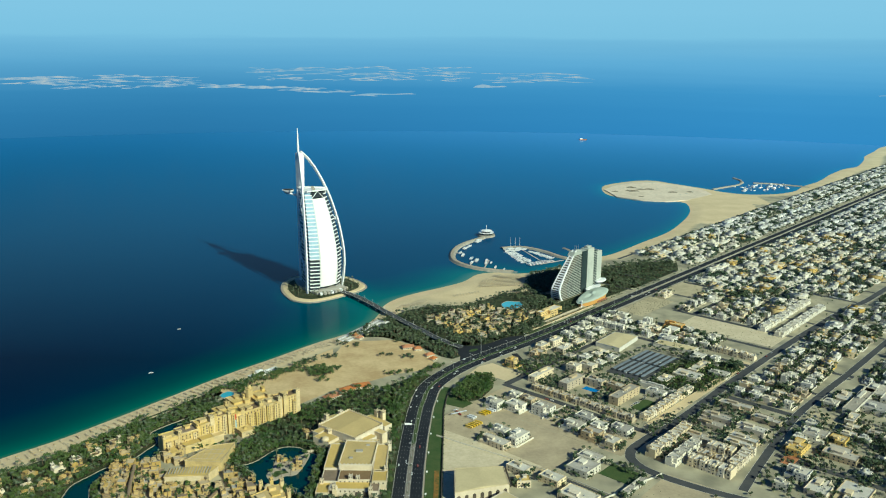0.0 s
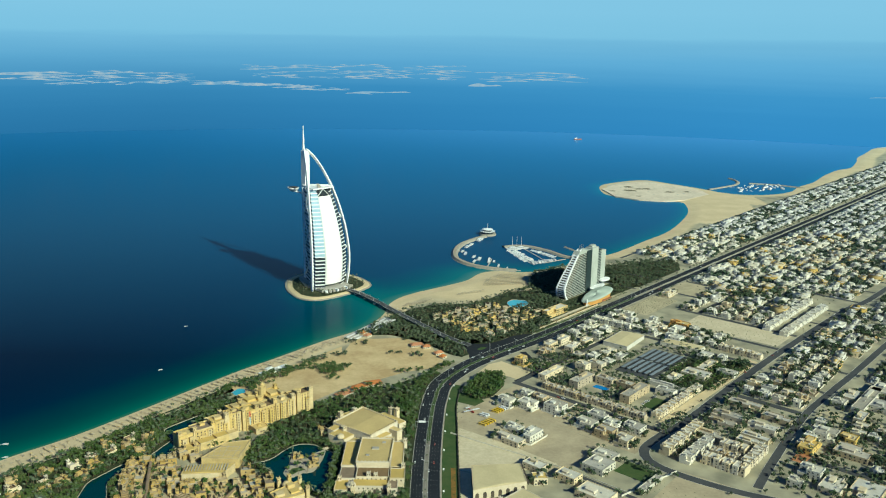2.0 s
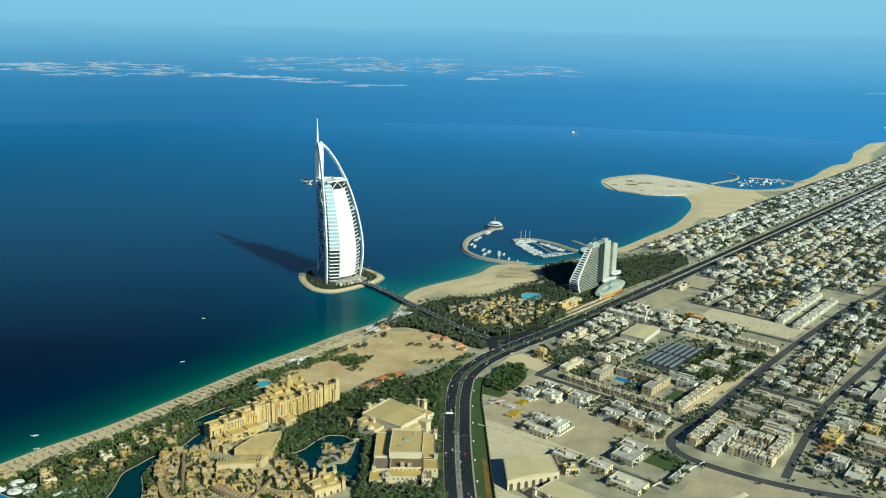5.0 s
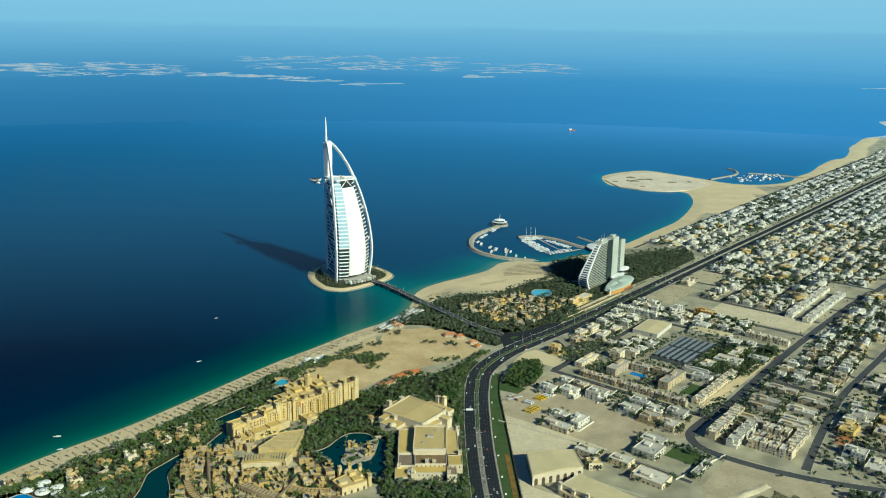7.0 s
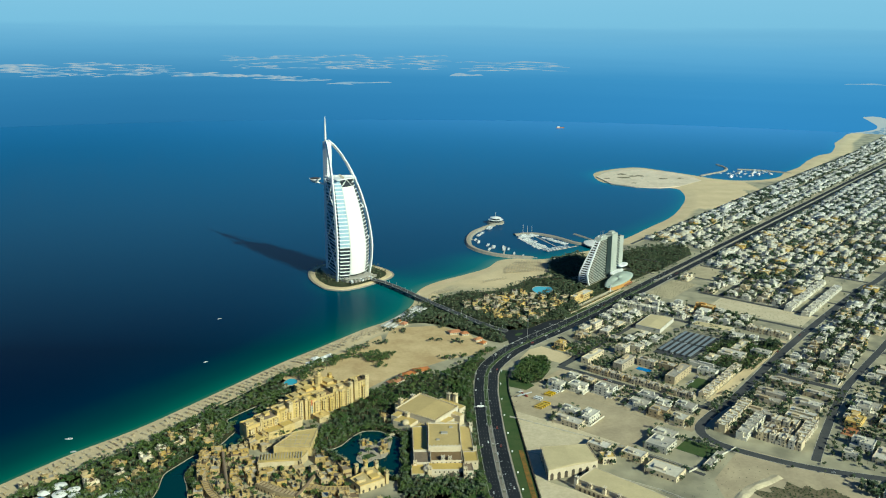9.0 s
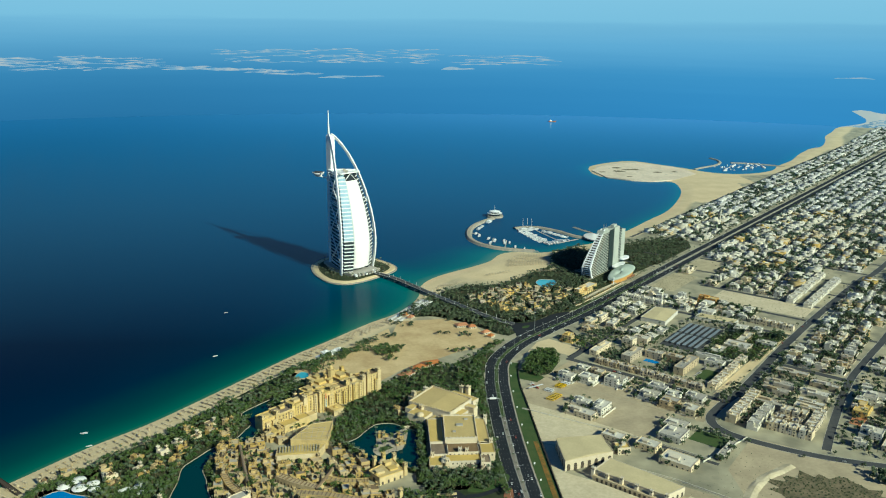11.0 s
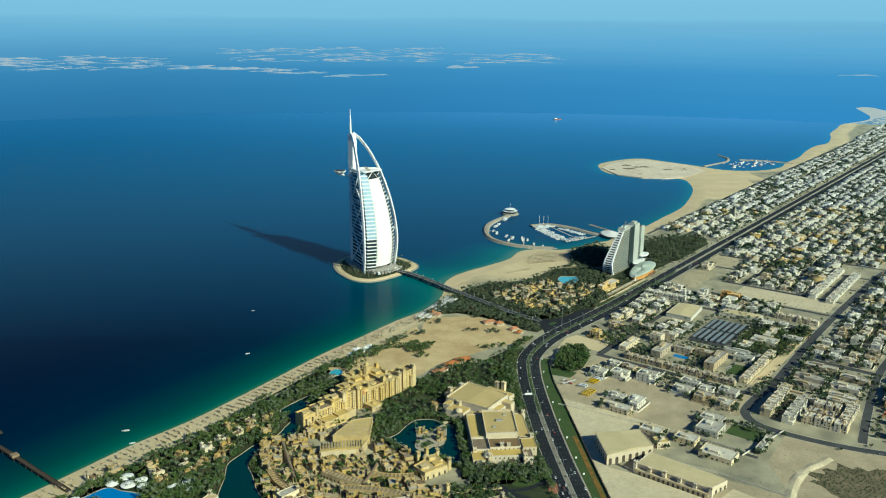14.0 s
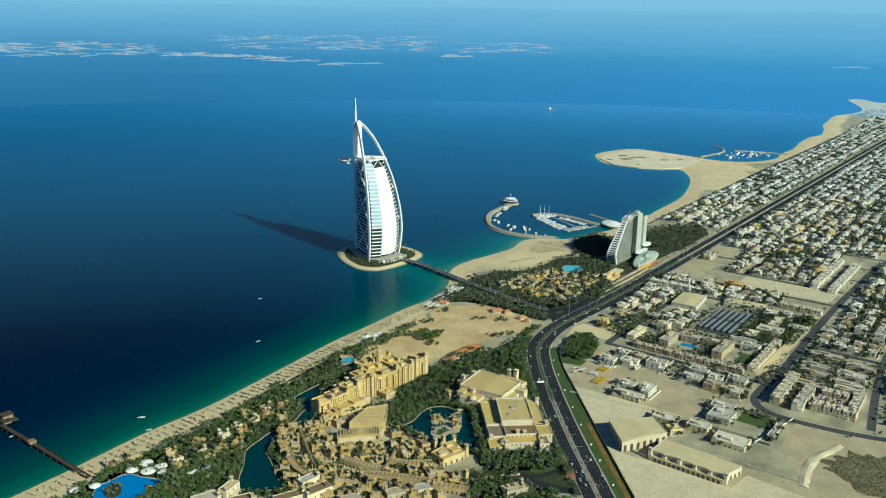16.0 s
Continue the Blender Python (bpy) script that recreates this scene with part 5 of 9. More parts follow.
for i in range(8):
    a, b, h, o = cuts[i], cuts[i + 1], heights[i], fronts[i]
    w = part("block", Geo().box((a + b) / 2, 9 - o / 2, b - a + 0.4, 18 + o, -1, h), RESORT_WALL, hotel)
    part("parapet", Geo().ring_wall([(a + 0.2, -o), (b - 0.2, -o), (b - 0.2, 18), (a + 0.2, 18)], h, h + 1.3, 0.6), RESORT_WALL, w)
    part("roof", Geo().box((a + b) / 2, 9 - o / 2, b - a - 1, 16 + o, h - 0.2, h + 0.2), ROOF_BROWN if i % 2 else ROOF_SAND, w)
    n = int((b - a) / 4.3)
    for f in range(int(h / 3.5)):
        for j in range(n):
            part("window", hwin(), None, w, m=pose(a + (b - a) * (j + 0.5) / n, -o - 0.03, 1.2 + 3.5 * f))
for i, (x, h, s) in enumerate(((1.5, 23, 4.5), (20, 24, 5), (62, 31, 5.5), (67, 31, 5.5), (86, 29, 5), (104, 30, 5), (132, 31, 5.5), (158, 30, 5), (166, 32, 5.5), (L - 2, 32, 6), (44, 26, 5))):
    g = Geo()
    wind_tower(g, x, 0.6 if i % 3 else 3, 0, h, s)
    part("wind_tower", g, [RESORT_WALL, SHADE], hotel)
part("banner", Geo().box(93, -1.75, 3.2, 0.3, 17, 24.6, bottom=True), RED_CLOTH, hotel, "red cloth banner")
part("banner", Geo().box(93, -1.70, 3.0, 0.2, 2, 17, bottom=True), surface("pale_blue_cloth", (0.35, 0.5, 0.55), None, 0.8, 4, 1), hotel, "pale blue cloth banner")
# projecting bays, roof rooms and cornices break up the long front
hr = random.Random(17)
for i in range(8):
    a, b, h, o = cuts[i], cuts[i + 1], heights[i], fronts[i]
    for k in range(2):
        x, w, d, t = a + (b - a) * (0.27 + 0.46 * k), hr.uniform(4.2, 6.0), hr.uniform(1.6, 3.4), h - hr.choice((-1.5, 0.8, 3.5, 7.0))
        bay = part("bay", Geo().box(x, -o - d / 2 + 0.3, w, d, -1, t), RESORT_WALL, hotel)
        part("bay_roof", Geo().box(x, -o - d / 2 + 0.3, w + 0.7, d + 0.6, t, t + 0.5, bottom=True), RESORT_WALL, bay)
        for f in range(int(t / 3.5)):
            part("bay_window", hwin(), None, bay, m=pose(x, -o - d + 0.27, 1.2 + 3.5 * f))
    room = part("roof_room", Geo().box((a + b) / 2 + hr.uniform(-3, 3), hr.uniform(7, 12), hr.uniform(6, 10), hr.uniform(4, 7), h, h + hr.uniform(2.6, 4.2)), RESORT_WALL, hotel)
    part("cornice", Geo().box((a + b) / 2, -o + 0.1, b - a - 0.4, 0.9, h + 1.3, h + 1.7, bottom=True), RESORT_WALL, hotel)
# its seaward wings, terraces and gatehouse
for x, y, sx, sy, h in ((150, 36, 26, 34, 21), (120, 40, 30, 24, 18), (92, 30, 22, 22, 20), (136, 62, 40, 20, 15), (60, 26, 24, 16, 15)):
    w = part("rear_wing", Geo().box(x, y, sx, sy, -1, h), RESORT_WALL, hotel)
    part("parapet", Geo().ring_wall([(x - sx / 2, y - sy / 2), (x + sx / 2, y - sy / 2), (x + sx / 2, y + sy / 2), (x - sx / 2, y + sy / 2)], h, h + 1.2, 0.5), RESORT_WALL, w)
    part("roof", Geo().box(x, y, sx - 1, sy - 1, h - 0.2, h + 0.2), ROOF_SAND, w)
    part("roof_room", Geo().box(x - sx * 0.1, y + sy * 0.05, sx * 0.4, sy * 0.45, h, h + 3.4), RESORT_WALL, w)
    part("roof_room", Geo().box(x + sx * 0.26, y - sy * 0.22, sx * 0.24, sy * 0.3, h, h + 5.0), RESORT_WALL, w)
    g = Geo()
    wind_tower(g, x + sx * 0.4, y + sy * 0.4, 0, h + 6, 4.5)
    part("wind_tower", g, [RESORT_WALL, SHADE], w)
for x, y, sx, sy, h in ((100, -14, 18, 16, 7), (30, -10, 22, 14, 9), (48, -12, 16, 12, 11), (8, -12, 14, 16, 7), (64, -8, 14, 10, 8)):
    w = part("terrace_wing", Geo().box(x, y, sx, sy, -1, h), RESORT_WALL, hotel)
    part("roof", Geo().box(x, y, sx - 1.2, sy - 1.2, h - 0.1, h + 0.3), ROOF_SAND, w)
    part("parapet", Geo().ring_wall([(x - sx / 2, y - sy / 2), (x + sx / 2, y - sy / 2), (x + sx / 2, y + sy / 2), (x - sx / 2, y + sy / 2)], h, h + 1.0, 0.5), RESORT_WALL, w)
part("rear_tower", Geo().loft([[(138 + r0 * math.cos(k * math.pi / 4), 44 + r0 * math.sin(k * math.pi / 4), z) for k in range(8)] for r0, z in ((5.2, 10), (5.2, 31), (5.8, 31.4), (5.8, 32.4), (3.2, 32.6), (3.0, 35), (0.3, 37.5))]), RESORT_WALL, hotel, "octagonal tower above the rear wings")
part("porch_dome", Geo().dome(100, -14, 7.2, 3.2, 3.0), RESORT_WALL, hotel)


def roofed_hall(name, quad, h, wall, roof, label, ridge=0.0, rim=1.2, arches=()):
    """A large hall over four corners, with a parapet, a plain roof and tall arched plates, dark as shaded openings, on
    the sides named.
    """
    t = thing(name, pose(0, 0, LAND), label, "hall")
    q = [tuple(p) for p in quad]
    if sum(q[i - 1][0] * q[i][1] - q[i][0] * q[i - 1][1] for i in range(4)) < 0:
        q = q[::-1]
    part("wall", Geo().prism(q, -1, h), wall, t)
    part("parapet", Geo().ring_wall(q, h, h + rim, 0.8), wall, t)
    c = (sum(p[0] for p in q) / 4, sum(p[1] for p in q) / 4)
    inner = [(c[0] + (p[0] - c[0]) * 0.965, c[1] + (p[1] - c[1]) * 0.965) for p in q]
    g = Geo()
    if ridge:
        a, b = ((Vector(inner[0]) + Vector(inner[1])) / 2, (Vector(inner[2]) + Vector(inner[3])) / 2)
        z0, z1 = h + 0.2, h + 0.2 + ridge
        i = [(*p, z0) for p in inner]
        ra, rb = (*a.lerp(b, 0.02), z1), (*b.lerp(a, 0.02), z1)
        g.face([i[1], i[2], rb, ra])
        g.face([i[3], i[0], ra, rb])
        g.face([i[0], i[1], ra])
        g.face([i[2], i[3], rb])
    else:
        g.prism(inner, h - 0.3, h + 0.25)
    part("roof", g, roof, t, "plain sand-coloured roof")
    for side, n, aw, ah in arches:
        a, b = Vector(q[side]), Vector(q[(side + 1) % 4])
        d = (b - a).normalized()
        for j in range(n):
            p = a.lerp(b, (j + 0.5) / n) + Vector((d.y, -d.x)) * 0.05
            o = [(-aw / 2, 0), (aw / 2, 0)] + [(aw / 2 * math.cos(k * math.pi / 6), ah - aw / 2 + aw / 2 * math.sin(k * math.pi / 6)) for k in range(7)]
            g = Geo()
            g.face([(x, 0, z) for x, z in o])
            g.face([(x, 0.5, z) for x, z in o][::-1])
            g.loft([[(x, 0, z) for x, z in o], [(x, 0.5, z) for x, z in o]], cap=False)
            part("arched_opening", g, SHADE, t, m=pose(p.x, p.y, 0.0, 0, 0, math.degrees(math.atan2(d.y, d.x))))
    return t


hall_a = roofed_hall("conference_hall", [(-163, 976), (-113, 940), (-82, 980), (-130, 1022)], 16, CREAM_WALL, ROOF_SAND, "large sand-coloured conference hall with plain hipped roof", 1.6, arches=((0, 7, 3.5, 8),))
for x, y, sx, sy, h, a in ((-150, 952, 26, 18, 12, -36), (-128, 936, 22, 14, 10, -36), (-160, 966, 10, 14, 14, -36), (-90, 1000, 12, 40, 12, 45), (-150, 1010, 30, 8, 12, 45), (-100, 950, 26, 9, 11, 50), (-86, 968, 9, 20, 13, 50)):
    w = part("annex", Geo().box(x, y, sx, sy, -1, h, a), CREAM_WALL, hall_a)
    part("parapet", Geo().box(x, y, sx + 0.5, sy + 0.5, h, h + 0.35, a, bottom=True), CREAM_WALL, w)
    part("roof", Geo().box(x, y, sx - 1.2, sy - 1.2, h + 0.2, h + 0.5, a), ROOF_SAND, w)
for x, y, h in ((-84, 1004, 24), (-92, 1010, 22), (-148, 962, 18), (-156, 1000, 20), (-140, 1014, 19), (-106, 938, 15)):
    g = Geo()
    wind_tower(g, x, y, 0, h, 5, 45)
    part("wind_tower", g, [CREAM_WALL, SHADE], hall_a)
part("dome", Geo().dome(-150, 944, 12.3, 5, 4.5), CREAM_WALL, hall_a, "pale plaster dome")
hall_b = roofed_hall("conference_hall", [(-124, 872), (-86, 872), (-84, 930), (-122, 932)], 17, CREAM_WALL, ROOF_SAND, "large sand-coloured conference hall stepped down to its arched porch")
for i, (x, y, sx, sy, h) in enumerate(((-133, 905, 17, 60, 11), (-132, 862, 18, 26, 9), (-78, 900, 14, 66, 12), (-76, 858, 16, 26, 12), (-104, 860, 36, 22, 11), (-104, 842, 42, 16, 8), (-137, 838, 14, 22, 7), (-80, 838, 10, 20, 9), (-104, 942, 40, 14, 10))):
    w = part("annex", Geo().box(x, y, sx, sy, -1, h), CREAM_WALL, hall_b)
    part("parapet", Geo().ring_wall([(x - sx / 2, y - sy / 2), (x + sx / 2, y - sy / 2), (x + sx / 2, y + sy / 2), (x - sx / 2, y + sy / 2)], h, h + 1.0, 0.6), CREAM_WALL, w)
    part("roof", Geo().box(x, y, sx - 1.4, sy - 1.4, h - 0.1, h + 0.3), (ROOF_SAND, ROOF_BROWN, ROOF_SAND)[i % 3], w)
    for k in range(int(sx / 5)):
        part("window", hwin(), None, w, m=pose(x - sx / 2 + (k + 0.5) * 5, y - sy / 2 - 0.04, h - 3.4))
for x, y, h in ((-140, 848, 12), (-124, 832, 13), (-84, 830, 13), (-70, 870, 17), (-70, 930, 18), (-108, 851, 16), (-100, 851, 15)):
    g = Geo()
    wind_tower(g, x, y, 0, h, 4.2)
    part("wind_tower", g, [CREAM_WALL, SHADE], hall_b)
part("dome", Geo().dome(-126, 836, 8.2, 5.5, 4.5), CREAM_WALL, hall_b, "pale plaster dome")
def merlons(owner, q, z, step, wall):
    """Stepped merlons along a parapet, one part a side."""
    for i in range(len(q)):
        a, b = Vector(q[i]), Vector(q[(i + 1) % len(q)])
        n = max(2, int((b - a).length / step))
        g = Geo()
        for j in range(n):
            p = a.lerp(b, (j + 0.5) / n)
            t = math.degrees(math.atan2(b.y - a.y, b.x - a.x))
            g.box(p.x, p.y, step * 0.5, 0.82, z, z + 0.7, t)
            g.box(p.x, p.y, step * 0.24, 0.80, z + 0.7, z + 1.2, t)
        part("crenellation", g, wall, owner)


merlons(hall_a, [(-163, 976), (-113, 940), (-82, 980), (-130, 1022)], 17.2, 4.0, CREAM_WALL)
merlons(hall_b, [(-124, 872), (-86, 872), (-84, 930), (-122, 932)], 18.2, 4.0, CREAM_WALL)
for x, y, s, z in ((-104, 905, 8, 17.2), (-112, 888, 4, 17.2), (-95, 920, 4, 17.2)):
    part("roof_plant", Geo().box(x, y, s, s * 0.6, z, z + 1.6), ROOF_GREY, hall_b, "grey roof plant")
for x in (-98, -89):
    part("arch", Geo().box(x, 833.4, 6.2, 1.0, 0, 4.8, bottom=True), SHADE, hall_b)

# covered market halls in the village
atrium = roofed_hall("fan_roofed_hall", [(-305, 888), (-262, 886), (-258, 934), (-284, 926)], 12, RESORT_WALL, ROOF_SAND, "fan-shaped sand-coloured hall with ribbed roof", 0.0, 0.8)
for k in range(7):
    part("roof_rib", Geo().box(-300 + 6.4 * k, 905, 0.5, 30, 12.25, 12.5, 8 - 3 * k, bottom=True), TAN_WALL, atrium)
for k in range(3):
    part("roof_rib", Geo().box(-280, 894 + 11 * k, 40 - 6 * k, 0.5, 12.25, 12.55, 4, bottom=True), TAN_WALL, atrium)
souk = roofed_hall("covered_market", [(-318, 853), (-272, 857), (-264, 880), (-318, 872)], 10, RESORT_WALL, ROOF_SAND, "long market hall with slatted grey roof and pale gable wall", 2.0, 0.6)
for k in range(15):
    part("roof_slat", Geo().box(-315 + 3.2 * k, 865 + 0.25 * k, 0.6, 14, 11.2, 12.3, 4, bottom=True), ROOF_GREY, souk)
part("white_gable", Geo().box(-297, 854.2, 40, 0.5, 5, 10.5, 5, bottom=True), CREAM_WALL, souk, "pale side wall")


def covered_lane(pts, w, z, label):
    t = thing("covered_lane", pose(0, 0, LAND), label, "roofed lane", "roofed lanes of the village")
    line = smooth_line(pts, 6)
    rings = []
    for i, p in enumerate(line):
        d = (line[min(i + 1, len(line) - 1)] - line[max(i - 1, 0)]).normalized()
        n = Vector((d.y, -d.x))
        rings.append([(*(p + n * w * math.cos(a)), z + 1.6 * math.sin(a)) for a in np.linspace(0, math.pi, 7)])
    part("vault", Geo().loft(rings, closed=False, cap=False), ROOF_BROWN, t, "brown-grey vaulted roof")
    g = Geo()
    strip(g, line, -w, -w + 0.5, -1, z)
    strip(g, line, w - 0.5, w, -1, z)
    part("wall", g, RESORT_WALL, t)


covered_lane([(-364, 888), (-353, 845), (-342, 804)], 1.9, 6, "long lane under a brown-grey vaulted roof")
covered_lane([(-250, 840), (-258, 812), (-268, 786)], 1.9, 6, "short lane under a brown-grey vaulted roof")

gate = roofed_hall("domed_gatehouse", [(-212, 816), (-200, 800), (-174, 816), (-186, 842)], 9, RESORT_WALL, ROOF_SAND, "sand-coloured gatehouse with dome and towers by the lagoon", 0.0, 1.0, arches=((0, 1, 5, 6), (1, 4, 2.5, 4)))
part("dome", Geo().dome(-197, 834, 9.2, 4.6, 4.6), RESORT_WALL, gate, "pale plaster dome")
for x, y, sx, h in ((-200, 812, 9, 12), (-186, 820, 10, 11), (-192, 830, 8, 13)):
    part("roof_room", Geo().box(x, y, sx, sx * 0.8, 8, h, 30), RESORT_WALL, gate)
for x, y in ((-203, 808), (-181, 826)):
    part("small_dome", Geo().dome(x, y, 9.2, 2.6, 2.6), RESORT_WALL, gate)
for x, y in ((-206, 838), (-196, 846), (-184, 844), (-172, 822), (-178, 768)):
    g = Geo()
    wind_tower(g, x, y, 0, 15, 4, 30)
    part("wind_tower", g, [RESORT_WALL, SHADE], gate)
g = Geo()
strip(g, [Vector((-172, 768)), Vector((-150, 776)), Vector((-118, 778))], -0.5, 0.5, 2, 5.5)
tagged(part("garden_wall", g, RESORT_WALL), "crenellated sand-coloured garden wall", "wall", kind="structure")

# the village itself
VILLAGE = [(-388, 862), (-378, 806), (-350, 752), (-290, 735), (-215, 735), (-176, 760), (-212, 800), (-216, 845), (-240, 870), (-255, 852), (-322, 848), (-326, 886), (-372, 900)]
LANES = smooth_line([(-364, 888), (-353, 845), (-342, 804)], 4) + smooth_line([(-250, 840), (-258, 812), (-268, 786)], 4)
patch("village_paving", VILLAGE, LOT_DARK, "sand-coloured paving of the village lanes", "paving", LAND + 0.04)


def village_house(x, y, a, w, d, h, seed):
    """A village house in several steps: a main block, a lower wing, a roof room, dark plates painted as the arcade's
    shade, a wind tower, pergola or dome on the terrace.
    """
    r = random.Random(seed)
    t = thing("village_house", pose(x, y, LAND, 0, 0, a), "stepped sand-coloured village house" + (" with wind tower" if seed % 3 else " with roof terrace"), "house", "houses of the resort village")
    rect = lambda x0, x1, y0, y1: [(x0, y0), (x1, y0), (x1, y1), (x0, y1)]
    k = r.choice((-1, 1))
    cut = w * r.uniform(0.08, 0.22) * k
    x0, x1 = (-w / 2, cut) if k > 0 else (cut, w / 2)
    lo = h * r.uniform(0.5, 0.72)
    part("body", Geo().walled_body(rect(x0, x1, -d / 2, d / 2), -1, h, 0.8, 0.4), VILLAGE_WALL, t)
    part("roof", Geo().box((x0 + x1) / 2, 0, x1 - x0 - 0.8, d - 0.8, h - 0.2, h + 0.14), r.choice((ROOF_SAND, TAN_WALL, TAN_WALL, ROOF_GREY, ROOF_BROWN)), t)
    y0, y1 = -d / 2 - r.uniform(-1.5, 2.5), d / 2 - r.uniform(0, 2.5)
    u0, u1 = (cut - 0.3, w / 2) if k > 0 else (-w / 2, cut + 0.3)
    part("low_wing", Geo().walled_body(rect(u0, u1, y0, y1), -1, lo, 0.7, 0.35), VILLAGE_WALL, t)
    part("terrace", Geo().box((u0 + u1) / 2, (y0 + y1) / 2, u1 - u0 - 0.7, y1 - y0 - 0.7, lo - 0.2, lo + 0.12), r.choice((ROOF_SAND, TAN_WALL, ROOF_SAND, ROOF_BROWN)), t)
    if seed % 3 != 2:
        mx = (x0 + x1) / 2 + r.uniform(-0.8, 0.8)
        part("roof_room", Geo().walled_body(rect(mx - (x1 - x0) * 0.3, mx + (x1 - x0) * 0.25, 0.2, d * 0.42), h - 0.2, h + r.uniform(2.2, 3.0), 0.5, 0.3), VILLAGE_WALL, t)
    if seed % 3:
        g = Geo()
        wind_tower(g, (x0 if k > 0 else x1) + k * 1.5, r.choice((-1, 1)) * (d / 2 - 1.5), 0, h + r.uniform(3.0, 5.5), r.uniform(2.6, 3.4))
        part("wind_tower", g, [VILLAGE_WALL, SHADE], t)
    elif seed % 2:
        part("dome", Geo().dome((x0 + x1) / 2, -d * 0.2, h + 0.1, 1.9, 1.9, 10, 3), VILLAGE_WALL, t)
    n = max(2, int((x1 - x0) / 3.2))
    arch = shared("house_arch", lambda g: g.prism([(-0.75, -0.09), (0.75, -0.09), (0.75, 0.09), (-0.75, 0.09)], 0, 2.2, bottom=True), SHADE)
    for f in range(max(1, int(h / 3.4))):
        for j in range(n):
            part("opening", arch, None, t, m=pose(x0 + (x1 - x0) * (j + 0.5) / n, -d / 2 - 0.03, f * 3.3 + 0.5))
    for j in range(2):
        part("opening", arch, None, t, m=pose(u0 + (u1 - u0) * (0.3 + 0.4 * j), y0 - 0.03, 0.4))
    if seed % 4 == 1:
        g = Geo()
        for j in range(7):
            g.box(u0 + 0.6 + (u1 - u0 - 1.2) * j / 6, (y0 + y1) / 2, 0.22, (y1 - y0) * 0.7, lo + 2.2, lo + 2.4, bottom=True)
        for q in (-0.33, 0.33):
            g.box((u0 + u1) / 2, (y0 + y1) / 2 + q * (y1 - y0), u1 - u0 - 0.8, 0.25, lo + 1.95, lo + 2.2, bottom=True)
            for p in (u0 + 0.6, u1 - 0.6):
                g.box(p, (y0 + y1) / 2 + q * (y1 - y0), 0.25, 0.25, lo, lo + 2.0)
        part("pergola", g, WOOD, t, "dark timber pergola")


def arcade_row(pts, w, h, roof, label):
    """A long curved market row: two walls, a parapet, a slatted roof and dark plates along its front, painted as the
    arcade's shade.
    """
    t = thing("market_row", pose(0, 0, LAND), label, "market building", "market rows of the village")
    line = smooth_line(pts, 4.0)
    g = Geo()
    strip(g, line, -w / 2, w / 2, -1, h)
    part("body", g, VILLAGE_WALL, t)
    for o in (-w / 2, w / 2 - 0.5):
        g = Geo()
        strip(g, line, o, o + 0.5, h - 0.1, h + 1.0)
        part("parapet", g, VILLAGE_WALL, t)
    for i in range(len(line) - 1):
        p = line[i].lerp(line[i + 1], 0.5)
        a = math.degrees(math.atan2(line[i + 1].y - line[i].y, line[i + 1].x - line[i].x))
        part("roof_slat", shared("market_slat", lambda g: g.box(0, 0, 1.1, 1.0, 0, 0.45, bottom=True), roof), None, t, m=Matrix.LocRotScale((p.x, p.y, h + 0.05), Euler((0, 0, radians(a))), (1.0, w - 1.4, 1.0)))
        q = shifted([line[i], line[i + 1]], w / 2 + 0.03)[0].lerp(shifted([line[i], line[i + 1]], w / 2 + 0.03)[1], 0.5)
        part("opening", shared("market_arch", lambda g: g.prism([(-1.0, -0.09), (1.0, -0.09), (1.0, 0.09), (-1.0, 0.09)], 0, 3.0, bottom=True), SHADE), None, t, m=pose(q.x, q.y, 0.3, 0, 0, a))
    g = Geo()
    wind_tower(g, line[0].x, line[0].y, 0, h + 6, 3.6, 20)
    part("wind_tower", g, [VILLAGE_WALL, SHADE], t)
    return line


ROWS = []
for pts, w, h, roof in (([(-312, 818), (-290, 802), (-268, 791)], 9, 6.4, ROOF_BROWN), ([(-262, 810), (-236, 802), (-212, 802)], 9, 5.8, ROOF_GREY), ([(-290, 781), (-254, 774), (-218, 761)], 10, 6.8, TAN_WALL), ([(-214, 756), (-196, 750), (-180, 744)], 9, 6.0, ROOF_BROWN),
                        ([(-372, 826), (-360, 800), (-344, 780)], 8, 5.6, ROOF_GREY)):
    ROWS += arcade_row(pts, w, h, roof, "long sand-coloured market row with arcade and slatted roof")
vill = [p for p in spread_in(VILLAGE, 13.2, 4000, seed=3) if far_from(LANES, p, 7.0) and far_from(ROWS, p, 9.0)]
for i, (x, y) in enumerate(vill):
    r = random.Random(900 + i)
    lean = 10 + 16 * math.sin(x * 0.02 + 1.0) * math.cos(y * 0.03)        # the lanes curve
    village_house(x, y, lean + r.choice((0, 0, 0, 90)) + r.uniform(-5, 5), r.uniform(12, 18), r.uniform(8.5, 12), r.uniform(4.4, 7.8), i)
# quay houses between canal, hotel and village
for i, (x, y, a) in enumerate(((-334, 912, 40), (-318, 904, 30), (-342, 896, 20), (-322, 930, 40), (-380, 862, 70), (-384, 884, 60), (-376, 838, 80), (-250, 872, 10), (-176, 975, 40), (-199, 912, 12), (-176, 908, 12), (-178, 892, 20))):
    resort_house(x, y, a, 11 if i < 9 else 8, 9 if i < 9 else 7, 7.5 if i < 9 else 4.2, 300 + i, label="sand-coloured quay house with terrace and wind tower")
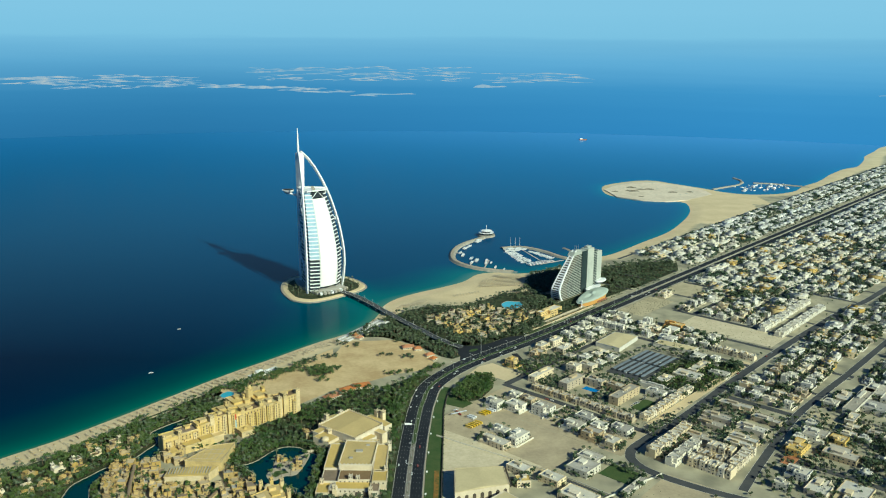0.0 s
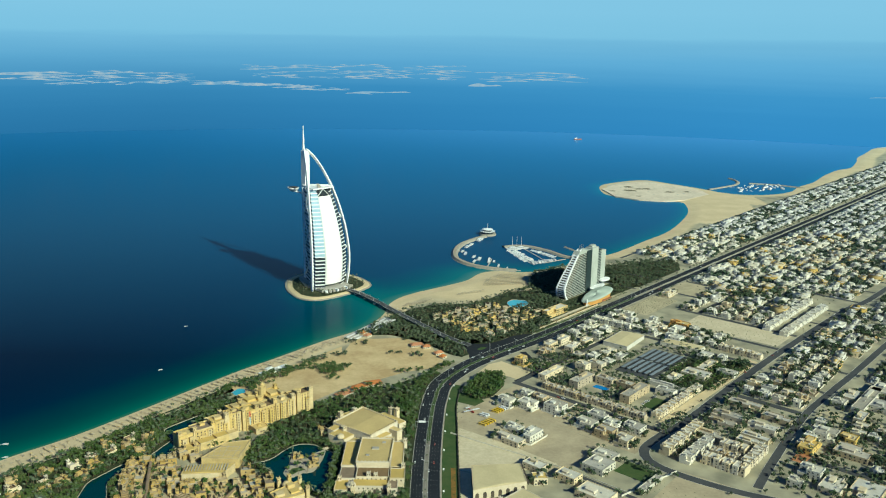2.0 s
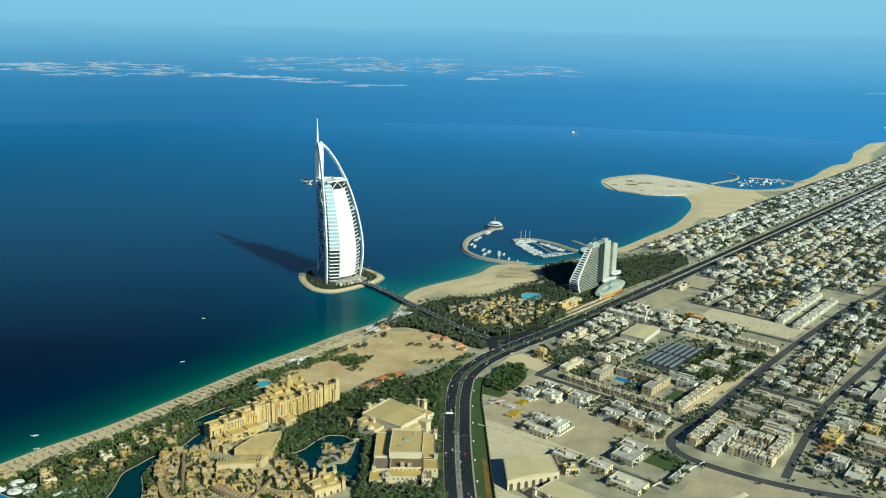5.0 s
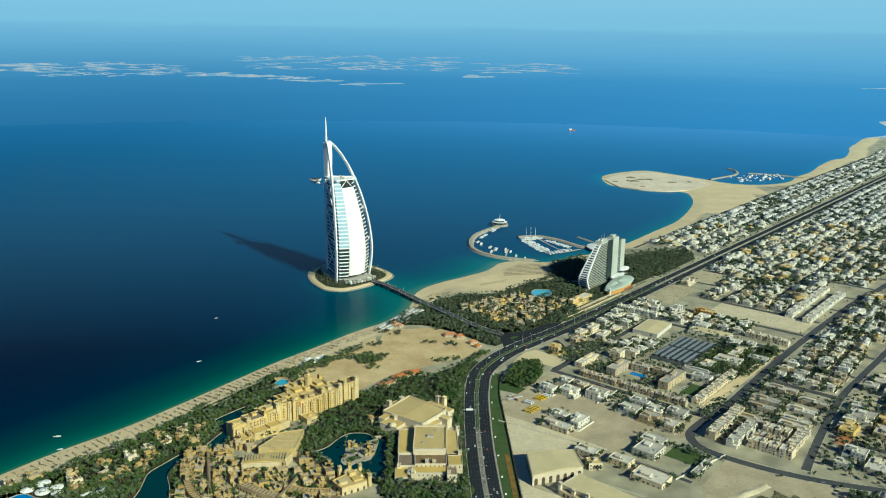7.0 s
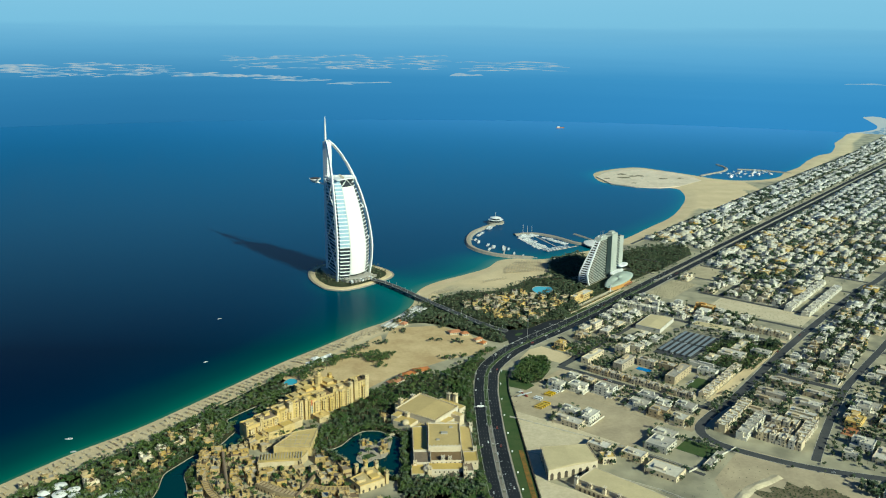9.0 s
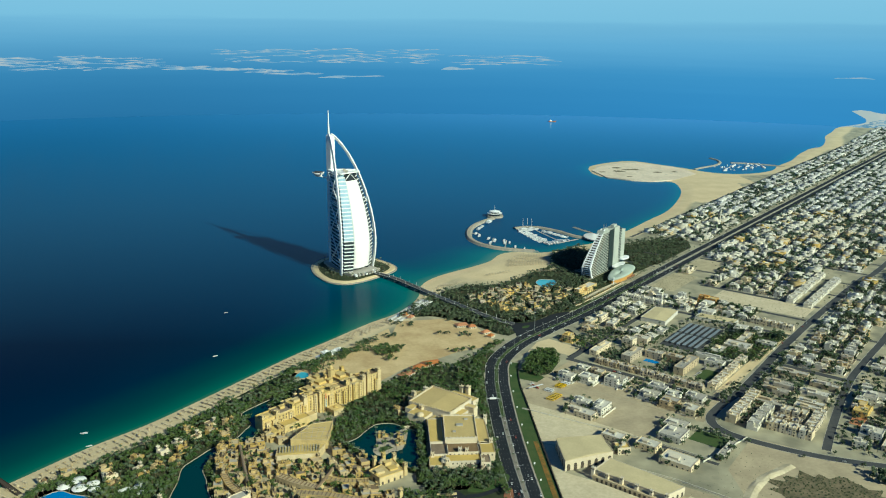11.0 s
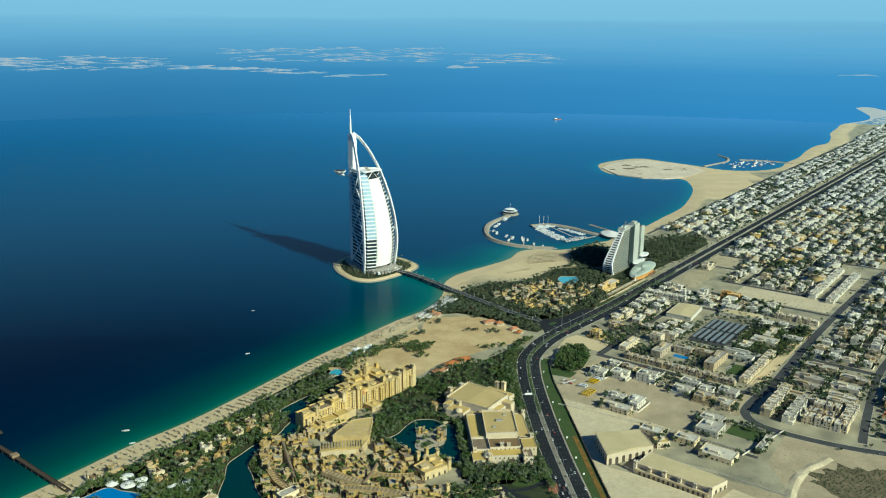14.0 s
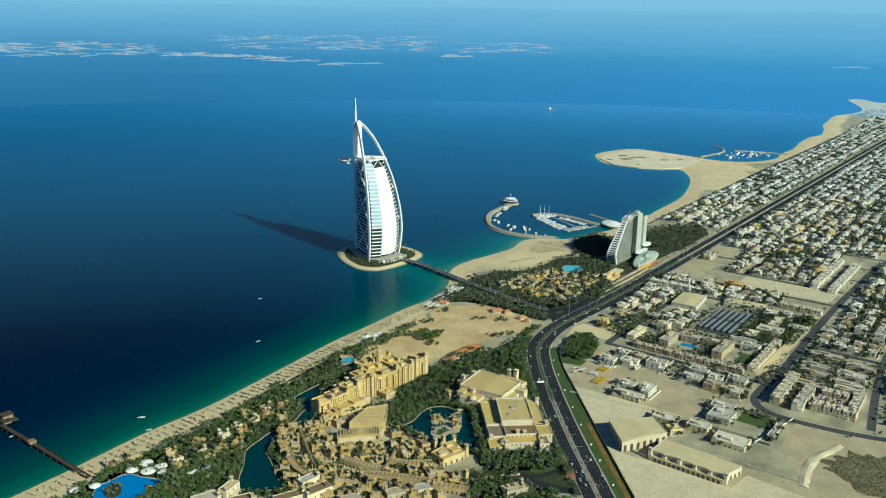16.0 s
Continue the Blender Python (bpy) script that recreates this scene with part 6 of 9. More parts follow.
# villas in the palm garden behind the beach
GARDEN_VILLAS = [(-421, 917), (-406, 931), (-387, 921), (-411, 951), (-390, 956), (-432, 934), (-468, 844), (-449, 845), (-459, 826), (-452, 883), (-433, 861), (-430, 886), (-440, 905), (-478, 868), (-505, 846), (-496, 828), (-486, 812), (-545, 838), (-562, 822)]
for i, (x, y) in enumerate(GARDEN_VILLAS):
    resort_house(x, y, 50 + 14 * math.sin(i * 2.1), 11 + i % 3, 8.5, 4.6 + 0.9 * (i % 2), 400 + i, VILLAGE_WALL if i % 3 else CREAM_WALL, "pale garden villa with two wind towers among palms", 2, "villas in the palm garden")
# pale hotel wings at the near edge
for i, (x, y, a, w, d, h) in enumerate(((-426, 756, 62, 22, 11, 12), (-412, 738, 20, 26, 12, 8), (-346, 770, 40, 22, 11, 10), (-336, 750, 35, 30, 14, 9), (-446, 736, 30, 26, 16, 12), (-364, 742, 25, 30, 12, 7), (-300, 732, 20, 22, 14, 8), (-255, 742, 15, 20, 12, 8), (-228, 748, 15, 22, 12, 8), (-130, 742, 20, 26, 14, 8))):
    resort_house(x, y, a, w, d, h, 500 + i, CREAM_WALL if i < 6 else TAN_WALL, "pale hotel wing with wind towers and flat roofs", 2, "pale hotel wings", True, "hotel_wing")

# sun shades on the pool terrace
for i, (x, y, s) in enumerate(((-567, 778, 6), (-585, 771, 6), (-537, 808, 7), (-526, 822, 8), (-519, 805, 8.5), (-508, 814, 7), (-503, 802, 6.5), (-470, 798, 7), (-456, 806, 7), (-450, 792, 6))):
    t = thing("sun_shade", pose(x, y, LAND), "round white fabric sun shade on a mast", "sun shade", "sun shades by the pool")
    part("canopy", Geo().loft([[(s * k * math.cos(a), s * k * math.sin(a), z) for a in np.linspace(0, 2 * math.pi, 18, endpoint=False)] for k, z in ((1.0, 4.0), (0.98, 4.35), (0.5, 5.6), (0.05, 6.6))]), CANVAS, t, "white canvas canopy")
    part("mast", Geo().tube([(0, 0, -0.5), (0, 0, 6.8)], 0.2, 6), WHITE_STEEL, t)
# pier
pier = thing("pier", pose(0, 0, 0), "dark timber pier with a restaurant at its head", "pier")
pl = [Vector((-580, 800)), Vector((-672, 884)), Vector((-722, 928))]
g = Geo()
strip(g, pl, -2.6, 2.6, 3.6, 4.4)
part("deck", g, WOOD, pier, "dark plank deck")
for o in (-2.6, 2.4):
    g = Geo()
    strip(g, pl, o, o + 0.2, 4.4, 5.5)
    part("railing", g, WOOD, pier)
for k in range(14):
    p = pl[0].lerp(pl[2], (k + 0.5) / 14)
    for o in (-2, 2):
        part("pile", Geo().tube([(p.x + o * 0.7, p.y + o * 0.7, -6), (p.x + o * 0.7, p.y + o * 0.7, 3.8)], 0.4, 5), WOOD, pier)
part("shelter", Geo().box(-668, 880, 8, 8, 4.4, 7.4, 45), ROOF_BROWN, pier, "small brown shelter")
head = part("head_platform", Geo().box(-728, 938, 36, 26, 3.4, 4.4, 45, bottom=True), WOOD, pier)
for x, y, s, h in ((-722, 946, 12, 9), (-734, 932, 16, 7), (-716, 932, 9, 7)):
    part("pavilion", Geo().box(x, y, s, s * 0.8, 4.4, h, 45), ROOF_BROWN, head)
    part("pavilion_roof", Geo().box(x, y, s + 2.5, s * 0.8 + 2.5, h, h + 0.6, 45, bottom=True), WOOD, head)

# beach loungers under thatched shades, in rows along the sand
sr = random.Random(8)


def beach_set(x, y, a, mats=(THATCH, CANVAS)):
    t = thing("beach_parasol", pose(x, y, ground_z(x, y), 0, 0, a), "square thatched beach parasol over white loungers", "parasol", "parasols on the beach")
    part("shade", shared("beach_shade", lambda g: g.loft([[(-1.6, -1.6, 2.3), (1.6, -1.6, 2.3), (1.6, 1.6, 2.3), (-1.6, 1.6, 2.3)], [(-0.1, -0.1, 3.1), (0.1, -0.1, 3.1), (0.1, 0.1, 3.1), (-0.1, 0.1, 3.1)]]), THATCH), None, t)
    part("pole", shared("shade_pole", lambda g: g.tube([(0, 0, -0.5), (0, 0, 2.4)], 0.09, 5), WOOD), None, t)
    part("lounger", shared("beach_lounger", lambda g: (g.box(0, 0, 2.3, 2.2, 0.3, 0.5, bottom=True), g.box(0, 1.1, 2.3, 0.8, 0.5, 0.9)), TOWEL), None, t, m=pose(0, -1.8, 0))
    return t


def ground_z(x, y):
    return float(ground_height(shore_distance(np.array([[x, y]])), np.array([[x, y]]))[0])


line = smooth_line(COAST_SOUTH[2:11], 9.0)
for row, off in enumerate((15, 22, 29)):
    for i, p in enumerate(shifted(line, off)):
        if i % 9 > 1 and sr.random() < (0.62 if row < 2 else 0.5) and p.y > 770 and not (950 < p.y < 975 and row > 1):
            x, y = p.x + sr.uniform(-0.4, 0.4), p.y + sr.uniform(-0.4, 0.4)
            beach_set(x, y, 45 + sr.uniform(-8, 8))
shade_geo = (Geo().loft([[(-1.7, -1.7, 2.3), (1.7, -1.7, 2.3), (1.7, 1.7, 2.3), (-1.7, 1.7, 2.3)], [(-0.1, -0.1, 3.1), (0.1, -0.1, 3.1), (0.1, 0.1, 3.1), (-0.1, 0.1, 3.1)]]).tube([(0, 0, -0.5), (0, 0, 2.4)], 0.1, 4),
             Geo().box(-1, -1.8, 1.1, 2.2, 0.3, 0.5).box(1, -1.8, 1.1, 2.2, 0.3, 0.5))
rows = []
for i in range(9):
    for j in range(17):
        x, y = 62 + 6.0 * j + 2.2 * i, 1655 + 10.5 * i + 1.0 * j
        if inside((x, y), [(40, 1645), (105, 1755), (150, 1745), (172, 1680), (157, 1655), (97, 1640)]):
            rows.append((x, y, LAND, 45, 1.15))
for i in range(4):
    for j in range(9):
        rows.append((-96 + 5.5 * j + 3 * i, 1508 + 6 * i + 3.5 * j, LAND - 0.3, 45, 1.1))
for j in range(9):
    rows.append((10 + 6 * j, 1588 + 2.0 * (j % 3) + 3 * j, LAND, 45, 1.2))
for off in (11.5, 18.5, 25.5, 32.5, 39.5, 46.0):
    for i, p in enumerate(shifted(smooth_line(COAST_SOUTH[2:12], 9.0), off)):
        if p.y > 770 and (off < 36 or p.y < 960) and sr.random() < (0.9 if p.y > 1000 else 0.66):
            rows.append((p.x + sr.uniform(-1.4, 1.4), p.y + sr.uniform(-1.4, 1.4), ground_z(p.x, p.y), 45, sr.uniform(0.8, 1.1)))
rows = [(x + sr.uniform(-0.4, 0.4), y + sr.uniform(-0.4, 0.4), z, a + sr.uniform(-8, 8), s) for x, y, z, a, s in rows if sr.random() < 0.93]
scattered("beach_parasols", [shade_geo], rows, [THATCH, TOWEL], "rows of thatched parasols on the hotel beach", "parasols")
# beach club tents and the broad steps by the causeway
for i, (x, y) in enumerate(((-290, 1170), (-280, 1180), (-272, 1190), (-264, 1199), (-284, 1188))):
    t = thing("marquee", pose(x, y, LAND - 0.5, 0, 0, 45), "white peaked marquee on the beach", "tent", "white marquees on the beach")
    part("roof", Geo().loft([[(-6, -6, 3), (6, -6, 3), (6, 6, 3), (-6, 6, 3)], [(-3, -3, 3.9), (3, -3, 3.9), (3, 3, 3.9), (-3, 3, 3.9)], [(-0.2, -0.2, 5.6), (0.2, -0.2, 5.6), (0.2, 0.2, 5.6), (-0.2, 0.2, 5.6)]]), CANVAS, t)
    part("wall", Geo().ring_wall([(-5.8, -5.8), (5.8, -5.8), (5.8, 5.8), (-5.8, 5.8)], -0.5, 3, 0.1), CANVAS, t)
steps = thing("beach_steps", pose(-147, 1382, 2.2, 0, 0, 60), "broad pale stone steps down to the beach", "steps")
for k in range(6):
    part("step", Geo().box(0, 11.5 - 4.2 * k, 124, 4.0, -2, 1.9 - 0.15 * k), CANVAS if k % 2 else KERB, steps)
# bungalows with terracotta roofs by the sand lot


def tiled_house(x, y, a, w, d, h, seed):
    t = thing("bungalow", pose(x, y, LAND, 0, 0, a), "low white bungalow with an orange tiled hip roof", "house", "tiled bungalows by the sand lot")
    part("wall", Geo().box(0, 0, w, d, -1, h), CREAM_WALL, t)
    e, k = 0.8, min(w, d) / 2 * 0.9
    r0 = [(-w / 2 - e, -d / 2 - e, h), (w / 2 + e, -d / 2 - e, h), (w / 2 + e, d / 2 + e, h), (-w / 2 - e, d / 2 + e, h)]
    r1 = [(-w / 2 + k, -0.1, h + 3.2), (w / 2 - k, -0.1, h + 3.2), (w / 2 - k, 0.1, h + 3.2), (-w / 2 + k, 0.1, h + 3.2)]
    part("roof", Geo().loft([r0, r1]), TERRACOTTA, t, "orange clay tile roof")
    for j in range(int(w / 3.5)):
        part("window", WINDOW(), None, t, m=pose(-w / 2 + 1.8 + 3.5 * j, -d / 2 - 0.03, 0.9))


for i, (x, y, a, w, d) in enumerate(((-66, 1298, 15, 20, 13), (-50, 1290, 15, 12, 10), (-163, 1098, 48, 24, 14), (-145, 1122, 40, 22, 14), (-125, 1137, 20, 24, 15), (-30, 1262, 30, 14, 9), (-24, 1246, 50, 10, 9), (-150, 1340, 60, 12, 9), (-158, 1352, 60, 10, 8))):
    tiled_house(x, y, a, w, d, 3.4, i)
# the water park: rock-coloured terraces and slides among trees
wr = random.Random(21)
PARK = [(-44, 1446), (-16, 1408), (20, 1372), (62, 1346), (92, 1372), (124, 1412), (152, 1446), (170, 1486), (160, 1500), (118, 1490), (92, 1500), (84, 1522), (44, 1512), (0, 1480)]
for i, (x, y) in enumerate(spread_in(PARK, 14.5, 900, seed=31)):
    resort_house(x, y, wr.uniform(0, 90), wr.uniform(8, 15), wr.uniform(6, 11), wr.choice((3.5, 5, 6.5)), 700 + i, OCHRE_WALL if i % 3 == 0 else TAN_WALL, "ochre rock-faced water park building with terraces", int(i % 3 == 0), "water park buildings", True, "park_building")
slide = thing("water_slide", pose(0, 0, LAND), "winding pale water slide on posts", "water slide")
part("flume", Geo().tube([(*p, 9.5 - 7.5 * i / 40) for i, p in enumerate(smooth_line([(95, 1440), (80, 1462), (60, 1452), (48, 1470), (62, 1490), (90, 1496), (108, 1512)], 3.2)[:41])], 0.9, 6), CREAM_WALL, slide)
for x, y, z in ((95, 1440, 9), (80, 1462, 7.4), (60, 1452, 6), (48, 1470, 4.6)):
    part("post", Geo().tube([(x, y, -0.5), (x, y, z)], 0.35, 6), STEEL, slide)
yh = house(city_pose(185, -52), 58, 16, 12, OCHRE_WALL, ROOF_PALE, "yellow terraced hotel annex beside the road", "hotel_annex", "hotel", "x", 5, bays=4.5, kit=4)
del yh["group"]

# ---------------------------------------------------------------- streets of the villa quarter
streets = Geo()
for u, v0, v1, w in ((-124, 84, 322, 5), (190, 82, 322, 5), (285, 112, 320, 4.5), (372, 100, 320, 4.5), (55, 332, 440, 6), (-72, 462, 640, 5), (-296, 300, 380, 3), (150, 340, 455, 4), (250, 345, 455, 4)):
    strip(streets, [Vector(at(u, v0)), Vector(at(u, (v0 + v1) / 2)), Vector(at(u, v1))], -w, w, LAND - 1, LAND + 0.10)
for v, u0, u1, w in ((88, -128, 232, 4.5), (140, 372, 900, 4.5), (212, 467, 2600, 4)):
    strip(streets, [Vector(at(u0, v)), Vector(at(u1, v))], -w, w, LAND - 1, LAND + 0.11)
for k in range(24):
    u = 467 + 95 * k
    strip(streets, [Vector(at(u, 26)), Vector(at(u, 330 + u * 0.04))], -4, 4, LAND - 1, LAND + 0.10)
    strip(streets, [Vector(at(u - 30, -24)), Vector(at(u - 30, -160))], -3.5, 3.5, LAND - 1, LAND + 0.10)
    strip(streets, [Vector(at(u, 345 + u * 0.04)), Vector(at(u, 460))], -3.5, 3.5, LAND - 1, LAND + 0.10)
strip(streets, [Vector(at(620, -100)), Vector(at(4600, -105))], -3.5, 3.5, LAND - 1, LAND + 0.11)
strip(streets, [Vector(at(640, -176)), Vector(at(1700, -186)), Vector(at(4600, -176))], -3.5, 3.5, LAND - 1, LAND + 0.12)
tagged(part("street", streets, STREET), "worn grey side streets between the plots", "road", kind="structure")
# beds and lots
patch("gravel_yard", rect_uv(-310, -204, 92, 290), LOT_DARK, "grey-brown trodden sand yard of the bus depot", "yard", LAND + 0.04)
patch("sand_lot", rect_uv(296, 366, 146, 314), PALE_SAND, "pale empty sand lot with sparse scrub", "lot", LAND + 0.05)
patch("sand_lot", rect_uv(470, 575, 24, 90), LOT, "empty sand lot", "lot", LAND + 0.05)
patch("sand_lot", rect_uv(296, 420, 26, 76), LOT, "dug-over pale building plot", "lot", LAND + 0.05)
patch("sand_lot", [(-172, 1325), (-90, 1336), (-40, 1290), (-16, 1212), (-80, 1186), (-134, 1142), (-178, 1190), (-186, 1240)], LOT_ORANGE, "large orange-tan empty sand lot behind the beach", "lot", LAND + 0.05)
patch("sand_lot", [(-5, 1000), (60, 950), (112, 904), (68, 888), (6, 884), (-5, 888)], PALE_SAND, "bare pale sand beside the road", "lot", LAND + 0.045)
patch("sand_lot", [(-5, 887), (7, 880), (8, 818), (34, 800), (104, 738), (132, 762), (190, 700), (150, 640), (-5, 640)], PALE_SAND, "bare pale sand before the arcaded hall", "lot", LAND + 0.045)
patch("sand_lot", [at(u, v) for u, v in ((-165, 30), (-95, 13), (-70, 20), (-75, 80), (-112, 80), (-114, 40))], SAND, "bare pale sand at the bend of the road", "lot", LAND + 0.05)
patch("sand_lot", [at(u, v) for u, v in ((-112, 304), (-60, 303.5), (60, 304), (205, 305), (205, 318), (-60, 318.5))], SAND, "pale sand strip beside the inland road", "lot", LAND + 0.05)
patch("gravel_yard", rect_uv(-203, -125, 92, 326), LOT_DARK, "grey-brown trodden sand between the walled plots", "yard", LAND + 0.04)
patch("sand_lot", [at(u, v) for u, v in ((-470, 300), (-372, 296), (-362, 440), (-300, 392), (-205, 388), (-196, 470), (-210, 640), (-470, 640))], LOT_DARK, "wide bare sand beside the bending street", "lot", LAND + 0.04)
patch("sand_lot", [(-330, 1122), (-250, 1212), (-188, 1292), (-174, 1192), (-136, 1144), (-166, 1122), (-205, 1074), (-250, 1052), (-290, 1080)], LOT_ORANGE, "sandy ground with tree clumps behind the hotel", "lot", LAND + 0.045)
patch("rubble_ground", [(560, 2742), (640, 2704), (740, 2672), (800, 2722), (850, 2830), (790, 2955), (730, 3030), (650, 3012), (565, 2935), (542, 2860)], RUBBLE, "pale rough filled ground on the point", "fill", LAND + 0.05)
patch("sports_lawn", rect_uv(-258, -226, 328, 372), GRASS, "green lawn in a walled garden", "lawn", LAND + 0.12)
patch("sports_lawn", rect_uv(-71, -32, 263, 284), GRASS, "green lawn among the apartment blocks", "lawn", LAND + 0.12)
patch("sports_lawn", rect_uv(588, 632, 342, 370), GRASS, "dark green playing field", "lawn", LAND + 0.12)
patch("lawn", [(-16, 1086), (2, 1112), (20, 1104), (34, 1082), (20, 1066)], GRASS, "crescent of lawn below the big trees", "lawn", LAND + 0.1)
patch("lawn", blob([(-106, 784), (-90, 782), (-72, 791), (-58, 804), (-57, 818), (-72, 816), (-95, 802)]), GRASS, "lawn at the turning with a rounded kerb", "lawn", LAND + 0.2)
g = Geo()
strip(g, smooth_line([(-38, 736), (-62, 741), (-86, 750), (-108, 765), (-122, 784)], 6), -6, 6, LAND - 1, ROAD_Z - 0.006)
strip(g, smooth_line([(-52, 812), (-60, 798), (-74, 786), (-92, 776), (-108, 774)], 5), -3.2, 3.2, LAND - 1, ROAD_Z - 0.012)
tagged(part("road", g, ASPHALT), "asphalt turning into the resort beside a curved lawn", "road", kind="structure")
patch("flower_bed", blob([(-66, 779), (-57, 788), (-59, 766), (-68, 768)], 3), BRICK_RED, "red flower bed on a traffic island", "flower bed", LAND + 0.25)
patch("pool", rect_uv(-60, -49, 178, 200), POOL, "bright blue pool among the apartments", "pool", LAND + 0.2)
patch("court", rect_uv(-88, -60, 472, 488), TERRACOTTA, "red sports court with green border", "court", LAND + 0.12)
patch("car_park", rect_uv(20, 146, 168, 228), STREET, "asphalt car park under shade roofs", "car park", LAND + 0.1)
patch("paved_yard", rect_uv(60, 92, 452, 530), LOT, "dusty forecourt of the school", "yard", LAND + 0.06)
hr2 = random.Random(9)
HOLLOW = []
for k in range(48):
    a = 2 * math.pi * k / 48
    q = hr2.uniform(0.78, 1.05)
    HOLLOW.append(at(-292 + 56 * q * math.cos(a), 512 + 76 * q * math.sin(a)))
rings = []
for i, p in enumerate(smooth_line([at(-368, 436), at(-345, 432), at(-318, 430), at(-292, 432), at(-268, 440), at(-248, 446)], 4)):
    q = [hr2.uniform(-1.2, 1.2) for _ in range(5)]
    rings.append([(p.x + CU * 0 + SU * o + q[k] * 0.8, p.y - CU * o + q[k], LAND + h * (0.7 + 0.3 * math.sin(i * 0.7)) + 0.12 * q[k]) for k, (o, h) in enumerate(((-9, -0.6), (-4, 1.3), (0, 2.4), (3, 1.6), (7, -0.6)))])
tagged(part("sand_bank", Geo().loft(rings, cap=False, closed=False), PALE_SAND), "eroded bank of pale sand beside the scrub hollow", "sand bank", kind="structure")
patch("scrub_hollow", HOLLOW, DRY_SOIL, "dark hollow full of dry scrub", "scrub", LAND + 0.07)
# a paler sand tone laid over the head of the spit
SPIT_PALE = surface("pale_spit_sand", (0.70, 0.60, 0.46), (0.55, 0.46, 0.34), 0.95, 70, 9, 0.3, mix=0.9)
patch("spit_head", [(528, 2850), (575, 2930), (670, 3008), (733, 3008), (835, 2935), (868, 2840), (872, 2772), (759, 2660), (685, 2640), (612, 2656), (545, 2712)], SPIT_PALE, "pale sand on the head of the spit", "sand", LAND + 0.3, 6.0)
spit_rng = random.Random(71)
for x, y, w in ((628, 2900, 26), (622, 2826, 30), (684, 2866, 22), (750, 2808, 20), (626, 2722, 12), (556, 2815, 16), (812, 2815, 16), (655, 2860, 20)):
    ring = [(x + w * spit_rng.uniform(0.6, 1.1) * math.cos(k * 0.7), y + 0.7 * w * spit_rng.uniform(0.5, 1.1) * math.sin(k * 0.7)) for k in range(9)]
    patch("scrub_patch", ring, DRY_SOIL, "dark patch of scrub on the pale sand spit", "scrub", LAND + 0.5)
verge = [p for p in main_line if p.y < 1150]
hedge_line = [p for p in smooth_line([(-38, 300), (-38, 700), (-38, 850), (-37, 1000), (-36, 1070), (-24, 1145), (14, 1212)], 10.0) if p.y < 1150]
g = Geo()
strip(g, hedge_line, 12.0, 30.6, LAND - 1, LAND + 0.08)
tagged(part("verge", g, GRASS), "mown green verge beside the carriageway", "verge", kind="structure")
g = Geo()
strip(g, [p for p in hedge_line if p.y < 900], 22.5, 28.0, LAND - 1, LAND + 0.26)
tagged(part("verge", g, FLOWERS), "orange flower strip in the verge", "flower bed", kind="structure")
g = Geo()
strip(g, hedge_line, 31.0, 31.8, LAND - 1, LAND + 1.9)
tagged(part("boundary_wall", g, SHADE), "dark clipped hedge and fence along the verge", "fence", kind="structure")
g = Geo()
strip(g, verge, 17.0, 18.2, LAND - 1, LAND + 0.2)
tagged(part("pavement", g, PAVING), "pale paved footway", "pavement", kind="structure")
g = Geo()
strip(g, [p for p in main_line if p.y < 962], -2.2, 2.2, LAND - 1, LAND + 0.3)
tagged(part("median", g, MEDIAN_PAVING), "worn paved median", "median", kind="structure")
g = Geo()
strip(g, [p for p in main_line[:140] if p.y > 952], -2.3, 2.3, LAND - 1, LAND + 0.34)
tagged(part("median", g, GRASS), "grassed median planted with shrubs and palms", "median", kind="structure")
near_main = [p for p in main_line if p.y > 1340][:60]
for o, mat, h, lab in ((-22, GRASS, 0.15, "green strip beside the road"), (-27, TAN_WALL, 2.2, "long sand-coloured garden wall"), (-33, FLOWERS, 0.3, "golden hedge strip"), (-38, TAN_WALL, 2.4, "long sand-coloured garden wall")):
    g = Geo()
    strip(g, near_main[2:24], o, o + (0.6 if h > 1 else 4.0), LAND - 1, LAND + h)
    tagged(part("garden_wall" if h > 1 else "verge", g, mat), lab, "wall" if h > 1 else "verge", kind="structure")
JUNCTION = blob([(20, 1240), (18, 1268), (10, 1290), (8, 1306), (20, 1312), (42, 1310), (66, 1322), (98, 1352), (128, 1362), (122, 1340), (74, 1290), (40, 1256)], 6)
patch("road", [tuple(p) for p in JUNCTION], ASPHALT, "asphalt junction between the coast road and the causeway", "road", ROAD_Z - 0.006)
patch("traffic_island", blob([(33, 1284), (38, 1294), (48, 1296), (42, 1285)], 3), GRASS, "small grassed traffic island at the junction", "traffic island", ROAD_Z + 0.16)
g = Geo()
strip(g, smooth_line([at(-14, 20), at(-30, 44), at(-52, 74), at(-84, 86), at(-120, 86)], 5), -5, 5, LAND - 1, ROAD_Z - 0.012)
tagged(part("road", g, ASPHALT), "asphalt side street from the junction into the villas", "road", kind="structure")
g = Geo()
strip(g, [Vector(at(-314, 125)), Vector(at(-300, 225)), Vector(at(-292, 300)), Vector(at(-292, 366))], -0.25, 0.25, LAND - 1, LAND + 1.8)
strip(g, [Vector(at(-368, 292)), Vector(at(-360, 356)), Vector(at(-362, 440))], -0.25, 0.25, LAND - 1, LAND + 2.0)
strip(g, [Vector(at(-303, 364)), Vector(at(-210, 384))], -0.25, 0.25, LAND - 1, LAND + 2.2)
strip(g, [Vector(at(-184, 195)), Vector(at(-128, 195))], -0.25, 0.25, LAND - 1, LAND + 2.4)
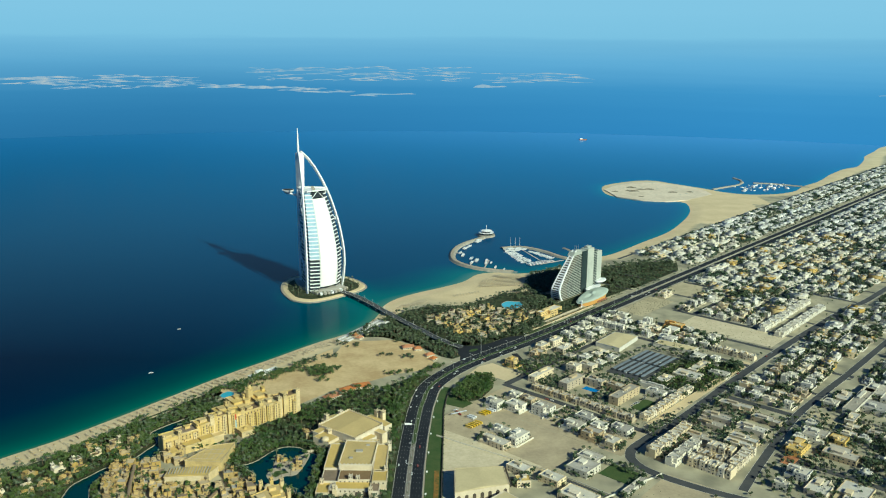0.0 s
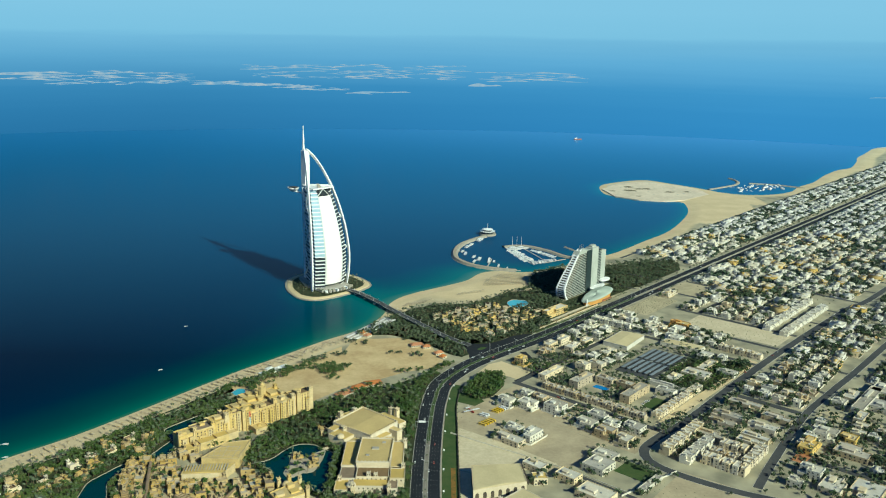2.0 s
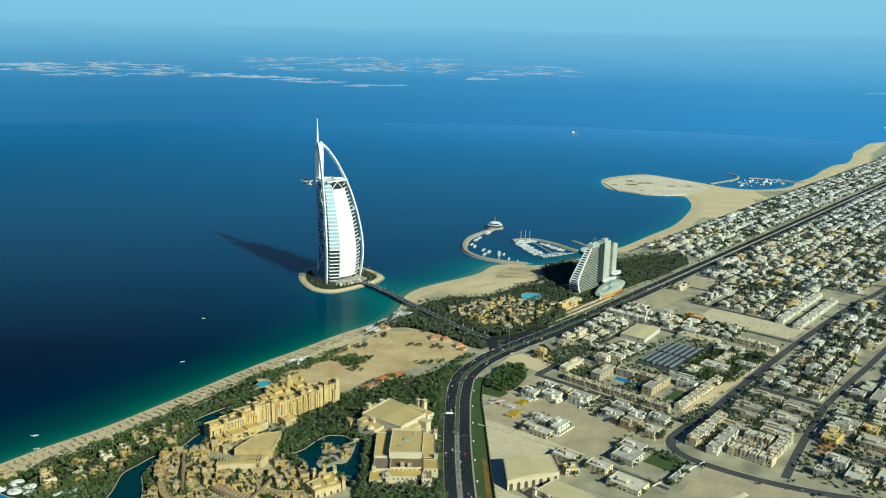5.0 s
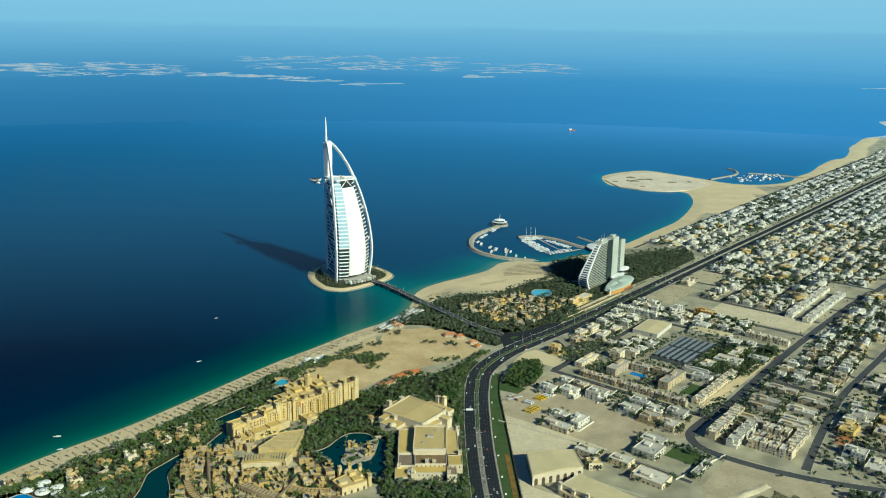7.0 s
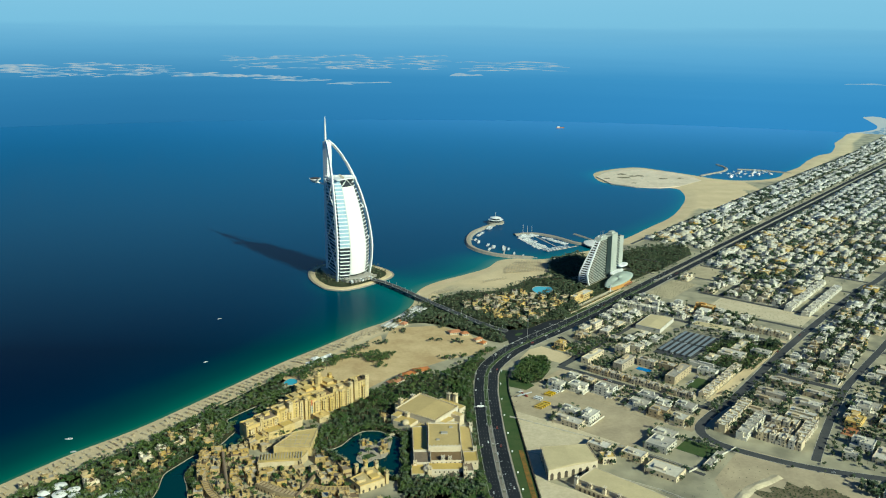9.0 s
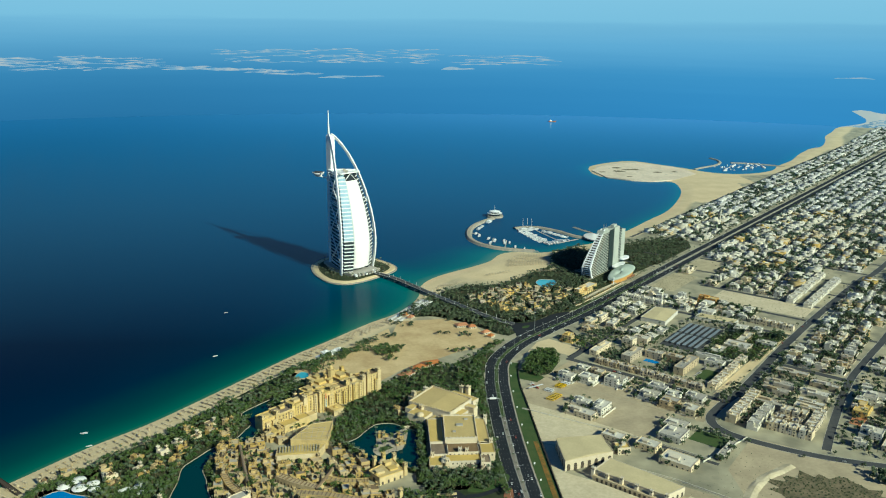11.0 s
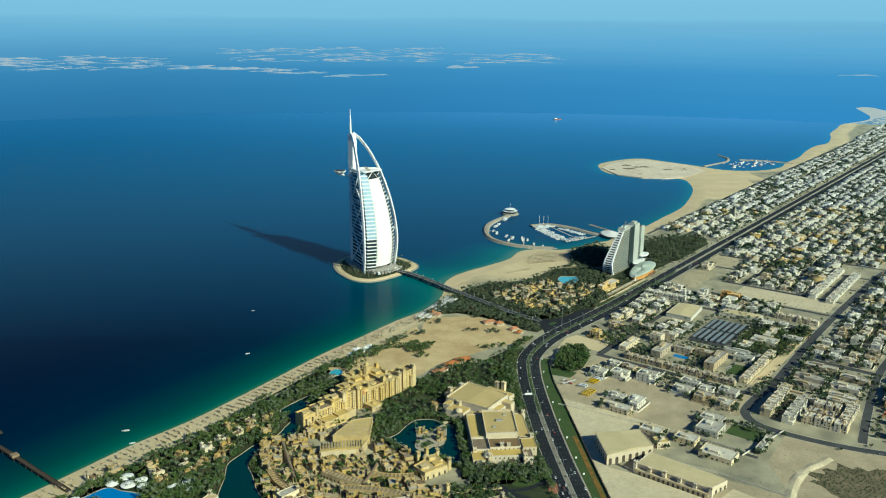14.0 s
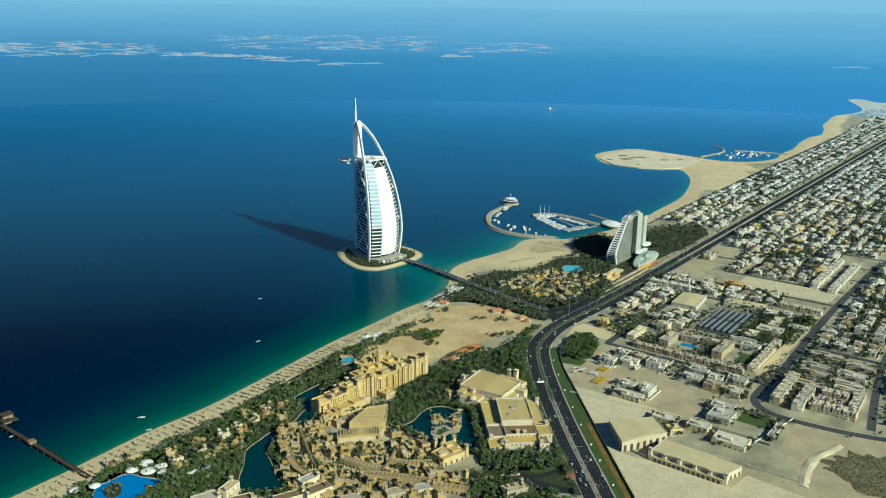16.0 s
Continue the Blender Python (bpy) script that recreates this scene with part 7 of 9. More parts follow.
strip(g, [Vector(at(-278, 204)), Vector(at(-272, 220)), Vector(at(-236, 220))], -0.25, 0.25, LAND - 1, LAND + 2.4)
tagged(part("boundary_wall", g, WHITE_WALL), "low pale boundary wall round the plots", "wall", kind="structure")

# ---------------------------------------------------------------- buildings told apart
STYLE = {"w": (WHITE_WALL, ROOF_PALE, "white flat-roofed villa"), "c": (CREAM_WALL, ROOF_PALE, "cream flat-roofed villa"), "t": (TAN_WALL, ROOF_GREY, "tan flat-roofed house"),
         "y": (OCHRE_WALL, ROOF_SAND, "yellow flat-roofed house"), "g": (WHITE_WALL, ROOF_GREY, "white house with grey roof"), "o": (ORANGE_WALL, ROOF_SAND, "orange-yellow house")}


def named(rows, tail, **kw):
    for i, (u0, u1, v0, v1, h, s) in enumerate(rows):
        wall, roof, text = STYLE[s]
        house(city_pose((u0 + u1) / 2, (v0 + v1) / 2), u1 - u0, v1 - v0, h, wall, roof, text + " " + tail, seed=int(u0 * 7 + v0), **kw)


named([(-64, -46, 40, 57, 10, "y"), (22, 47, 30, 46, 8, "c"), (56, 84, 32, 47, 8, "c"), (104, 120, 28, 46, 8, "w"), (134, 150, 27, 46, 8, "w"), (166, 184, 22, 38, 8, "w")], "beside the coast road", walled=3.0, kit=2)
named([(36, 68, 66, 80, 8, "c"), (76, 102, 66, 80, 8, "c"), (124, 140, 60, 78, 8, "w"), (154, 176, 59, 74, 8, "w"), (224, 240, 72, 88, 11, "w"), (-6, 16, 44, 62, 7, "t")], "on a side street", walled=2.0, kit=2, back=False)
named([(-202, -186, 110, 134, 9, "w"), (-190, -172, 138, 162, 9, "w"), (-162, -146, 118, 136, 8, "w"), (-160, -146, 140, 160, 8, "t"), (-176, -156, 172, 198, 11, "g")], "beside the sandy bus yard", walled=2.5, kit=2, back=False)
named([(-156, -138, 228, 254, 8, "g"), (-188, -168, 228, 254, 8, "g"), (-194, -174, 262, 284, 9, "t"), (-198, -178, 292, 312, 9, "c"), (-156, -138, 280, 306, 8, "g"), (-166, -148, 258, 276, 7, "w")], "in a walled plot", walled=2.0, kit=2, back=False)
named([(-269, -240, 198, 216, 9, "w"), (-290, -274, 174, 213, 7, "c"), (-258, -244, 166, 190, 6, "w")], "of the bus depot", category="depot building", group="depot buildings", name="depot_building")
named([(-280, -250, 298, 326, 8, "g"), (-334, -308, 323, 362, 6, "c"), (-318, -300, 286, 312, 7, "c"), (-324, -308, 244, 270, 7, "c"), (-284, -238, 372, 380, 4, "g"), (-246, -226, 290, 318, 6, "g")], "beside bare sand", notch=False, bays=6)
named([(30, 50, 112, 127, 7, "w"), (58, 88, 118, 133, 6, "c"), (26, 44, 140, 156, 6, "w"), (58, 84, 143, 158, 6, "g"), (18, 34, 92, 106, 7, "t")], "beside the car park", notch=False, kit=3, back=False, bays=6)
named([(192, 213, 160, 189, 10, "w"), (266, 281, 134, 168, 10, "o"), (214, 240, 108, 128, 8, "c"), (230, 262, 150, 168, 8, "w"), (240, 270, 195, 215, 7, "g")], "beside the open sand lot", walled=2.0, kit=2, back=False)
APT = [(-90, -40, 103, 115, 8, "c"), (-84, -38, 153, 168, 11, "t"), (-44, -30, 173, 200, 10, "t"), (-40, -26, 205, 229, 10, "t"), (-79, -20, 233, 248, 11, "t"), (-22, -6, 124, 142, 12, "c"), (0, 16, 132, 156, 10, "c"), (-18, -4, 256, 283, 8, "g")]
named(APT, "of a walled compound", name="apartment_block", category="apartment block", group="apartment blocks", bays=9, notch=False, kit=4, back=False)
named([(4, 14, 232, 300, 6, "g"), (30, 60, 245, 262, 6, "c"), (70, 96, 252, 290, 6, "c"), (100, 150, 262, 276, 6, "c"), (110, 126, 290, 318, 7, "g"), (150, 176, 240, 258, 7, "w")], "among dark trees", name="school_building", category="school", group="school buildings", notch=False, bays=9, kit=2, back=False)
named([(17, 33, 348, 392, 6, "t"), (-34, -18, 347, 389, 6, "t"), (-60, -46, 352, 388, 6, "t"), (-106, -90, 352, 396, 6, "t"), (-38, -22, 396, 434, 6, "c"), (-72, -56, 402, 438, 6, "c"), (2, 18, 400, 438, 6, "t"), (-90, -76, 404, 436, 6, "c")],
      "of the tan courtyard row", bays=8, kit=3, back=False)
named([(-62, -24, 470, 488, 8, "y"), (-10, 16, 471, 497, 9, "g"), (-4, 16, 500, 520, 9, "y"), (-40, -10, 505, 545, 7, "t"), (-120, -102, 490, 516, 10, "w"), (-154, -140, 490, 506, 8, "w"), (-142, -104, 520, 544, 6, "c"), (-136, -88, 548, 580, 5, "c")], "behind the back street", back=False)
SCHOOL = [(104, 204, 484, 500, 9, "g"), (110, 128, 456, 474, 8, "g"), (140, 176, 462, 480, 6, "c"), (186, 226, 486, 512, 9, "g"), (130, 160, 500, 530, 8, "g"), (72, 104, 496, 508, 7, "c"), (176, 200, 512, 560, 8, "g")]
named(SCHOOL, "of a large school", name="school_block", category="school", group="school blocks", notch=False, bays=8, kit=3, back=False)


def row_houses(u0, u1, v0, v1, n, h, s, tail, jitter=0.6):
    """A row of n alike houses from one end of a strip to the other."""
    along_u = abs(u1 - u0) > abs(v1 - v0)
    wall, roof, text = STYLE[s]
    for k in range(n):
        t0, t1 = k / n, (k + 1) / n
        if along_u:
            a = (u0 + (u1 - u0) * t0, u0 + (u1 - u0) * t1, v0, v1)
        else:
            a = (u0, u1, v0 + (v1 - v0) * t0, v0 + (v1 - v0) * t1)
        w, d = a[1] - a[0] - 0.4, a[3] - a[2] - 0.4
        o = rnd.uniform(-jitter, jitter)
        house(city_pose((a[0] + a[1]) / 2 + (0 if along_u else o), (a[2] + a[3]) / 2 + (o if along_u else 0)), w, d, h + rnd.uniform(-0.4, 0.6), wall, roof, "narrow " + text.replace("villa", "row house") + " " + tail,
              "row_house", "house", "row houses " + tail, 31 * k + int(v0), bays=5.5, kit=0, back=False, roof_room=k % 2 == 0, only="y" if along_u else "x")


row_houses(-114, -102, 124, 290, 21, 7, "t", "along the inner street")
row_houses(-96, 40, 290, 302, 15, 7, "c", "facing the wide street")
row_houses(214, 228, 248, 318, 8, 8, "c", "by the sand lot")
row_houses(-182, -84, 346, 360, 11, 10, "c", "in the white compound")
row_houses(-186, -112, 374, 388, 8, 9, "g", "in the white compound")
row_houses(-170, -154, 394, 448, 7, 10, "c", "with arcaded fronts")
row_houses(-122, -106, 394, 428, 4, 10, "c", "with arcaded fronts")
row_houses(-150, -90, 433, 446, 7, 10, "c", "with arcaded fronts")
row_houses(-146, -132, 394, 428, 5, 8, "t", "with arcaded fronts")
row_houses(364, 588, 262, 276, 15, 8, "w", "in long white rows")
row_houses(355, 570, 296, 310, 14, 8, "w", "in long white rows")
row_houses(196, 210, 18, 98, 9, 9, "w", "by the coast road")

roofed_hall("warehouse", [at(104, 98), at(106, 141), at(177, 134), at(171, 94)], 7, WHITE_WALL, ROOF_CREAM, "low warehouse with a broad dusty roof", 1.2, 0.4)
roofed_hall("warehouse", [at(168, 168), at(176, 233), at(198, 233), at(190, 168)], 6, WHITE_WALL, ROOF_CREAM, "long low warehouse with dusty roof", 0.8, 0.4)
for i in range(2):
    for j in range(6):
        u, v = 58 + 56 * i, 174 + 9.6 * j
        t = thing("carport", city_pose(u, v, 0), "long blue-grey carport roof over parked cars", "carport", "carports of the car park")
        part("roof", Geo().box(0, 0, 50, 5.0, 2.6, 2.9, bottom=True), CARPORT_ROOF, t)
        for k in (-24, -12, 0, 12, 24):
            part("post", Geo().box(k, 1.6, 0.25, 0.25, -0.3, 2.6), STEEL, t)
# the arcaded halls beside the road
h1 = roofed_hall("arcaded_hall", [(8, 820), (68, 840), (64, 880), (8, 874)], 13, CREAM_WALL, ROOF_CREAM, "plain cream hall with tall arched openings and pale roof", 0.9, 0.5, arches=((0, 7, 4.2, 8.5), (3, 6, 4.0, 8.5)))
# dark strip along the side wall, below the roof edge
part("side_gutter", Geo().box(68, 860, 1.2, 40, 9, 12.5, 5), SHADE, h1)
h2 = roofed_hall("arcaded_hall", [(38, 806), (100, 748), (126, 764), (62, 830)], 10, CREAM_WALL, ROOF_CREAM, "long cream hall with arcades and turrets under a pale roof", 0.7, 0.5, arches=((0, 13, 3.2, 5.0), (1, 4, 3.2, 5.0)))
for k in range(6):
    p = Vector((36, 804)).lerp(Vector((100, 745)), k / 5)
    g = Geo()
    wind_tower(g, p.x, p.y, 0, 14 if k in (0, 2, 5) else 12, 3.6, -43)
    part("turret", g, [CREAM_WALL, SHADE], h2)
part("arcade", Geo().box(67, 774, 84, 4, -1, 6, -42.6), CREAM_WALL, h2)
for k in range(14):
    p = Vector((37, 798.6)).lerp(Vector((95, 745)), (k + 0.5) / 14)
    part("arcade_opening", Geo().box(p.x, p.y, 2.6, 0.3, 0, 4.2, -42.6, bottom=True), SHADE, h2)
house(pose(85, 862, LAND, 0, 0, 6), 16, 14, 8, CREAM_WALL, ROOF_SAND, "small cream pavilion with a roof well", "pavilion", "pavilion", "pavilions", 3, notch=False, bays=4)

# ---------------------------------------------------------------- ordinary villas: eight designs, copied over the near blocks
DESIGN = []
for i, (w, d, h, s) in enumerate(((15, 14, 7.2, "w"), (17, 13, 7.5, "c"), (13, 15, 7.0, "t"), (18, 15, 8.0, "w"), (14, 12, 7.2, "g"), (16, 16, 6.8, "c"), (20, 13, 7.6, "g"), (12, 13, 10.2, "w"))):
    wall, roof, text = STYLE[s]
    t = house(city_pose(3000 + 40 * i, 700), w, d, h, wall, roof, text + " in a walled garden plot", seed=i, walled=3.2, bays=10, kit=1, back=False)
    DESIGN.append(t)
city_trees, far_houses, yards = [], [], []
cr = random.Random(77)
# blocks of plots: u from, to, v from, to
NEAR_BLOCKS = [(62, 146, 342, 430), (154, 246, 346, 430), (-60, 52, 470, 470), (20, 70, 500, 640), (198, 280, 92, 150), (214, 280, 172, 240), (376, 462, 96, 132), (376, 462, 148, 252), (150, 182, 262, 318), (232, 280, 24, 64), (428, 466, 24, 60)]
FAR_BLOCKS = [(-66, 10, 550, 650), (-230, -150, 520, 640), (254, 326, 430, 452), (254, 326, 346, 420), (332, 500, 346, 430), (500, 600, 346, 430), (600, 2600, 346, 470), (236, 2300, 470, 620)]
for k in range(24):
    u = 471 + 95 * k
    for v0, v1 in ((28, 134), (146, 206), (218, 326)):
        if k == 0 and v0 == 28:
            v0 = 96
        if k == 1 and v0 == 28:
            u_0 = 580
        if k < 2 and v0 == 218:
            v1 = 258
        FAR_BLOCKS.append((u, u + 87, v0, v1))
for k in range(40):
    u = 700 + 95 * k
    FAR_BLOCKS += [(u, u + 87, -96, -26), (u, u + 87, -172, -110)]
    if k > 22:
        FAR_BLOCKS.append((u, u + 87, -178 - 4.5 * (k - 22), -180))
FREE = [rect_uv(470, 575, 24, 90), rect_uv(588, 632, 342, 370)]
ROAD_SET = [p for p in inland_line + third_line]


def clear_of_roads(x, y, d):
    return far_from(ROAD_SET, (x, y), d)


for block, is_near in [(b, True) for b in NEAR_BLOCKS] + [(b, False) for b in FAR_BLOCKS]:
    u0, u1, v0, v1 = block
    pitch = 25 if is_near else 23
    nu, nv = max(1, round((u1 - u0) / pitch)), max(1, round((v1 - v0) / pitch))
    for i in range(nu):
        for j in range(nv):
            u, v = u0 + (i + 0.5) * (u1 - u0) / nu + cr.uniform(-3, 3), v0 + (j + 0.5) * (v1 - v0) / nv + cr.uniform(-3, 3)
            x, y = at(u, v)
            if not clear_of_roads(x, y, 17) or any(inside((x, y), q) for q in FREE):
                continue
            q = cr.random()
            if q < (0.06 if is_near else 0.18):              # an empty plot or one full of trees
                for _ in range(cr.choice((0, 6, 14, 18))):
                    city_trees.append((*at(u + cr.uniform(-11, 11), v + cr.uniform(-11, 11)), LAND, cr.uniform(0, 360), cr.uniform(0.8, 1.5)))
                continue
            turn = cr.choice((0, 0, 90, 180, 270)) if not is_near else cr.choice((0, 0, 0, 90))
            if is_near:
                k = cr.randrange(8)
                m = city_pose(u, v, turn)
                copy_thing(DESIGN[k], m)
            else:
                far_houses.append((x, y, LAND, A_CITY + turn + cr.uniform(-1.5, 1.5), cr.uniform(0.8, 1.25)))
            for _ in range(cr.choice((3, 4, 5, 7, 9)) if is_near or u < 1500 else cr.choice((3, 4, 5, 7))):
                a, b = cr.uniform(-12, 12), cr.choice((-11, 11)) + cr.uniform(-1.5, 1.5)
                if cr.random() < 0.5:
                    a, b = b, a
                city_trees.append((*at(u + a, v + b), LAND, cr.uniform(0, 360), cr.uniform(0.6, 1.3)))
            if cr.random() < 0.75:
                yards.append((x, y, LAND, A_CITY, cr.uniform(0.8, 1.0)))
for t in DESIGN:
    for o in (*t.children_recursive, t):
        bpy.data.objects.remove(o)

# the farther houses, joined
FAR_KIND = []
for i in range(7):
    r = random.Random(200 + i)
    w, d, h = (r.uniform(12, 19), r.uniform(11, 16), r.choice((6.8, 7.4, 7.4, 8.2, 4.2))) if i < 5 else (22.0, 13.0 + i, (9.5, 5.0)[i - 5])
    wall, roof, dark = Geo(), Geo(), Geo()
    p, q = w * 0.36, d * 0.36
    o = [(-w / 2, -d / 2), (w / 2 - p, -d / 2), (w / 2 - p, -d / 2 + q), (w / 2, -d / 2 + q), (w / 2, d / 2), (-w / 2, d / 2)]
    wall.prism(o, -1, h)
    wall.ring_wall(o, h, h + 0.9, 0.4)
    wall.box(-w * 0.1, d * 0.15, w * 0.28, d * 0.3, h, h + 2.6)
    wall.box(w / 2 - p / 2, -d / 2 + q / 2, p, q, -1, h * 0.5)
    wall.ring_wall([(-w / 2 - 3, -d / 2 - 3), (w / 2 + 3, -d / 2 - 3), (w / 2 + 3, d / 2 + 3), (-w / 2 - 3, d / 2 + 3)], -1, 2.0, 0.35)
    roof.prism([(x * 0.95, y * 0.95) for x, y in o], h - 0.2, h + 0.15)
    for f in range(int(h / 3.4)):
        for k in range(3):
            dark.box(-w * 0.38 + k * w * 0.25, -d / 2 - 0.05, 1.8, 0.2, f * 3.5 + 0.9, f * 3.5 + 2.5)
            dark.box(-w / 2 - 0.05, -d * 0.34 + k * d * 0.32, 0.2, 1.8, f * 3.5 + 0.9, f * 3.5 + 2.5)
            dark.box(w * 0.5 + 0.05, -d * 0.1 + k * d * 0.25, 0.2, 1.8, f * 3.5 + 0.9, f * 3.5 + 2.5)
    FAR_KIND.append((wall, roof, dark))
PLAIN_KIND = []                                       # the farthest ones show no more than their bodies
for i in range(5):
    r = random.Random(260 + i)
    w, d, h = r.uniform(12, 19), r.uniform(11, 16), r.choice((6.8, 7.4, 8.2, 4.2))
    wall, roof, dark = Geo().walled_body([(-w / 2, -d / 2), (w / 2, -d / 2), (w / 2, d / 2), (-w / 2, d / 2)], -1, h, 0.8, 0.5), Geo(), Geo()
    wall.box(-w * 0.1, d * 0.15, w * 0.3, d * 0.3, h, h + 2.6)
    roof.box(0, 0, w - 1.2, d - 1.2, h, h + 0.15)
    dark.box(0, -d / 2 - 0.05, w * 0.7, 0.2, h * 0.55, h * 0.8)
    PLAIN_KIND.append((wall, roof, dark))
scattered("villa_quarter", PLAIN_KIND, [p for p in far_houses if p[1] > 2150], [HAZED_WALL, CITY_ROOF, DARK_GLASS], "distant quarter of pale flat-roofed villas", "houses")
far_houses = [p for p in far_houses if p[1] <= 2150]
hue = [cr.random() for _ in far_houses]
scattered("villa_quarter", FAR_KIND, [p for p, k in zip(far_houses, hue) if k > 0.22], [CITY_WALL, CITY_ROOF, DARK_GLASS], "dense far quarter of pale flat-roofed villas", "houses")
scattered("villa_quarter", FAR_KIND, [p for p, k in zip(far_houses, hue) if k <= 0.22], [OCHRE_CITY, CITY_ROOF, DARK_GLASS], "ochre flat-roofed villas strewn through the far quarter", "houses")
yard = Geo().box(0, 0, 24, 23, -0.8, 0.07)
scattered("garden_plots", [(yard,), (Geo(), Geo().box(0, 0, 23, 24, -0.8, 0.075)), (Geo(), Geo(), Geo().box(0, 0, 24, 24, -0.8, 0.08))], yards, [GARDEN, PAVING, LOT_DARK], "garden and paved plots round the villas", "gardens")
# mosque and its minaret beyond the forest
mosque = house(city_pose(905, -70), 26, 24, 11, WHITE_WALL, ROOF_PALE, "white mosque with dome and tall minaret", "mosque", "mosque", "x", 2, notch=False)
del mosque["group"]
part("dome", Geo().dome(0, 0, 11, 8, 8), WHITE_WALL, mosque, "white dome")
part("minaret", Geo().tube([(14, -8, 0), (14, -8, 26), (14, -8, 27), (14, -8, 38), (14, -8, 44)], [1.9, 1.7, 2.3, 1.3, 0.2], 8), WHITE_WALL, mosque, "slim white minaret")

# ---------------------------------------------------------------- planting
HOTEL_BOX = [tuple(P0 + HD * a + Vector((-HD.y, HD.x)) * b) for a, b in ((-6, -22), (L + 4, -8), (L + 6, 74), (80, 60), (-6, 24))]
HALLS = [[(-166, 972), (-114, 926), (-72, 984), (-130, 1034)], [(-148, 822), (-72, 822), (-70, 950), (-148, 950)]]
HOUSE_SPOTS = [(p.x, p.y) for p in (Vector(q) for q in GARDEN_VILLAS)] + vill + [(p.x, p.y) for p in ROWS]


def free_of(x, y, d=7.0):
    return all((x - a) ** 2 + (y - b) ** 2 > d * d for a, b in HOUSE_SPOTS)


WATERS = [[tuple(p) for p in w] for w in (LAKE, CANAL, POOL_SOUTH)]
CROSSING = [tuple(p) for p in JUNCTION]
near_road = [p for p in main_line if p.y < 1500]
G_PARK = [(-236, 1030), (-200, 1062), (-160, 1110), (-120, 1130), (-60, 1120), (-58, 1020), (-76, 990), (-130, 1034), (-168, 992), (-170, 950), (-200, 956), (-236, 940), (-250, 980)]
G_ROAD = [(-54, 760), (-54, 1060), (-52, 1100), (-40, 1140), (-20, 1180), (-40, 1190), (-90, 1140), (-82, 1040), (-70, 990), (-72, 820), (-90, 812), (-150, 800), (-160, 740), (-64, 740)]
G_HALL = [(-160, 800), (-60, 800), (-60, 824), (-146, 824), (-144, 930), (-150, 940), (-158, 880)]
G_BEACH = [(-620, 735), (-585, 775), (-542, 838), (-483, 882), (-448, 946), (-403, 1022), (-352, 1094), (-325, 1130), (-305, 1120), (-345, 1085), (-396, 1028), (-384, 985), (-378, 940), (-404, 888), (-424, 845), (-428, 800), (-450, 770), (-480, 760), (-520, 740)]
G_NORTH = [(-332, 1118), (-286, 1160), (-250, 1196), (-208, 1252), (-198, 1244), (-226, 1206), (-254, 1160), (-280, 1128), (-300, 1092), (-312, 1096)]
G_CLUMP = [(-212, 1196), (-190, 1216), (-172, 1190), (-190, 1166), (-206, 1172)]
G_COURT = [(-262, 936), (-246, 962), (-222, 990), (-214, 972), (-230, 944), (-232, 905), (-250, 886), (-258, 900)]
G_FORE = [(-316, 932), (-270, 968), (-236, 1000), (-226, 990), (-258, 948), (-300, 915)]
G_CAUSE = [(-150, 1400), (-115, 1452), (-75, 1500), (-35, 1520), (32, 1532), (70, 1568), (110, 1614), (162, 1622), (220, 1600), (200, 1540), (170, 1480), (124, 1420), (84, 1362), (52, 1326), (10, 1300), (-10, 1312), (-60, 1370), (-110, 1420)]
G_SQUARE = [(-140, 1396), (-100, 1400), (-60, 1345), (-30, 1310), (-20, 1290), (-60, 1318), (-110, 1350), (-170, 1345)]
G_WEST = [at(x, y) for x, y in ((250, -190), (270, -110), (330, -125), (460, -125), (520, -100), (660, -40), (690, -75), (660, -130), (560, -165), (470, -175), (400, -210))]
G_WEST2 = [at(x, y) for x, y in ((452, -26), (640, -26), (700, -60), (660, -120), (540, -150), (460, -130), (440, -60))]
G_SHADE = [(176, 1750), (240, 1806), (262, 1780), (262, 1700), (232, 1640), (186, 1618), (160, 1640), (156, 1690)]
G_SOUTH = [(-178, 734), (-172, 782), (-140, 776), (-120, 756), (-94, 738), (-70, 722), (-120, 715)]
belt = [p for p in coast if 800 < p.y < 1215 and p.x < -240]
G_STRIP = [tuple(p) for p in shifted(belt, 45)] + [tuple(p) for p in shifted(belt, 66)][::-1]
G_WALL = rect_uv(24, 150, -40, -20)
G_BIG = [at(x, y) for x, y in ((-208, 60), (-168, 42), (-126, 34), (-116, 54), (-146, 82), (-190, 94), (-212, 84))]
G_MEMBER = [at(x, y) for x, y in ((-60, 58), (-20, 58), (20, 78), (20, 118), (-50, 104), (-90, 84))]
G_SCHOOL = [at(x, y) for x, y in ((20, 236), (150, 232), (180, 300), (170, 320), (40, 316), (16, 290))]
G_LAKE = [(-158, 800), (-146, 800), (-146, 935), (-158, 940), (-196, 958), (-230, 940), (-222, 932), (-190, 950), (-160, 935)]
G_BELT = [(-53, 730), (-54, 1060), (-50, 1100), (-36, 1142), (-6, 1192), (8, 1214), (-14, 1222), (-50, 1170), (-72, 1100), (-72, 990), (-66, 930), (-66, 830), (-68, 730)]
G_FRONT = [(-152, 786), (-60, 790), (-56, 826), (-150, 828)]
G_HOTEL = [at(x, y) for x, y in ((150, -66), (216, -66), (216, -42), (480, -30), (480, -100), (436, -100), (436, -84), (262, -84), (262, -126), (150, -126))]
BALL = [at(316 + 58 * math.cos(k), -44 + 25 * math.sin(k)) for k in np.linspace(0, 6.1, 16)]
WAVE_BOX = rect_uv(258, 438, -112, -64)
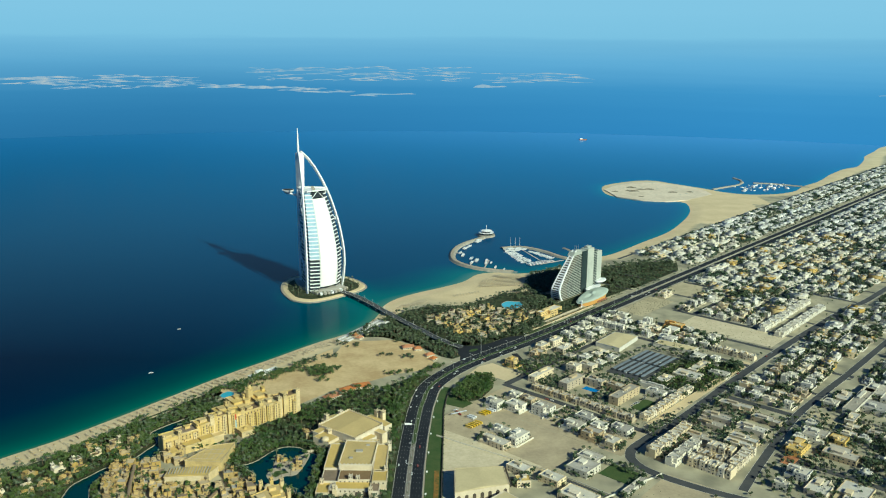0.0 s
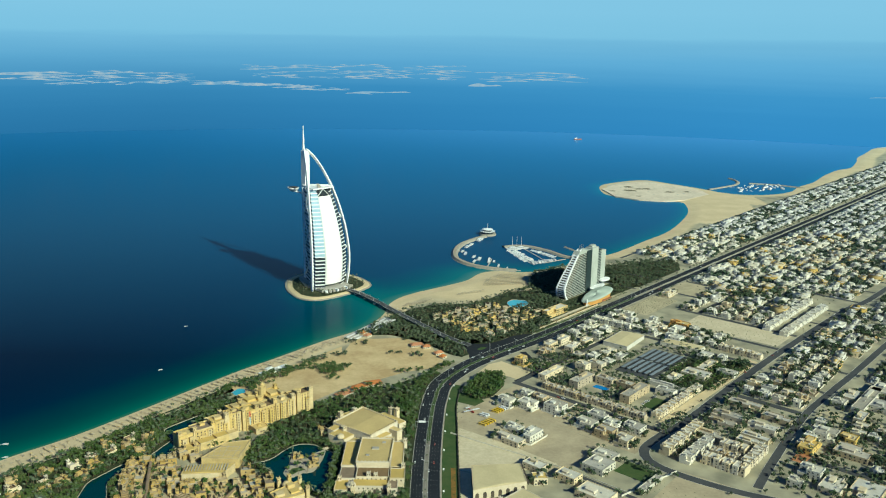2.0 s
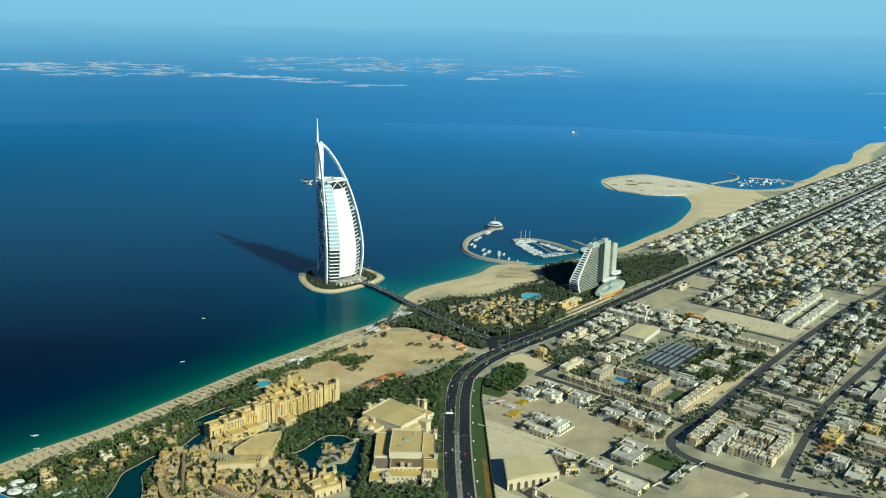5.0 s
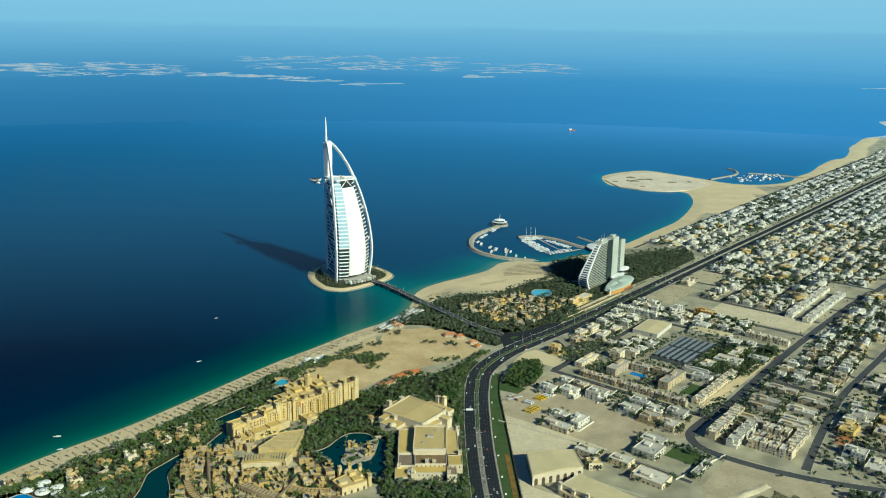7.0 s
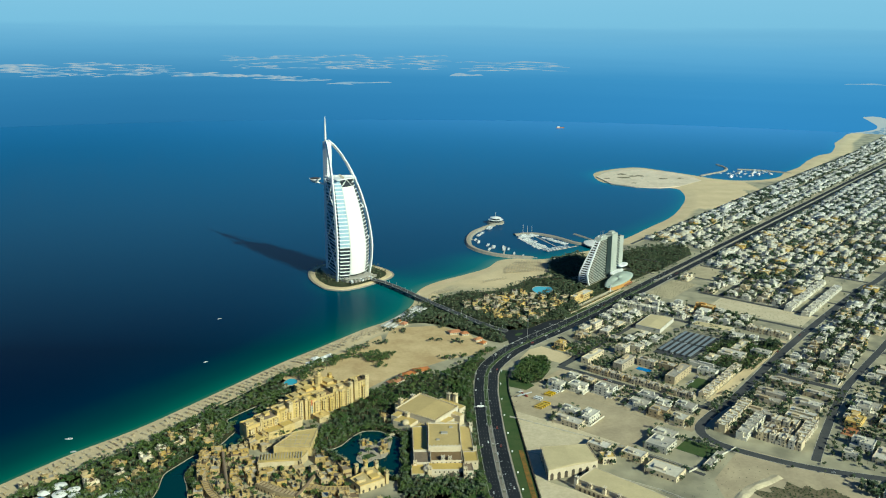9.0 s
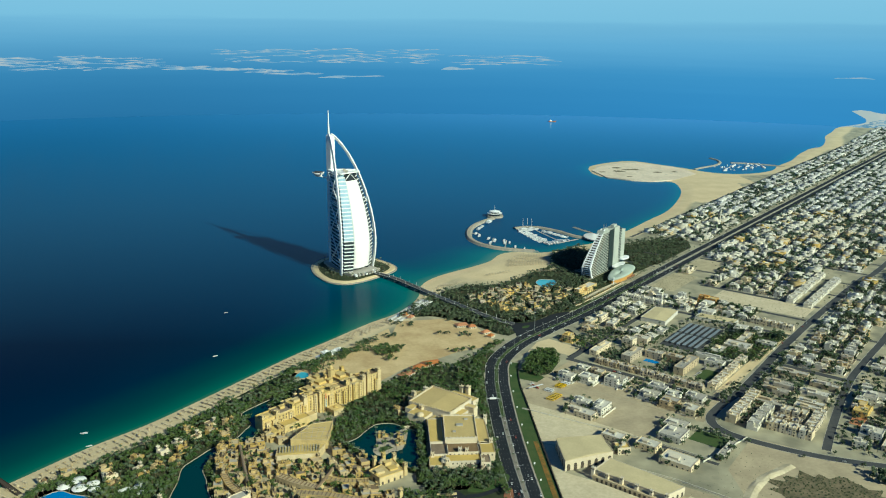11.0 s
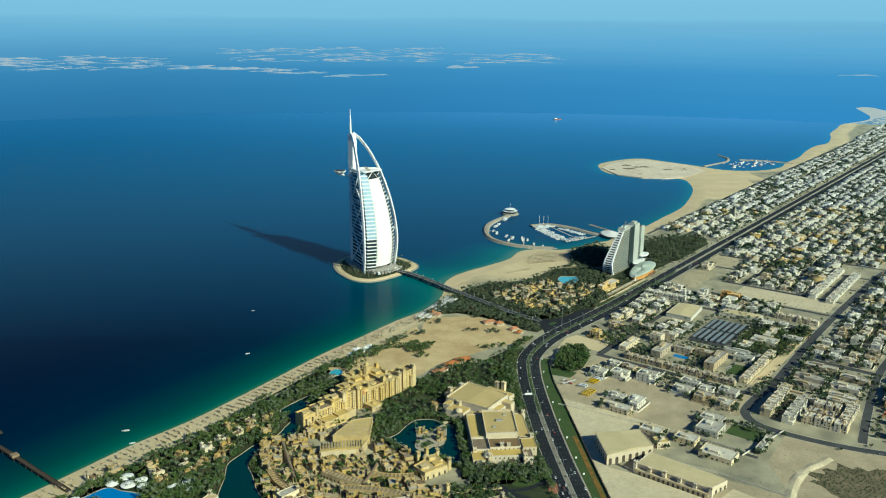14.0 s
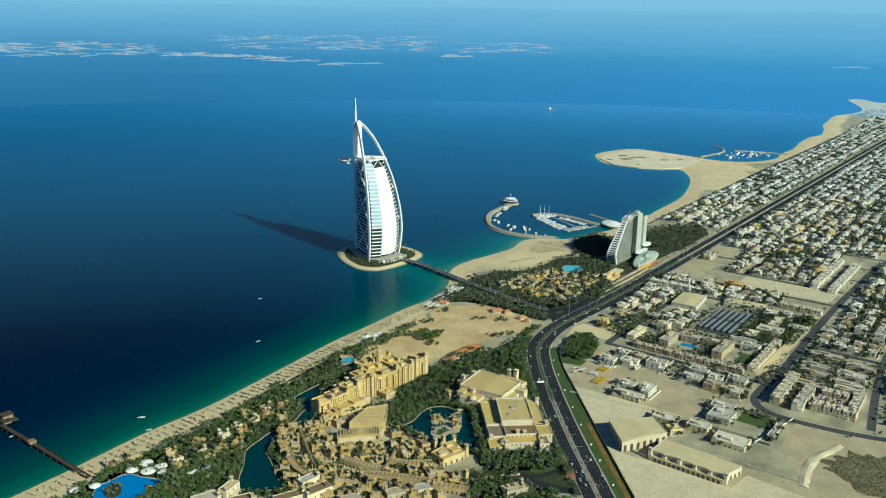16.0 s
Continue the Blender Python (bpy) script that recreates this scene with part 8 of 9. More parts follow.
POOL_BOX = [(88, 1500), (86, 1545), (112, 1570), (152, 1560), (150, 1512), (116, 1494)]
G_JUNC = [(-120, 1352), (-84, 1336), (-40, 1296), (-14, 1262), (6, 1250), (40, 1282), (62, 1316), (100, 1360), (60, 1362), (30, 1330), (-10, 1336), (-60, 1385), (-112, 1410)]
POOL_END = [(-328, 1090), (-322, 1120), (-300, 1118), (-298, 1088)]
G_POOL = [(-498, 800), (-470, 842), (-428, 800), (-424, 770), (-450, 745), (-520, 736), (-504, 770)]
G_SIDE = [at(x, y) for x, y in ((14, -60), (214, -62), (214, -41), (14, -41))]
G_BANK = [(-400, 990), (-372, 1030), (-330, 1078), (-300, 1080), (-288, 1060), (-318, 1026), (-338, 996), (-330, 975), (-345, 945), (-362, 960), (-372, 940), (-400, 960)]
G_ISLE = [tuple(ic + (p - ic) * 0.86) for p in outline]
TOWER_BOX = [(TOWER[0] + tw(s, w, 0)[0], TOWER[1] + tw(s, w, 0)[1]) for s, w in ((-16, -12), (40, -36), (100, -36), (112, 0), (100, 36), (40, 36), (-16, 12))]
# planted banks of the canal and the lagoon
bank = []
for w, n in ((CANAL, 5), (LAKE, 4)):
    mid = Vector((sum(p[0] for p in w) / len(w), sum(p[1] for p in w) / len(w)))
    for i in range(len(w)):
        p, q = Vector(w[i][:2]), Vector(w[i - 1][:2])
        d = (p - q).normalized()
        for side in (-1, 1):
            bank.append((p, Vector((d.y, -d.x)) * side, n))
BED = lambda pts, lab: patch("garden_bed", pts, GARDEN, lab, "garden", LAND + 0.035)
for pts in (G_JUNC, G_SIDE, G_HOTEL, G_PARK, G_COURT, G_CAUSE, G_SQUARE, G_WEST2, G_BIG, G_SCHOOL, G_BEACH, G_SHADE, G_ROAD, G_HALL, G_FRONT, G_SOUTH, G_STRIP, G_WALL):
    BED([tuple(p) for p in pts], "garden soil under trees and palms, darkened for their shade")

SLIP = [(-30, 730), (-66, 734), (-92, 744), (-116, 762), (-130, 780), (-128, 790), (-116, 790), (-106, 788), (-90, 784), (-72, 794), (-58, 806), (-50, 815), (-30, 815)]
# the nearest trees stand as things of their own
single = []
for poly, gap, palms, seed in ((G_PARK, 5.8, 0.25, 1), (G_ROAD, 5.6, 0.2, 2), (G_HALL, 5.8, 0.25, 3)):
    for x, y in spread_in(poly, gap, 2500, avoid=HALLS + WATERS + [HOTEL_BOX], seed=seed):
        if far_from(near_road, (x, y), 19.5) and free_of(x, y) and not inside((x, y), SLIP):
            single.append((x, y, palms))
tr = random.Random(5)
single.sort(key=lambda p: p[1])
rest = single[210:]
for x, y, palms in single[:210]:
    plant("palm" if tr.random() < palms else "tree", x, y, tr.uniform(0.7, 1.05), tr.uniform(0, 360), group="trees of the resort gardens")
broad, palm, shrub = [], [], []
for x, y, palms in rest:
    (palm if tr.random() < palms else broad).append((x, y, LAND, tr.uniform(0, 360), tr.uniform(0.65, 1.1)))
for poly, gap, palms, seed, avoid in ((G_BEACH, 3.9, 0.35, 11, WATERS + [POOL_END]), (G_BELT, 4.2, 0.15, 28, HALLS + WATERS), (G_SIDE, 5.8, 0.3, 34, [PARK, rect_uv(152, 218, -64, -40), CROSSING]), (G_POOL, 4.0, 0.2, 33, WATERS), (G_JUNC, 5.6, 0.4, 32, [CROSSING]), (G_FRONT, 4.6, 0.2, 30, HALLS + [SLIP]), (G_SOUTH, 4.8, 0.25, 36, HALLS + [SLIP]), (G_HOTEL, 5.6, 0.4, 31, [BALL, WAVE_BOX]), (G_BANK, 4.6, 0.4, 29, WATERS + [HOTEL_BOX, POOL_END]), (G_NORTH, 5.0, 0.4, 12, [HOTEL_BOX, POOL_END]), (G_CAUSE, 6.0, 0.45, 13, [PARK, POOL_BOX, CROSSING]), (G_SQUARE, 5.6, 0.4, 14, []), (G_WEST, 5.6, 0.45, 15, []), (G_WEST2, 6.6, 0.3, 16, []), (G_LAKE, 4.6, 0.3, 24, WATERS), (G_CLUMP, 5.0, 0.0, 25, []), (G_COURT, 5.0, 0.3, 26, WATERS), (G_FORE, 9.0, 0.5, 27, WATERS),
                                      (G_BIG, 5.0, 0.0, 17, []), (G_SHADE, 5.4, 0.4, 35, [WAVE_BOX]), (G_WALL, 5.4, 0.3, 38, [CROSSING]), (G_STRIP, 4.4, 0.4, 37, WATERS + [HOTEL_BOX, POOL_END]), (G_MEMBER, 8.0, 0.2, 18, []), (G_SCHOOL, 7.5, 0.1, 19, []), (PARK, 7.0, 0.5, 20, [POOL_BOX]), (VILLAGE, 7.5, 0.35, 21, []), (isle, 10.0, 0.5, 22, [])):
    for x, y in spread_in([tuple(p) for p in poly], gap, 4000, avoid=avoid, seed=seed):
        if not far_from(near_road, (x, y), 19.5) or not free_of(x, y, 5.0):
            continue
        if poly is G_WEST and inside((x, y), rect_uv(255, 455, -126, -98)):
            continue
        if not far_from(bl, (x, y), 9):
            continue
        p = (x, y, LAND, tr.uniform(0, 360), tr.uniform(0.6, 1.05) * (1.35 if poly is G_BIG else 1.0))
        (palm if tr.random() < palms else broad).append(p)
for x, y in spread_in(G_ISLE, 5.5, 1800, avoid=[TOWER_BOX], seed=23):
    (palm if tr.random() < 0.6 else shrub).append((x, y, 3.5, tr.uniform(0, 360), tr.uniform(0.6, 0.95)))
for p, side, n in bank:
    for _ in range(n):
        q = p.lerp(p + side, tr.uniform(2.5, 13)) + Vector((tr.uniform(-3, 3), tr.uniform(-3, 3)))
        if not any(inside(q, w) for w in WATERS + HALLS + [HOTEL_BOX, VILLAGE]) and free_of(q.x, q.y, 6):
            (palm if tr.random() < 0.4 else broad).append((q.x, q.y, LAND, tr.uniform(0, 360), tr.uniform(0.5, 0.85)))
for x, y in spread_in([tuple(p) for p in POOL_ISLET], 4.0, 200, seed=39):
    palm.append((x, y, LAND + 0.3, tr.uniform(0, 360), tr.uniform(0.5, 0.75)))
# hedges and verges: median palms, road-side shrubs, scrub on empty ground
for i in range(0, 130, 2):
    p = main_line[i]
    if p.y > 690:
        shrub.append((p.x, p.y, LAND + 0.2, tr.uniform(0, 360), tr.uniform(0.5, 0.9)))
        for _ in range(3 if p.y > 960 else 0):
            shrub.append((p.x + tr.uniform(-2, 2), p.y + tr.uniform(-6, 6), LAND + 0.2, tr.uniform(0, 360), tr.uniform(0.5, 0.9)))
        if i % 4 == 0 and p.y > 980:
            palm.append((p.x, p.y, LAND + 0.2, tr.uniform(0, 360), tr.uniform(0.5, 0.75)))
for o in (31.4,):
    for p in shifted([p for p in hedge_line if 690 < p.y < 1120], o):
        for _ in range(4):
            shrub.append((p.x + tr.uniform(-1, 1), p.y + tr.uniform(-5, 5), LAND, tr.uniform(0, 360), tr.uniform(0.5, 0.8)))
for p in shifted(near_main[2:34], -30):
    for _ in range(5):
        shrub.append((p.x + tr.uniform(-4, 4), p.y + tr.uniform(-4, 4), LAND, tr.uniform(0, 360), tr.uniform(0.5, 0.9)))
SCRUB = [(rect_uv(300, 362, 150, 310), 6.5, 0.35), ([tuple(p) for p in HOLLOW], 3.6, 0.75), (rect_uv(-350, -238, 384, 450), 8, 0.34), (rect_uv(-430, -345, 340, 520), 9, 0.3), (rect_uv(-300, -236, 100, 196), 13, 0.3), 
         (rect_uv(300, 420, 28, 74), 5, 0.5), (rect_uv(520, 760, 20, 300), 22, 0.9)]
for k, (poly, gap, s) in enumerate(SCRUB):
    for x, y in spread_in(poly, gap, 3000, seed=60 + k):
        shrub.append((x, y, LAND, tr.uniform(0, 360), s * tr.uniform(0.6, 1.2)))
for x, y, n in ((-177, 1313, 9), (-159, 1304, 9), (-185, 1252, 10), (-216, 1228, 12), (-226, 1197, 12), (-248, 1189, 12), (-172, 1204, 12), (-183, 1188, 14), (-187, 1159, 10), (-62, 1255, 8), (-86, 1187, 9), (-65, 1194, 9), (-24, 1209, 10), (-100, 1265, 8), (-40, 1300, 12), (-10, 1300, 12), (14, 1312, 12), (-84, 1330, 12), (-120, 1352, 10)):
    for _ in range(n):
        broad.append((x + tr.uniform(-11, 11), y + tr.uniform(-7, 7), LAND, tr.uniform(0, 360), tr.uniform(0.4, 0.75)))
TREE_KINDS = [(w, c) for w, c in TREES]
grove = [broad_tree(120 + i, h, s, 4, 9, False, 1.6) for i, (h, s) in enumerate(((8.0, 4.2), (7.0, 3.8), (9.5, 4.8)))]
scattered("shade_trees", grove, [p for p in broad if p[1] > 1230], [BARK, LEAF_DARK], "dark green shade trees in groves along the shore", "trees")
broad = [p for p in broad if p[1] <= 1230]
scattered("shade_trees", TREE_KINDS, broad, [BARK, LEAF_DARK], "dark green shade trees in dense groves", "trees")
scattered("palms", PALMS, palm, [BARK, PALM], "grey-green date palms standing in groves", "palm trees")
scattered("shrubs", SHRUBS, shrub, [BARK, LEAF], "low dusty shrubs and clipped hedges", "shrubs")
thin = [broad_tree(80 + i, h, s, 3, 9, False, 1.65) for i, (h, s) in enumerate(((7.5, 3.6), (6.5, 3.2), (8.5, 4.4)))] + [palm_tree(90, 8.0)]
street_trees = city_trees[:]
for m, a, b in HOUSES:                                 # garden trees round the houses told apart
    for _ in range(tr.choice((5, 7, 9, 12))):
        p = (tr.uniform(-a, a), tr.choice((-1, 1)) * (b + tr.uniform(1.0, 3.5)))
        if tr.random() < 0.5:
            p = (tr.choice((-1, 1)) * (a + tr.uniform(1.0, 3.5)), tr.uniform(-b, b))
        q = m @ Vector((*p, 0))
        if far_from(near_road, q, 19) and clear_of_roads(q.x, q.y, 10):
            street_trees.append((q.x, q.y, LAND, tr.uniform(0, 360), tr.uniform(0.6, 1.15)))
for k in range(30):                                    # avenue trees along the inland road and the far coast road
    p = inland_line[20 + 3 * k]
    for o in (-11, 11):
        q = shifted(inland_line, o)[20 + 3 * k]
        if tr.random() < 0.6:
            street_trees.append((q.x, q.y, LAND, tr.uniform(0, 360), tr.uniform(0.5, 0.9)))
for line, o, n in ((main_line, 21, 150), (main_line, -21, 260)):
    s = shifted(line, o)
    for i in range(150, len(s) - 1):
        if tr.random() < 0.5 and s[i].y < 3300:
            street_trees.append((s[i].x + tr.uniform(-3, 3), s[i].y + tr.uniform(-3, 3), LAND, tr.uniform(0, 360), tr.uniform(0.5, 0.9)))
for poly, gap, seed in ((rect_uv(-60, 52, 342, 350), 7, 1), (rect_uv(-50, 40, 436, 450), 8, 2), (rect_uv(-110, 50, 390, 400), 8, 3), (rect_uv(50, 180, 306, 316), 6, 4), (rect_uv(-130, -60, 316, 330), 6, 5), (rect_uv(10, 100, 510, 600), 9, 6),
                        (rect_uv(-110, -20, 496, 520), 8, 7), (rect_uv(-20, 60, 466, 545), 12, 8), (rect_uv(1000, 1250, -160, -40), 10, 9), (rect_uv(1150, 1500, -170, -30), 12, 10), (rect_uv(-100, 0, 128, 150), 7, 11), (rect_uv(-130, -100, 254, 300), 10, 12),
                        (rect_uv(-235, -222, 326, 372), 6, 13), (rect_uv(-40, -4, 196, 232), 9, 14), (rect_uv(228, 262, 168, 196), 8, 15), (rect_uv(0, 60, 120, 132), 7, 16), (rect_uv(-165, -62, 472, 600), 9, 17), (rect_uv(22, 112, 456, 560), 10, 18), (rect_uv(-182, -90, 361, 373), 6, 19), (rect_uv(-112, 50, 338, 346), 6, 20), (rect_uv(-86, -62, 348, 402), 7, 21), (rect_uv(-18, 16, 350, 396), 7, 22), (rect_uv(18, 150, 160, 167), 6, 23), (rect_uv(150, 186, 168, 236), 7, 24), (rect_uv(-180, -128, 200, 226), 8, 25), (rect_uv(-30, 190, 80, 90), 7, 26), (rect_uv(196, 286, 216, 246), 8, 27), (rect_uv(-100, -88, 122, 288), 5, 28), (rect_uv(-28, 14, 158, 236), 7, 29), (rect_uv(-88, -42, 118, 150), 7, 30), (rect_uv(-60, 20, 60, 84), 8, 31), (rect_uv(16, 100, 136, 166), 9, 32), (rect_uv(-80, -30, 204, 230), 7, 33), (rect_uv(-24, 40, 262, 290), 6, 34)):
    for x, y in spread_in(poly, gap, 900, seed=100 + seed):
        street_trees.append((x, y, LAND, tr.uniform(0, 360), tr.uniform(0.6, 1.05)))
low = []                                              # the far ones: fewer, broader leaf clumps
for i, (h, s) in enumerate(((7.0, 3.6), (6.0, 3.0), (8.0, 4.2), (6.5, 3.4))):
    c = Geo()
    leaf_cloud(c, random.Random(140 + i), 16, 0, 0, h * 0.55, s, h * 0.36, 2.0, 0)
    low.append((Geo().tube([(0, 0, -0.5), (0, 0, h * 0.5)], 0.3, 3), c))
scattered("garden_trees", low, [p for p in street_trees if p[1] > 1620], [BARK, LEAF_HAZED], "haze-toned garden and street trees of the far villas", "trees")
street_trees = [p for p in street_trees if p[1] <= 1620]
scattered("garden_trees", thin, street_trees, [BARK, LEAF], "dusty garden and street trees among the villas", "trees")

# ---------------------------------------------------------------- traffic
CAR_BODY = lambda m: shared("car_body_" + m.name, lambda g: g.loft([[(-2.2, -0.9, 0.3), (2.2, -0.9, 0.3), (2.2, 0.9, 0.3), (-2.2, 0.9, 0.3)], [(-2.25, -0.92, 0.7), (2.25, -0.92, 0.65), (2.25, 0.92, 0.65), (-2.25, 0.92, 0.7)], [(-2.1, -0.85, 0.98), (2.1, -0.85, 0.85), (2.1, 0.85, 0.85), (-2.1, 0.85, 0.98)]]), m)
CAR_CABIN = lambda: shared("car_cabin", lambda g: g.loft([[(-1.7, -0.82, 0.95), (0.9, -0.82, 0.92), (0.9, 0.82, 0.92), (-1.7, 0.82, 0.95)], [(-1.2, -0.68, 1.5), (0.3, -0.68, 1.5), (0.3, 0.68, 1.5), (-1.2, 0.68, 1.5)]]), DARK_GLASS)
CAR_ROOF = lambda m: shared("car_roof_" + m.name, lambda g: g.box(-0.45, 0, 1.4, 1.3, 1.5, 1.55, bottom=True), m)
CAR_WHEEL = lambda: shared("car_wheel", lambda g: (g.tube([(1.4, -0.95, 0.33), (1.4, 0.95, 0.33)], 0.33, 8), g.tube([(-1.4, -0.95, 0.33), (-1.4, 0.95, 0.33)], 0.33, 8)), RUBBER)


def car(x, y, a, z=ROAD_Z, group="cars on the coast road", s=1.0):
    paint, word = tr.choice(((CAR_WHITE, "white"), (CAR_WHITE, "white"), (CAR_WHITE, "white"), (CAR_WHITE, "white"), (CAR_WHITE, "white"), (CAR_SILVER, "silver"), (CAR_SILVER, "silver"), (CAR_DARK, "dark"), (CAR_DARK, "dark"), (CAR_RED, "red")))
    t = thing("car", Matrix.LocRotScale((x, y, z), Euler((0, 0, radians(a))), (s, s, s * tr.uniform(0.95, 1.25))), word + " car on grey asphalt", "car", group)
    part("body", CAR_BODY(paint), None, t)
    part("cabin", CAR_CABIN(), None, t)
    part("roof", CAR_ROOF(paint), None, t)
    part("chassis", CAR_WHEEL(), None, t)
    return t


def along(line, i, off):
    p = shifted(line, off)[i]
    d = (line[i + 1] - line[i]).normalized()
    return p.x, p.y, math.degrees(math.atan2(d.y, d.x))


lanes = (4.4, 7.9, 11.3, 14.8)
for i in range(36, 190):
    for side in (-1, 1):
        dense = 0.34 if 82 < i < 112 else 0.12
        if tr.random() < dense:
            x, y, a = along(main_line, i, side * tr.choice(lanes))
            car(x + tr.uniform(-2, 2) * CU, y + tr.uniform(-2, 2) * SU, a + (180 if side > 0 else 0))
for i in range(10, 110):
    if tr.random() < 0.10:
        side = tr.choice((-1, 1))
        x, y, a = along(inland_line, i, side * tr.choice((3.0, 6.2)))
        car(x, y, a, ROAD_Z, "cars on the inland street")
for i in range(46):                                    # parked in the plots and car parks
    u, v = tr.choice(((tr.uniform(-180, -160), tr.uniform(205, 225)), (tr.uniform(-100, 40), 262 + tr.uniform(-1, 1)), (tr.uniform(24, 140), 170 + 18 * tr.randrange(3) + 5), (tr.uniform(-250, -228), tr.uniform(282, 292)), (-126 + tr.uniform(-1, 1), tr.uniform(100, 320))))
    x, y = at(u, v)
    car(x, y, A_CITY + 90 + tr.uniform(-4, 4), LAND + 0.12, "parked cars")
for k in range(9):
    x, y, a = along(main_line, 44 + k % 3, -(4.2 + 3.4 * (k // 3)))
    car(x, y - 6 * (k % 2), a, ROAD_Z)


def bus(x, y, a, paint, label, group):
    t = thing("bus", pose(x, y, LAND + 0.05, 0, 0, a), label, "bus", group)
    part("body", Geo().box(0, 0, 11, 2.5, 0.5, 3.0, bottom=True), paint, t)
    part("window_band", Geo().box(0, 0, 10.4, 2.56, 1.7, 2.5), DARK_GLASS, t)
    part("roof", Geo().box(0, 0, 10.8, 2.3, 3.0, 3.15), paint, t)
    for k in (-3.6, 3.4):
        part("axle", shared("bus_axle", lambda g: g.tube([(0, -1.28, 0.5), (0, 1.28, 0.5)], 0.5, 8), RUBBER), None, t, m=pose(k, 0, 0))


for k in range(5):
    bus(*at(-268 + 4.6 * k, 140 + 0.3 * k), A_CITY - 84, YELLOW, "yellow school bus parked on the sand yard", "buses of the depot")
for k in range(5):
    bus(*at(-226 + 4.6 * k, 128 + 0.5 * k), A_CITY - 84, YELLOW if k < 3 else CAR_WHITE, "school bus parked on the sand yard", "buses of the depot")
for k in range(2):
    bus(*at(-246 + 4.6 * k, 124), A_CITY - 84, CAR_WHITE, "white bus parked on the sand yard", "buses of the depot")
# small aircraft shown on the sand by the road
plane = thing("aircraft", pose(*at(-246, 103), LAND, 0, 0, -62), "small red and white aircraft standing on sand", "aircraft")
part("fuselage", Geo().tube([(-9, 0, 2.6), (-5, 0, 2.2), (2, 0, 2.0), (6, 0, 1.9), (8, 0, 1.8)], [0.35, 0.9, 1.3, 1.1, 0.3], 8), CAR_RED, plane, "red body")
part("wing", Geo().box(1, 0, 2.8, 24, 2.9, 3.2, bottom=True), CAR_WHITE, plane)
part("tailplane", Geo().box(-8.2, 0, 1.8, 8, 2.9, 3.1, bottom=True), CAR_WHITE, plane)
part("fin", Geo().box(-8.4, 0, 1.8, 0.3, 3.0, 5.6), CAR_WHITE, plane)
for y in (-1.6, 1.6):
    part("undercarriage", Geo().tube([(1, y, 0.3), (1, y * 0.5, 1.4)], 0.16, 5), STEEL, plane)
part("nose_wheel", Geo().tube([(6, 0, 0.0), (6, 0, 1.2)], 0.16, 5), STEEL, plane)
# footbridge sign over the left carriageway
sign = thing("gantry_sign", pose(-51, 1000, LAND), "white gantry sign over the carriageway", "road sign")
part("panel", Geo().box(0, 0, 9, 0.5, 6.2, 8.8, bottom=True), WHITE_STEEL, sign, "plain white sign panel")
for x in (-8.6, 8.2):
    part("post", Geo().tube([(x, 0, -0.5), (x, 0, 7.5)], 0.35, 6), STEEL, sign)
part("beam", Geo().tube([(-8.6, 0, 7.2), (8.2, 0, 7.2)], 0.3, 6), STEEL, sign)


def street_lamp(x, y, a):
    t = thing("street_lamp", pose(x, y, LAND, 0, 0, a), "tall double-armed grey street lamp", "street lamp", "street lamps of the coast road")
    part("pole", shared("lamp_pole", lambda g: g.tube([(0, 0, -0.5), (0, 0, 13)], [0.22, 0.13], 6), STEEL), None, t)
    for k in (-1, 1):
        part("arm", shared("lamp_arm", lambda g: g.tube([(0, 0, 12.6), (2.4, 0, 13.4)], 0.1, 5), STEEL), None, t, m=pose(0, 0, 0, 0, 0, 0 if k > 0 else 180))
        part("lantern", shared("lamp_head", lambda g: g.box(2.9, 0, 1.2, 0.5, 13.3, 13.55, bottom=True), WHITE_STEEL), None, t, m=pose(0, 0, 0, 0, 0, 0 if k > 0 else 180))


for i in range(38, 150, 4):
    x, y, a = along(main_line, i, 0.0)
    street_lamp(x, y, a + 90)
for i in range(38, 84, 5):                             # white signboards along the footway
    x, y, a = along(main_line, i, 20.4)
    t = thing("signboard", pose(x, y, LAND, 0, 0, a + 90), "small white signboard on a post", "sign", "signboards along the footway")
    part("panel", Geo().box(0, 0, 1.8, 0.2, 2.2, 4.4, bottom=True), WHITE_STEEL, t)
    part("post", Geo().tube([(0, 0, -0.3), (0, 0, 2.3)], 0.12, 5), STEEL, t)
mast = thing("lamp_mast", pose(*at(-52, -18), LAND), "tall slim lighting mast at the junction", "lamp mast")
part("pole", Geo().tube([(0, 0, -0.5), (0, 0, 32)], [0.45, 0.2], 6), STEEL, mast)
part("head", Geo().tube([(0, 0, 31.4), (0, 0, 32.2)], 1.6, 8), STEEL, mast)

# ---------------------------------------------------------------- boats at sea
for x, y, a, n in ((-545, 912, 200, 7), (-562, 945, 190, 9), (-450, 1190, 30, 7), (-470, 1390, 20, 6), (-700, 905, 40, 6)):
    t = yacht(x, y, a, n, False, "boats off the beach")
    t["label"] = "small white motor boat off the beach"
ship = thing("ship", Matrix.LocRotScale((690, 4400, 0), Euler((0, 0, 0.2)), (0.7, 0.7, 0.7)), "small white and rust-coloured ship far out", "ship")
part("hull", Geo().loft([[(-26, -4, -1), (22, -4, -1), (30, 0, -1), (22, 4, -1), (-26, 4, -1)], [(-28, -5, 5), (24, -5, 5), (34, 0, 6), (24, 5, 5), (-28, 5, 5)]]), TERRACOTTA, ship, "rust-red hull")
part("bridge_house", Geo().box(-14, 0, 16, 8, 5, 14), CAR_WHITE, ship)
part("mast", Geo().tube([(-14, 0, 14), (-14, 0, 20)], 0.4, 5), STEEL, ship)

